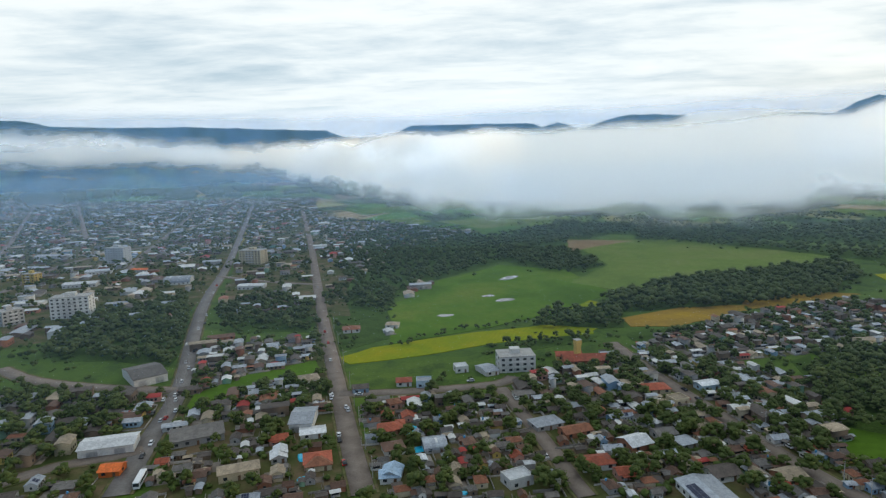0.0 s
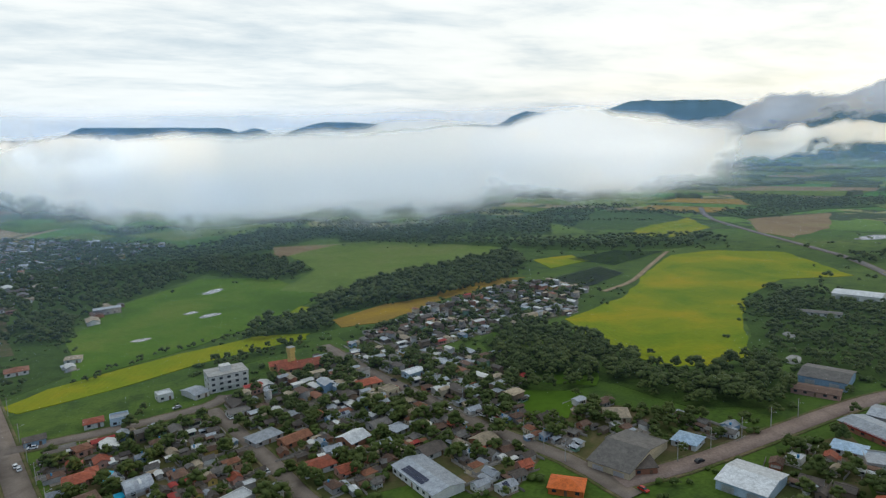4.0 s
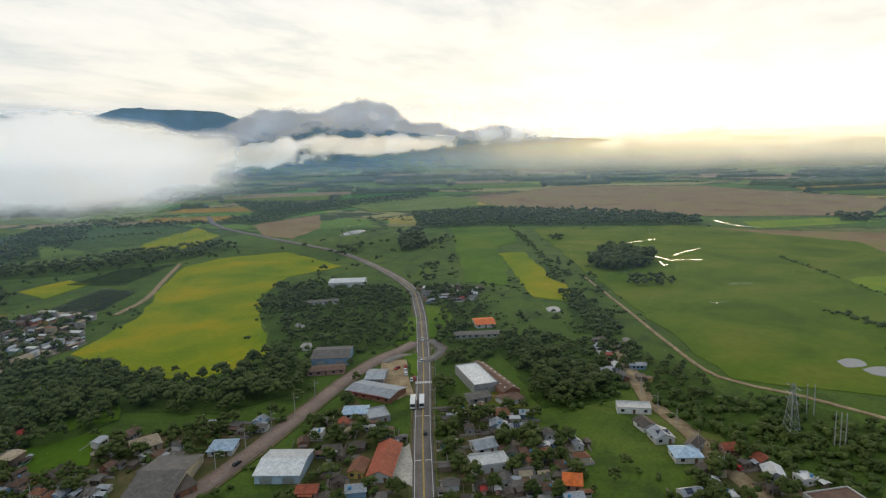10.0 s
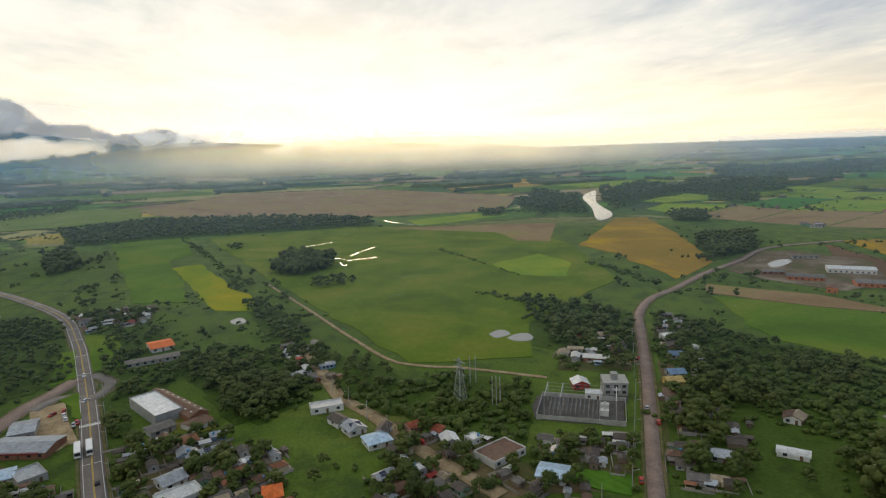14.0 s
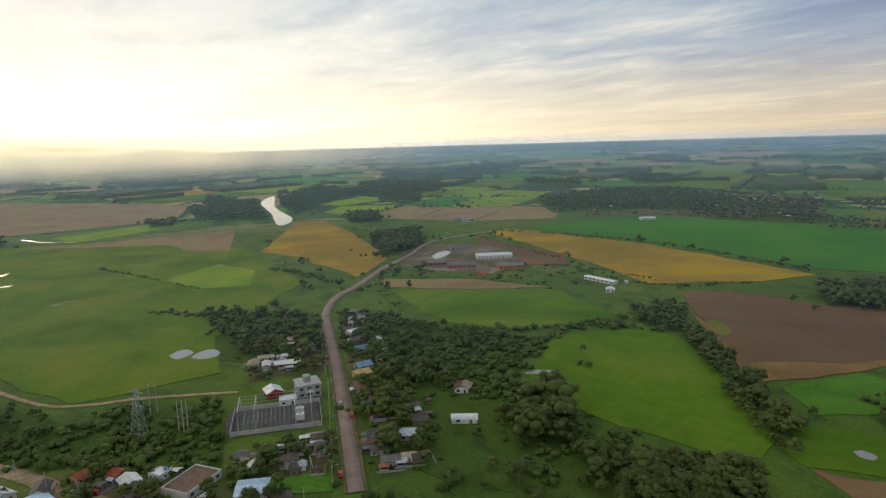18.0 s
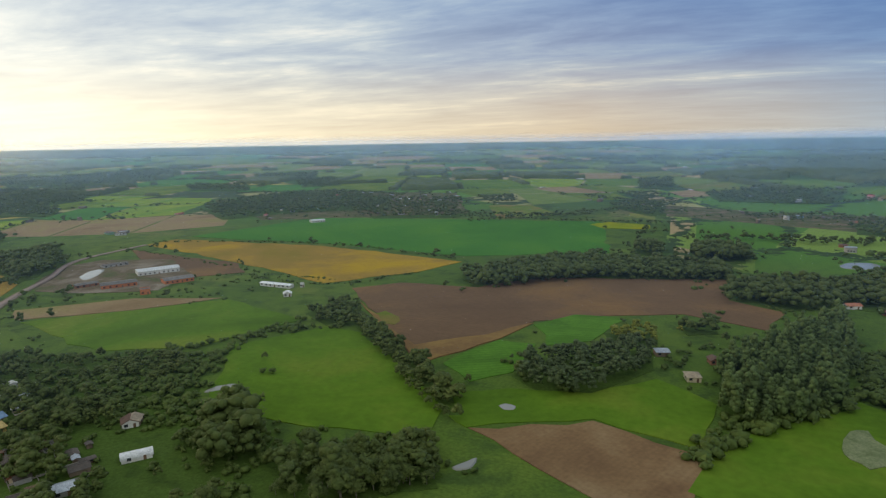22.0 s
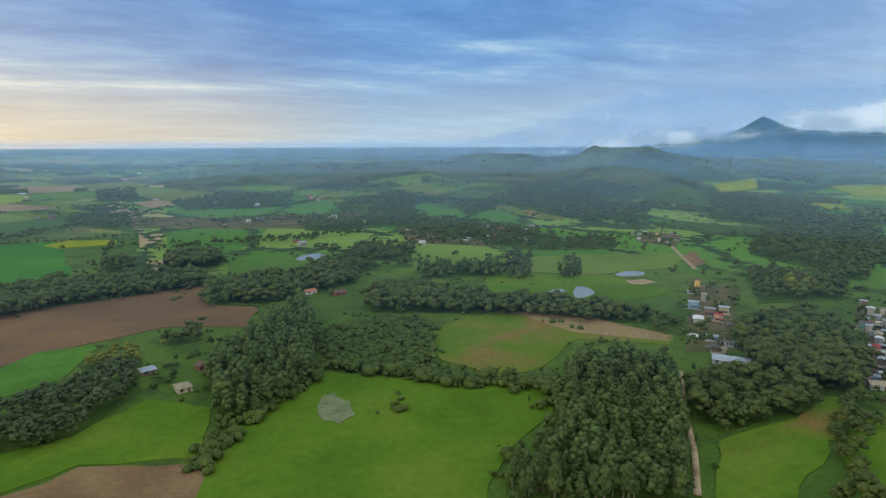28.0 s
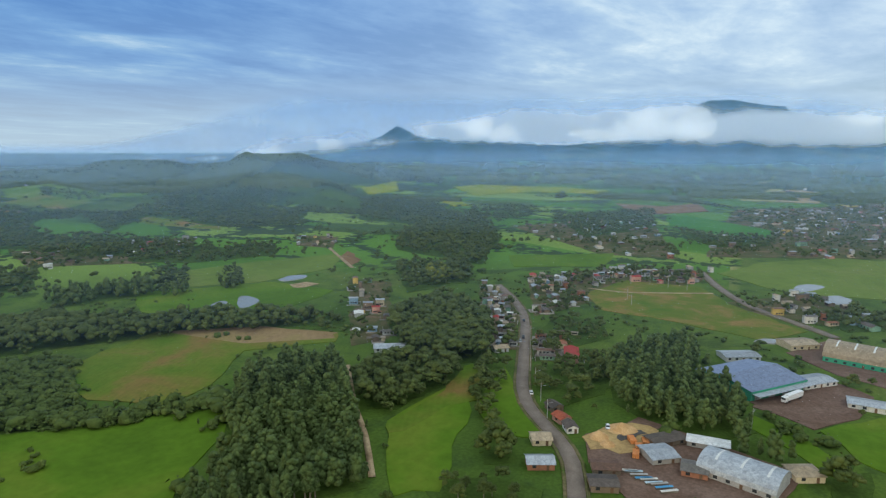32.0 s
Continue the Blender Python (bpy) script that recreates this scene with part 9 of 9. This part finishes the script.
building("office", -384.9, -50.2, 126.5, 20.3, 12, 4, "low", "white", "zinc", "low office with a grey-green roof", "windows", "building")
building("office", -361.6, -11.9, 141.3, 20.9, 12, 4, "low", "white", "zinc", "low office wing with a grey roof", "windows", "building")
building("office", -341.6, 12.9, 94.3, 17.5, 10, 4, "low", "white", "zinc", "long low building with a grey-green roof", "windows", "building")
building("warehouse", -428.7, -23.4, 131.9, 18.9, 14, 5, "low", "cream", "sand", "pale store at the edge of the yard", "", "building")
building("sawmill", -238.3, -26.4, 79.8, 27.3, 17, 6, "arch", "grey", "zinc", "long sawmill with an arched zinc roof", "", "building")
building("sawmill_shed", -237.4, -56.7, 134.9, 11.3, 12, 4, "low", "grey", "zinc", "open sawmill shed with a zinc roof", "", "building")
building("sawmill_shed", -232.7, -42.0, 100.2, 9.1, 9, 4, "low", "brick", "fibre", "sawmill shed with a ribbed roof", "", "building")
building("sawmill_shed", -258.0, -42.2, 99.3, 15.8, 7, 4, "low", "grey", "white", "narrow sawmill shed with a white roof", "", "building")
building("sawmill_shed", -251.5, -57.7, 142.9, 15.4, 8, 4, "low", "wood", "dark", "weathered sawmill shed with a rusty roof", "", "building")
building("sawmill_shed", -215.6, -70.5, 119.5, 10.0, 8, 3.4, "low", "wood", "brown", "rusty-roofed timber shed by the road", "", "building")
building("sawmill_shed", -204.0, -67.3, 119.7, 9.9, 8, 3.4, "low", "wood", "dark", "weathered timber shed by the road", "", "building")
building("house", -223.6, -101.0, 126.5, 9.3, 9, 3.2, "gable", "cream", "sand", "cream house with a pale sheet roof", "", "house")
building("house", -240.7, -94.9, 131.5, 5.8, 8, 3, "gable", "white", "dark", "small white house with a dark roof", "", "house")
building("house", -247.1, -101.6, 148.6, 6.7, 8, 3, "gable", "pink", "red", "small pink house with a red roof", "", "house")
building("house", -256.9, -109.6, 148.1, 6.9, 8, 3, "gable", "wood", "dark", "small dark wooden house", "", "house")
building("house", -205.4, -92.8, 123.7, 12.0, 9, 3.2, "gable", "brick", "zinc", "brick house with a zinc roof", "", "house")
building("school", -281.8, -227.8, 129.0, 18.5, 9, 4, "gable", "white", "zinc", "white school building with a zinc roof", "windows", "building")
building("house", -250.3, -201.8, 128.9, 5.1, 7, 3, "gable", "white", "fibre", "small white house among the trees", "", "house")
building("kiosk", -252.6, -7.8, 124.8, 10.8, 9, 3.6, "hip", "cream", "sand", "small pavilion with a tan hipped roof", "", "building")
building("house", -318.2, -171.9, 141.1, 10.2, 8, 3.2, "gable", "white", "sand", "white house with a pale roof by the village road", "", "house")
sawdust_heap(-240.4, -81.9, 5, 3.2)
sawdust_heap(-252.8, -76.2, 7, 3.5)
sawdust_heap(-235.9, -76.6, 4, 2.2)
lumber_stack(-239.4, -64.9, 20)
lumber_stack(-245.8, -64.0, 24)
lumber_stack(-233.3, -64.2, 15)
lumber_stack(-238.5, -60.2, 30)
lumber_stack(-248.7, -60.7, 60)
lumber_stack(-244.4, -69.2, 35)
plank_pile(-219.2, -62.7, 118, 0)
plank_pile(-219.7, -60.9, 120, 1)
plank_pile(-218.3, -58.6, 122, 2)
plank_pile(-216.8, -56.3, 124, 3)
plank_pile(-217.2, -54.6, 126, 4)
plank_pile(-215.7, -52.4, 128, 5)
plank_pile(-216.1, -50.6, 130, 6)
plank_pile(-214.6, -48.5, 132, 7)
plank_pile(-213.0, -46.3, 134, 8)
truck(-329.5, -18.8, -25)
pylon(273.4, -50.3)
power_mast(296.0, -60.0)
power_mast(295.4, -62.8)
power_mast(266.3, -64.3)
power_mast(265.9, -66.1)
power_mast(265.5, -67.8)
bus(262.3, 108.9, 68)
bus(260.6, 112.9, 68)
bus(-122.0, 227.3, 100)
car(305.0, 140.9, 160)
car(308.8, 137.3, 20)
car(303.3, 135.0, 20)
car(298.0, 132.3, 20)
car(292.3, 125.2, 68)
car(359.1, 146.8, 68)
car(320.0, 131.5, 70)
car(288.7, 88.6, 10)
car(267.4, 95.8, 40)
car(266.2, 93.1, 40)
car(233.1, 95.8, 68)
car(236.4, -27.2, 130)
car(245.4, -130.6, 98)
car(189.6, -99.3, 98)
car(230.7, -128.3, 30)
car(-384.1, -188.8, 90)
car(-340.2, -169.2, 90)
car(-348.2, -171.2, 95)
car(-267.6, -126.5, 60)
car(154.2, 154.1, 40)
car(187.9, 158.7, 38)
car(289.9, 125.7, 60)
car(-149.3, 296.5, 100)
car(-141.1, 287.2, 100)
car(-139.9, 290.0, 100)
car(-145.2, 314.1, 100)
car(-152.3, 315.1, 105)
car(-50.7, 265.2, 98)
car(-62.2, 309.8, 100)
car(-50.7, 293.7, 98)
car(-44.1, 237.9, 98)
car(-166.5, 379.0, 100)
car(-159.7, 366.8, 100)
car(-192.6, 478.7, 98)
car(-90.7, 442.8, 98)
car(-63.0, 313.7, 95)
car(-52.5, 297.4, 95)
car(-251.0, -81.8, 20)
car(-339.5, -17.9, 10)
car(-429.1, -28.3, -20)
car(-77.9, 227.0, 20)
car(38.2, 239.0, 70)
car(117.6, 295.5, 60)
car(128.3, 255.6, 40)
car(-62.4, 313.9, -75)
car(-50.9, 293.6, 15)
car(-49.5, 259.3, 100)
car(-43.8, 238.0, 15)
car(-166.8, 378.9, 15)
car(-182.9, 419.9, 100)
car(-176.1, 420.6, 100)
car(-154.2, 342.9, 15)
car(-138.9, 299.3, -75)
car(-148.6, 321.3, -75)
car(-65.1, 303.1, 100)
car(-48.4, 314.3, -75)
car(11.6, 329.8, 15)
car(33.4, 302.2, -75)
car(37.8, 239.0, 100)
car(122.7, 293.4, 15)
car(120.9, 307.0, -75)
car(138.4, 241.1, -75)
car(106.4, 354.4, 100)
car(118.3, 356.9, -75)
car(67.8, 343.4, 15)
car(-191.1, 462.1, 80)
car(-171.1, 403.2, -75)
car(-202.1, 507.2, 80)
car(-231.6, 603.1, 80)
car(-242.3, 641.8, 80)
car(-273.1, 749.8, 80)
car(-74.2, 374.7, 100)
car(-82.9, 413.8, -75)
car(-133.9, 261.7, 15)
car(-131.9, 249.3, 15)
street_pole(185.6, -93.9, -27)
street_pole(203.8, -103.4, -27)
street_pole(222.0, -112.8, -27)
street_pole(240.2, -122.2, -27)
street_pole(258.4, -131.6, -25)
street_pole(283.3, -143.3, -25)
street_pole(308.2, -155.1, -25)
street_pole(333.1, -166.8, -25)
street_pole(181.2, 163.4, 1)
street_pole(200.2, 163.8, 1)
street_pole(219.2, 164.2, 1)
street_pole(238.3, 164.5, 1)
street_pole(257.3, 164.9, 1)
street_pole(-31.0, 225.9, 103)
street_pole(-36.9, 250.8, 103)
street_pole(-42.8, 275.7, 103)
street_pole(-48.7, 300.6, 103)
street_pole(-54.6, 325.5, 104)
street_pole(-64.9, 367.8, 104)
street_pole(-75.2, 410.1, 104)
street_pole(-85.5, 452.5, 104)
street_pole(-142.9, 297.4, 103)
street_pole(-149.5, 325.9, 103)
street_pole(-156.0, 354.4, 103)
street_pole(-245.3, -107.8, -147)
street_pole(-262.3, -118.9, -147)
street_pole(-279.2, -130.0, -147)
street_pole(-296.1, -141.0, -154)
street_pole(-321.9, -153.6, -154)
street_pole(-347.7, -166.2, -154)
street_pole(136.1, 282.9, -86)
street_pole(138.0, 258.9, -86)
street_pole(139.8, 234.9, -86)
street_pole(141.6, 210.9, -84)
street_pole(142.8, 198.3, -84)
street_pole(144.0, 185.7, -84)
street_pole(299.9, 9.5, -156)
street_pole(282.3, 1.7, -156)
street_pole(264.7, -6.1, -156)
street_pole(247.1, -13.8, -156)
street_pole(229.6, -21.6, -156)
street_pole(322.9, 124.2, -160)
street_pole(293.4, 113.4, -160)
street_pole(263.8, 102.5, -160)
street_pole(234.2, 91.6, -160)
street_pole(-539.6, -195.6, 110)
street_pole(-545.2, -180.1, 110)
street_pole(-550.8, -164.6, 110)
street_pole(-556.4, -149.1, 84)
street_pole(-554.6, -132.8, 84)
street_pole(-552.8, -116.5, 84)
street_pole(-491.9, -149.2, 26)
street_pole(-473.7, -140.3, 26)
street_pole(-286.5, -29.8, -102)
solar_block([(361, 435), (367, 492), (441, 470), (449, 518)], 15)
solar_block([(462, 508), (451, 574), (575, 546), (535, 590)], 16)

# ---- the blocks and the greenery last ----
FARMS = []


def squeeze(x, y):
    """Plan position in the compressed distance, and the scale there."""
    rt = np.hypot(x, y) + 1e-6
    r = np.where(rt > 2500, 2500 + 2400 * np.clip((1 - 2500 / rt) / 0.875, 0, 1), rt)
    return x * r / rt, y * r / rt, r / rt


def country_mix(deg, r):
    """Share of woodland and of hedges, and the crops that grow in a part of the country."""
    west = [MEADOW, PASTURE, HILL_GRASS, MEADOW, OLIVE, HILL_GRASS, UNDERGROWTH, STUBBLE] if r < 1000 else [MEADOW, UNDERGROWTH, HILL_GRASS, HILL_GRASS, UNDERGROWTH, OLIVE]
    plain = [MEADOW, PALE_GREEN, DEEP_GREEN, STUBBLE, PASTURE, OLIVE, PALE_GREEN, SOY_PALE, STUBBLE, SOY_DRY]
    if r > 2500:
        plain = [MEADOW, PALE_GREEN, DEEP_GREEN, PASTURE, OLIVE, PALE_GREEN, UNDERGROWTH, STUBBLE]
    if 186 < deg < 236 and 1750 < r < 2500:
        return 0.93, 0.7, [UNDERGROWTH, MEADOW]
    if 186 < deg < 275:
        return (0.36 if r < 1200 else 0.50), 0.85, west
    if deg > 300 or deg < 44:
        return 0.6, 0.6, [MEADOW, PALE_GREEN, PASTURE]
    if deg < 95:
        return 0.24, 0.6, plain
    return (0.12 if r < 1500 else 0.17), 0.62, plain


def far_country():
    """Fields, woodlots, hedges and farmsteads from the middle distance out to the horizon."""
    rng = np.random.RandomState(23)
    crops, lots = {}, ([], [], [0])
    taken = [np.array(f, float) for f in FIELDS] + [np.array(z[5], float) for z in ZONES]
    woods = [np.array(w[3], float) for w in WOODS]

    def drape(store, px, py, up, grid):
        """Adds a grid of points, lifted over the land by up, to a store of verts and faces."""
        V, Fc, n = store
        x, y, k = squeeze(px, py)
        z = hgt(x, y) + lift_at(x, y) + up * k
        V.append(np.stack([x, y, z], -1).reshape(-1, 3))
        nu, nv = grid
        i, j = np.meshgrid(np.arange(nu - 1), np.arange(nv - 1), indexing="ij")
        a = (i * nv + j).ravel() + n[0]
        Fc.append(np.stack([a, a + nv, a + nv + 1, a + 1], -1))
        n[0] += nu * nv

    def lattice(q, us, vs):
        U, W = np.meshgrid(us, vs, indexing="ij")
        (ax, ay), (bx, by), (cx, cy), (dx, dy) = q
        return ((1 - U) * (1 - W) * ax + U * (1 - W) * bx + U * W * cx + (1 - U) * W * dx), ((1 - U) * (1 - W) * ay + U * (1 - W) * by + U * W * cy + (1 - U) * W * dy)

    def canopy(q, high, step):
        """A woodlot or hedge as one uneven canopy with steep ragged sides."""
        lu = max(np.linalg.norm(q[1] - q[0]), 1.0)
        lv = max(np.linalg.norm(q[3] - q[0]), 1.0)
        nu, nv = min(26, max(2, int(lu / step))), min(26, max(2, int(lv / step)))
        eu, ev = min(0.2, 0.25 / nu), min(0.2, 0.25 / nv)
        us = np.concatenate([[0, eu], np.linspace(0, 1, nu + 1)[1:-1], [1 - eu, 1]])
        vs = np.concatenate([[0, ev], np.linspace(0, 1, nv + 1)[1:-1], [1 - ev, 1]])
        px, py = lattice(q, us, vs)
        px, py = px + rng.uniform(-0.28, 0.28, px.shape) * step, py + rng.uniform(-0.28, 0.28, py.shape) * step
        up = high * rng.uniform(0.45, 1.1, px.shape)
        up[0], up[-1], up[:, 0], up[:, -1] = -2, -2, -2, -2
        drape(lots, px, py, up, px.shape)

    for r0, r1, a, b, turn in ((560, 1500, 105, 170, 0.45), (1500, 3600, 170, 300, 0.30), (3600, 13000, 420, 760, 0.38)):
        nx, ny = int(2 * r1 / a) + 2, int(2 * r1 / b) + 2
        gx, gy = np.meshgrid((np.arange(nx + 1) - nx / 2) * a, (np.arange(ny + 1) - ny / 2) * b, indexing="ij")
        gx, gy = gx + rng.uniform(-0.24, 0.24, gx.shape) * a, gy + rng.uniform(-0.22, 0.22, gy.shape) * b
        gx, gy = gx + 0.5 * a * np.sin(gy / (5 * a)), gy + 0.4 * b * np.sin(gx / (4 * b))
        X, Y = gx * math.cos(turn) - gy * math.sin(turn), gx * math.sin(turn) + gy * math.cos(turn)
        for i in range(nx):
            for j in range(ny):
                q = np.array([(X[i, j], Y[i, j]), (X[i + 1, j], Y[i + 1, j]), (X[i + 1, j + 1], Y[i + 1, j + 1]), (X[i, j + 1], Y[i, j + 1])])
                c = q.mean(0)
                r, deg = float(np.hypot(*c)), math.degrees(math.atan2(*c)) % 360
                near = 560 if 186 < deg < 275 else 950
                if not max(r0, near) < r < r1 or 279 < deg < 316:
                    continue
                cx, cy, k = squeeze(*c)
                if k < 1 and float(hgt(cx, cy)) > 145:
                    continue
                probe = np.concatenate([q, [c], (q + np.roll(q, -1, 0)) / 2, (q + c) / 2])
                if any(inside(probe, f).any() for f in taken):
                    continue
                wooded, hedged, kinds = country_mix(deg, r)
                in_wood = any(inside(probe[4:5], f).any() for f in woods)
                lot = rng.rand() < wooded
                inner = c + (q - c) * 0.965
                if not in_wood and not lot:
                    mat = kinds[rng.randint(len(kinds))]
                    store = crops.setdefault(mat.name, (mat, ([], [], [0])))[1]
                    m = 6 if r < 1500 else 8
                    px, py = lattice(inner, np.linspace(0, 1, m), np.linspace(0, 1, m))
                    drape(store, px, py, np.full(px.shape, 0.14), px.shape)
                if lot and not in_wood:
                    cut = c + (q - c) * (rng.uniform(0.9, 1.04, (4, 1)) if wooded > 0.9 else rng.uniform(0.55, 1.0, (4, 1)))
                    if r < 1500:
                        g = poly_points(cut, max(8.5, r / 105))
                        g = g[off_roads(g, 3)] if len(g) else g
                        for x, y in g:
                            PLACED.append(("broad", x, y, rng.uniform(6, 13)))
                    else:
                        canopy(cut, rng.uniform(9, 16), 14 if r < 3600 else 45)
                for e in (0, 1):
                    if rng.rand() > hedged:
                        continue
                    p0, p1 = q[e], q[e + 1]
                    s0, s1 = sorted(rng.uniform(-0.15, 1.15, 2).clip(0, 1))
                    p0, p1 = p0 + (p1 - p0) * s0, p0 + (p1 - p0) * s1
                    ln = np.linalg.norm(p1 - p0)
                    if ln < 25:
                        continue
                    if r < 1500:
                        m = int(ln / 7)
                        g = p0 + (p1 - p0) * rng.rand(m, 1) + rng.normal(0, 2.2, (m, 2))
                        g = g[off_roads(g, 3)]
                        for x, y in g:
                            PLACED.append(("broad" if rng.rand() < 0.7 else "bush", x, y, rng.uniform(4, 10)))
                    else:
                        w = rng.uniform(9, 22) * (1 if r < 3600 else 2.2)
                        side = np.array([(p1 - p0)[1], -(p1 - p0)[0]]) / ln * w
                        canopy(np.array([p0, p1, p1 + side, p0 + side]), rng.uniform(7, 14), 13 if r < 3600 else 40)
                if r < 3600 and rng.rand() < (0.16 if deg < 186 else 0.10) and 60 < deg < 275:
                    for _ in range(rng.randint(1, 4)):
                        x, y = inner[rng.randint(4)] * 0.9 + c * 0.1 + rng.uniform(-18, 18, 2)
                        x, y, _k = squeeze(x, y)
                        FARMS.append((float(x), float(y), rng.uniform(0, 180), rng.uniform(0.9, 1.9), False))
    for mat, (V, Fc, _) in crops.values():
        me = mesh_from("far_fields", np.concatenate(V), np.concatenate(Fc)[:, ::-1], mat, True)
        tagged(new("far_fields", me), "patchwork of crops and pastures in the distance", "fields", kind="stuff")
    V, Fc, _ = lots
    me = mesh_from("far_woods", np.concatenate(V), np.concatenate(Fc)[:, ::-1], LEAF["broad"])
    tagged(new("far_woods", me), "distant dark woodlots and hedgerows between the fields", "trees", kind="stuff")


far_country()
build_houses()


def scatter_scrub():
    """Bushes over the rough land, and the scattered woods of the hills and the plain."""
    def rough(g, seed, scale):
        return fbm(g[:, 0] / scale, g[:, 1] / scale, seed, 4)
    for r0, r1, n, seed, scale, cut, kind, lo, hi in ((150, 620, 6500, 3, 45.0, -0.05, "bush", 1.4, 4.2), (150, 900, 3800, 4, 60.0, 0.30, "broad", 4, 9.5),
                                                      (600, 1300, 3000, 5, 110.0, 0.55, "broad", 5, 10)):
        r = np.sqrt(rng_g.uniform(r0 ** 2, r1 ** 2, n))
        a = rng_g.uniform(0, 2 * np.pi, n)
        g = np.c_[r * np.sin(a), r * np.cos(a)]
        g = g[rough(g, seed, scale) > cut]
        g = g[off_roads(g, 3)]
        for f in FIELDS + [np.array(z[5], float) for z in ZONES]:
            g = g[~inside(g, f)]
        for x, y in g:
            PLACED.append((kind, x, y, rng_g.uniform(lo, hi)))
    # the wooded crest of the ridge
    a, r = np.radians(rng_g.uniform(188, 236, 3000)), rng_g.uniform(2080, 2420, 3000)
    g = np.c_[r * np.sin(a), r * np.cos(a)]
    g = g[rough(g, 9, 120.0) > -0.7]
    for f in FIELDS:
        g = g[~inside(g, f)]
    for x, y in g:
        PLACED.append(("broad", x, y, rng_g.uniform(11, 22)))


scatter_scrub()


def build_trees():
    free = clear_of(np.array([(q[1], q[2]) for q in PLACED]), 1.5)
    free &= ~inside(np.array([(q[1], q[2]) for q in PLACED]), OPEN_BANK)
    PLACED[:] = [q for q, ok in zip(PLACED, free) if ok]
    spots = sorted(PLACED, key=lambda q: math.hypot(q[1], q[2]))
    near, rest = spots[:300], spots[300:]
    protos = {}
    for kind in LEAF:
        tr = bpy.data.meshes.new("trunk")
        bm = trunk_bmesh(kind)
        bm.to_mesh(tr)
        bm.free()
        tr.materials.append(BARK)
        crowns = []
        for s in range(4):
            v, f = crown_arrays(kind, 40 + s, {"euc": 16, "bush": 8}.get(kind, 22), 1, 460)
            crowns.append(mesh_from("crown", v, f, LEAF[kind], True))
        protos[kind] = (tr, crowns)
    names = {"broad": ("tree", "dark green broadleaf tree with a rounded crown"), "euc": ("eucalyptus_tree", "tall slender eucalyptus with a grey-green crown"),
             "plant": ("grove_tree", "slender grey-green tree of a planted grove"), "gold": ("tree", "yellow-green broadleaf tree with a rounded crown"), "bush": ("bush", "low spreading green bush")}
    for kind, x, y, h in near:
        tr, crowns = protos[kind]
        root = empty(names[kind][0], pose(x, y, float(hgt(x, y)) - 0.1, 0, 0, rng_g.uniform(0, 360)) @ Matrix.Diagonal((h, h, h, 1)))
        tagged(root, names[kind][1], "bush" if kind == "bush" else "tree", group="trees near the village")
        for nm, me in (("trunk", tr), ("crown", crowns[rng_g.randint(4)])):
            o = new(nm, me)
            o.parent = root
    lots = {}
    for kind, x, y, h in rest:
        r = math.hypot(x, y)
        lots.setdefault((kind, 0 if r < 400 else 1 if r < 850 else 2), []).append((x, y, h))
    for (kind, lod), spots_ in sorted(lots.items()):
        lumps, leaves = {"bush": ((3, 18), (2, 4), (1, 0)), "euc": ((13, 130), (5, 40), (3, 10))}.get(kind, ((12, 100), (4, 12), (2, 0)))[lod]
        base = [crown_arrays(kind, 90 + s, lumps, 1, leaves) for s in range(10)]
        V, Fc, n = [], [], 0
        for x, y, h in spots_:
            v, f = base[rng_g.randint(10)]
            a, w = rng_g.uniform(0, 6.283), rng_g.uniform(0.85, 1.25) * (1.25 if lod == 2 else 1.0)
            c, s = math.cos(a) * w * h, math.sin(a) * w * h
            V.append(np.c_[x + v[:, 0] * c - v[:, 1] * s, y + v[:, 0] * s + v[:, 1] * c, float(hgt(x, y)) - 0.12 * h * (lod > 0) + v[:, 2] * h])
            Fc.append(f + n)
            n += len(v)
        me = mesh_from("woodland", np.concatenate(V), np.concatenate(Fc), LEAF[kind], True)
        tagged(new("woodland", me), "dense dark green woods, hedgerows and garden trees", "trees", kind="stuff")
    return len(spots)


build_trees()
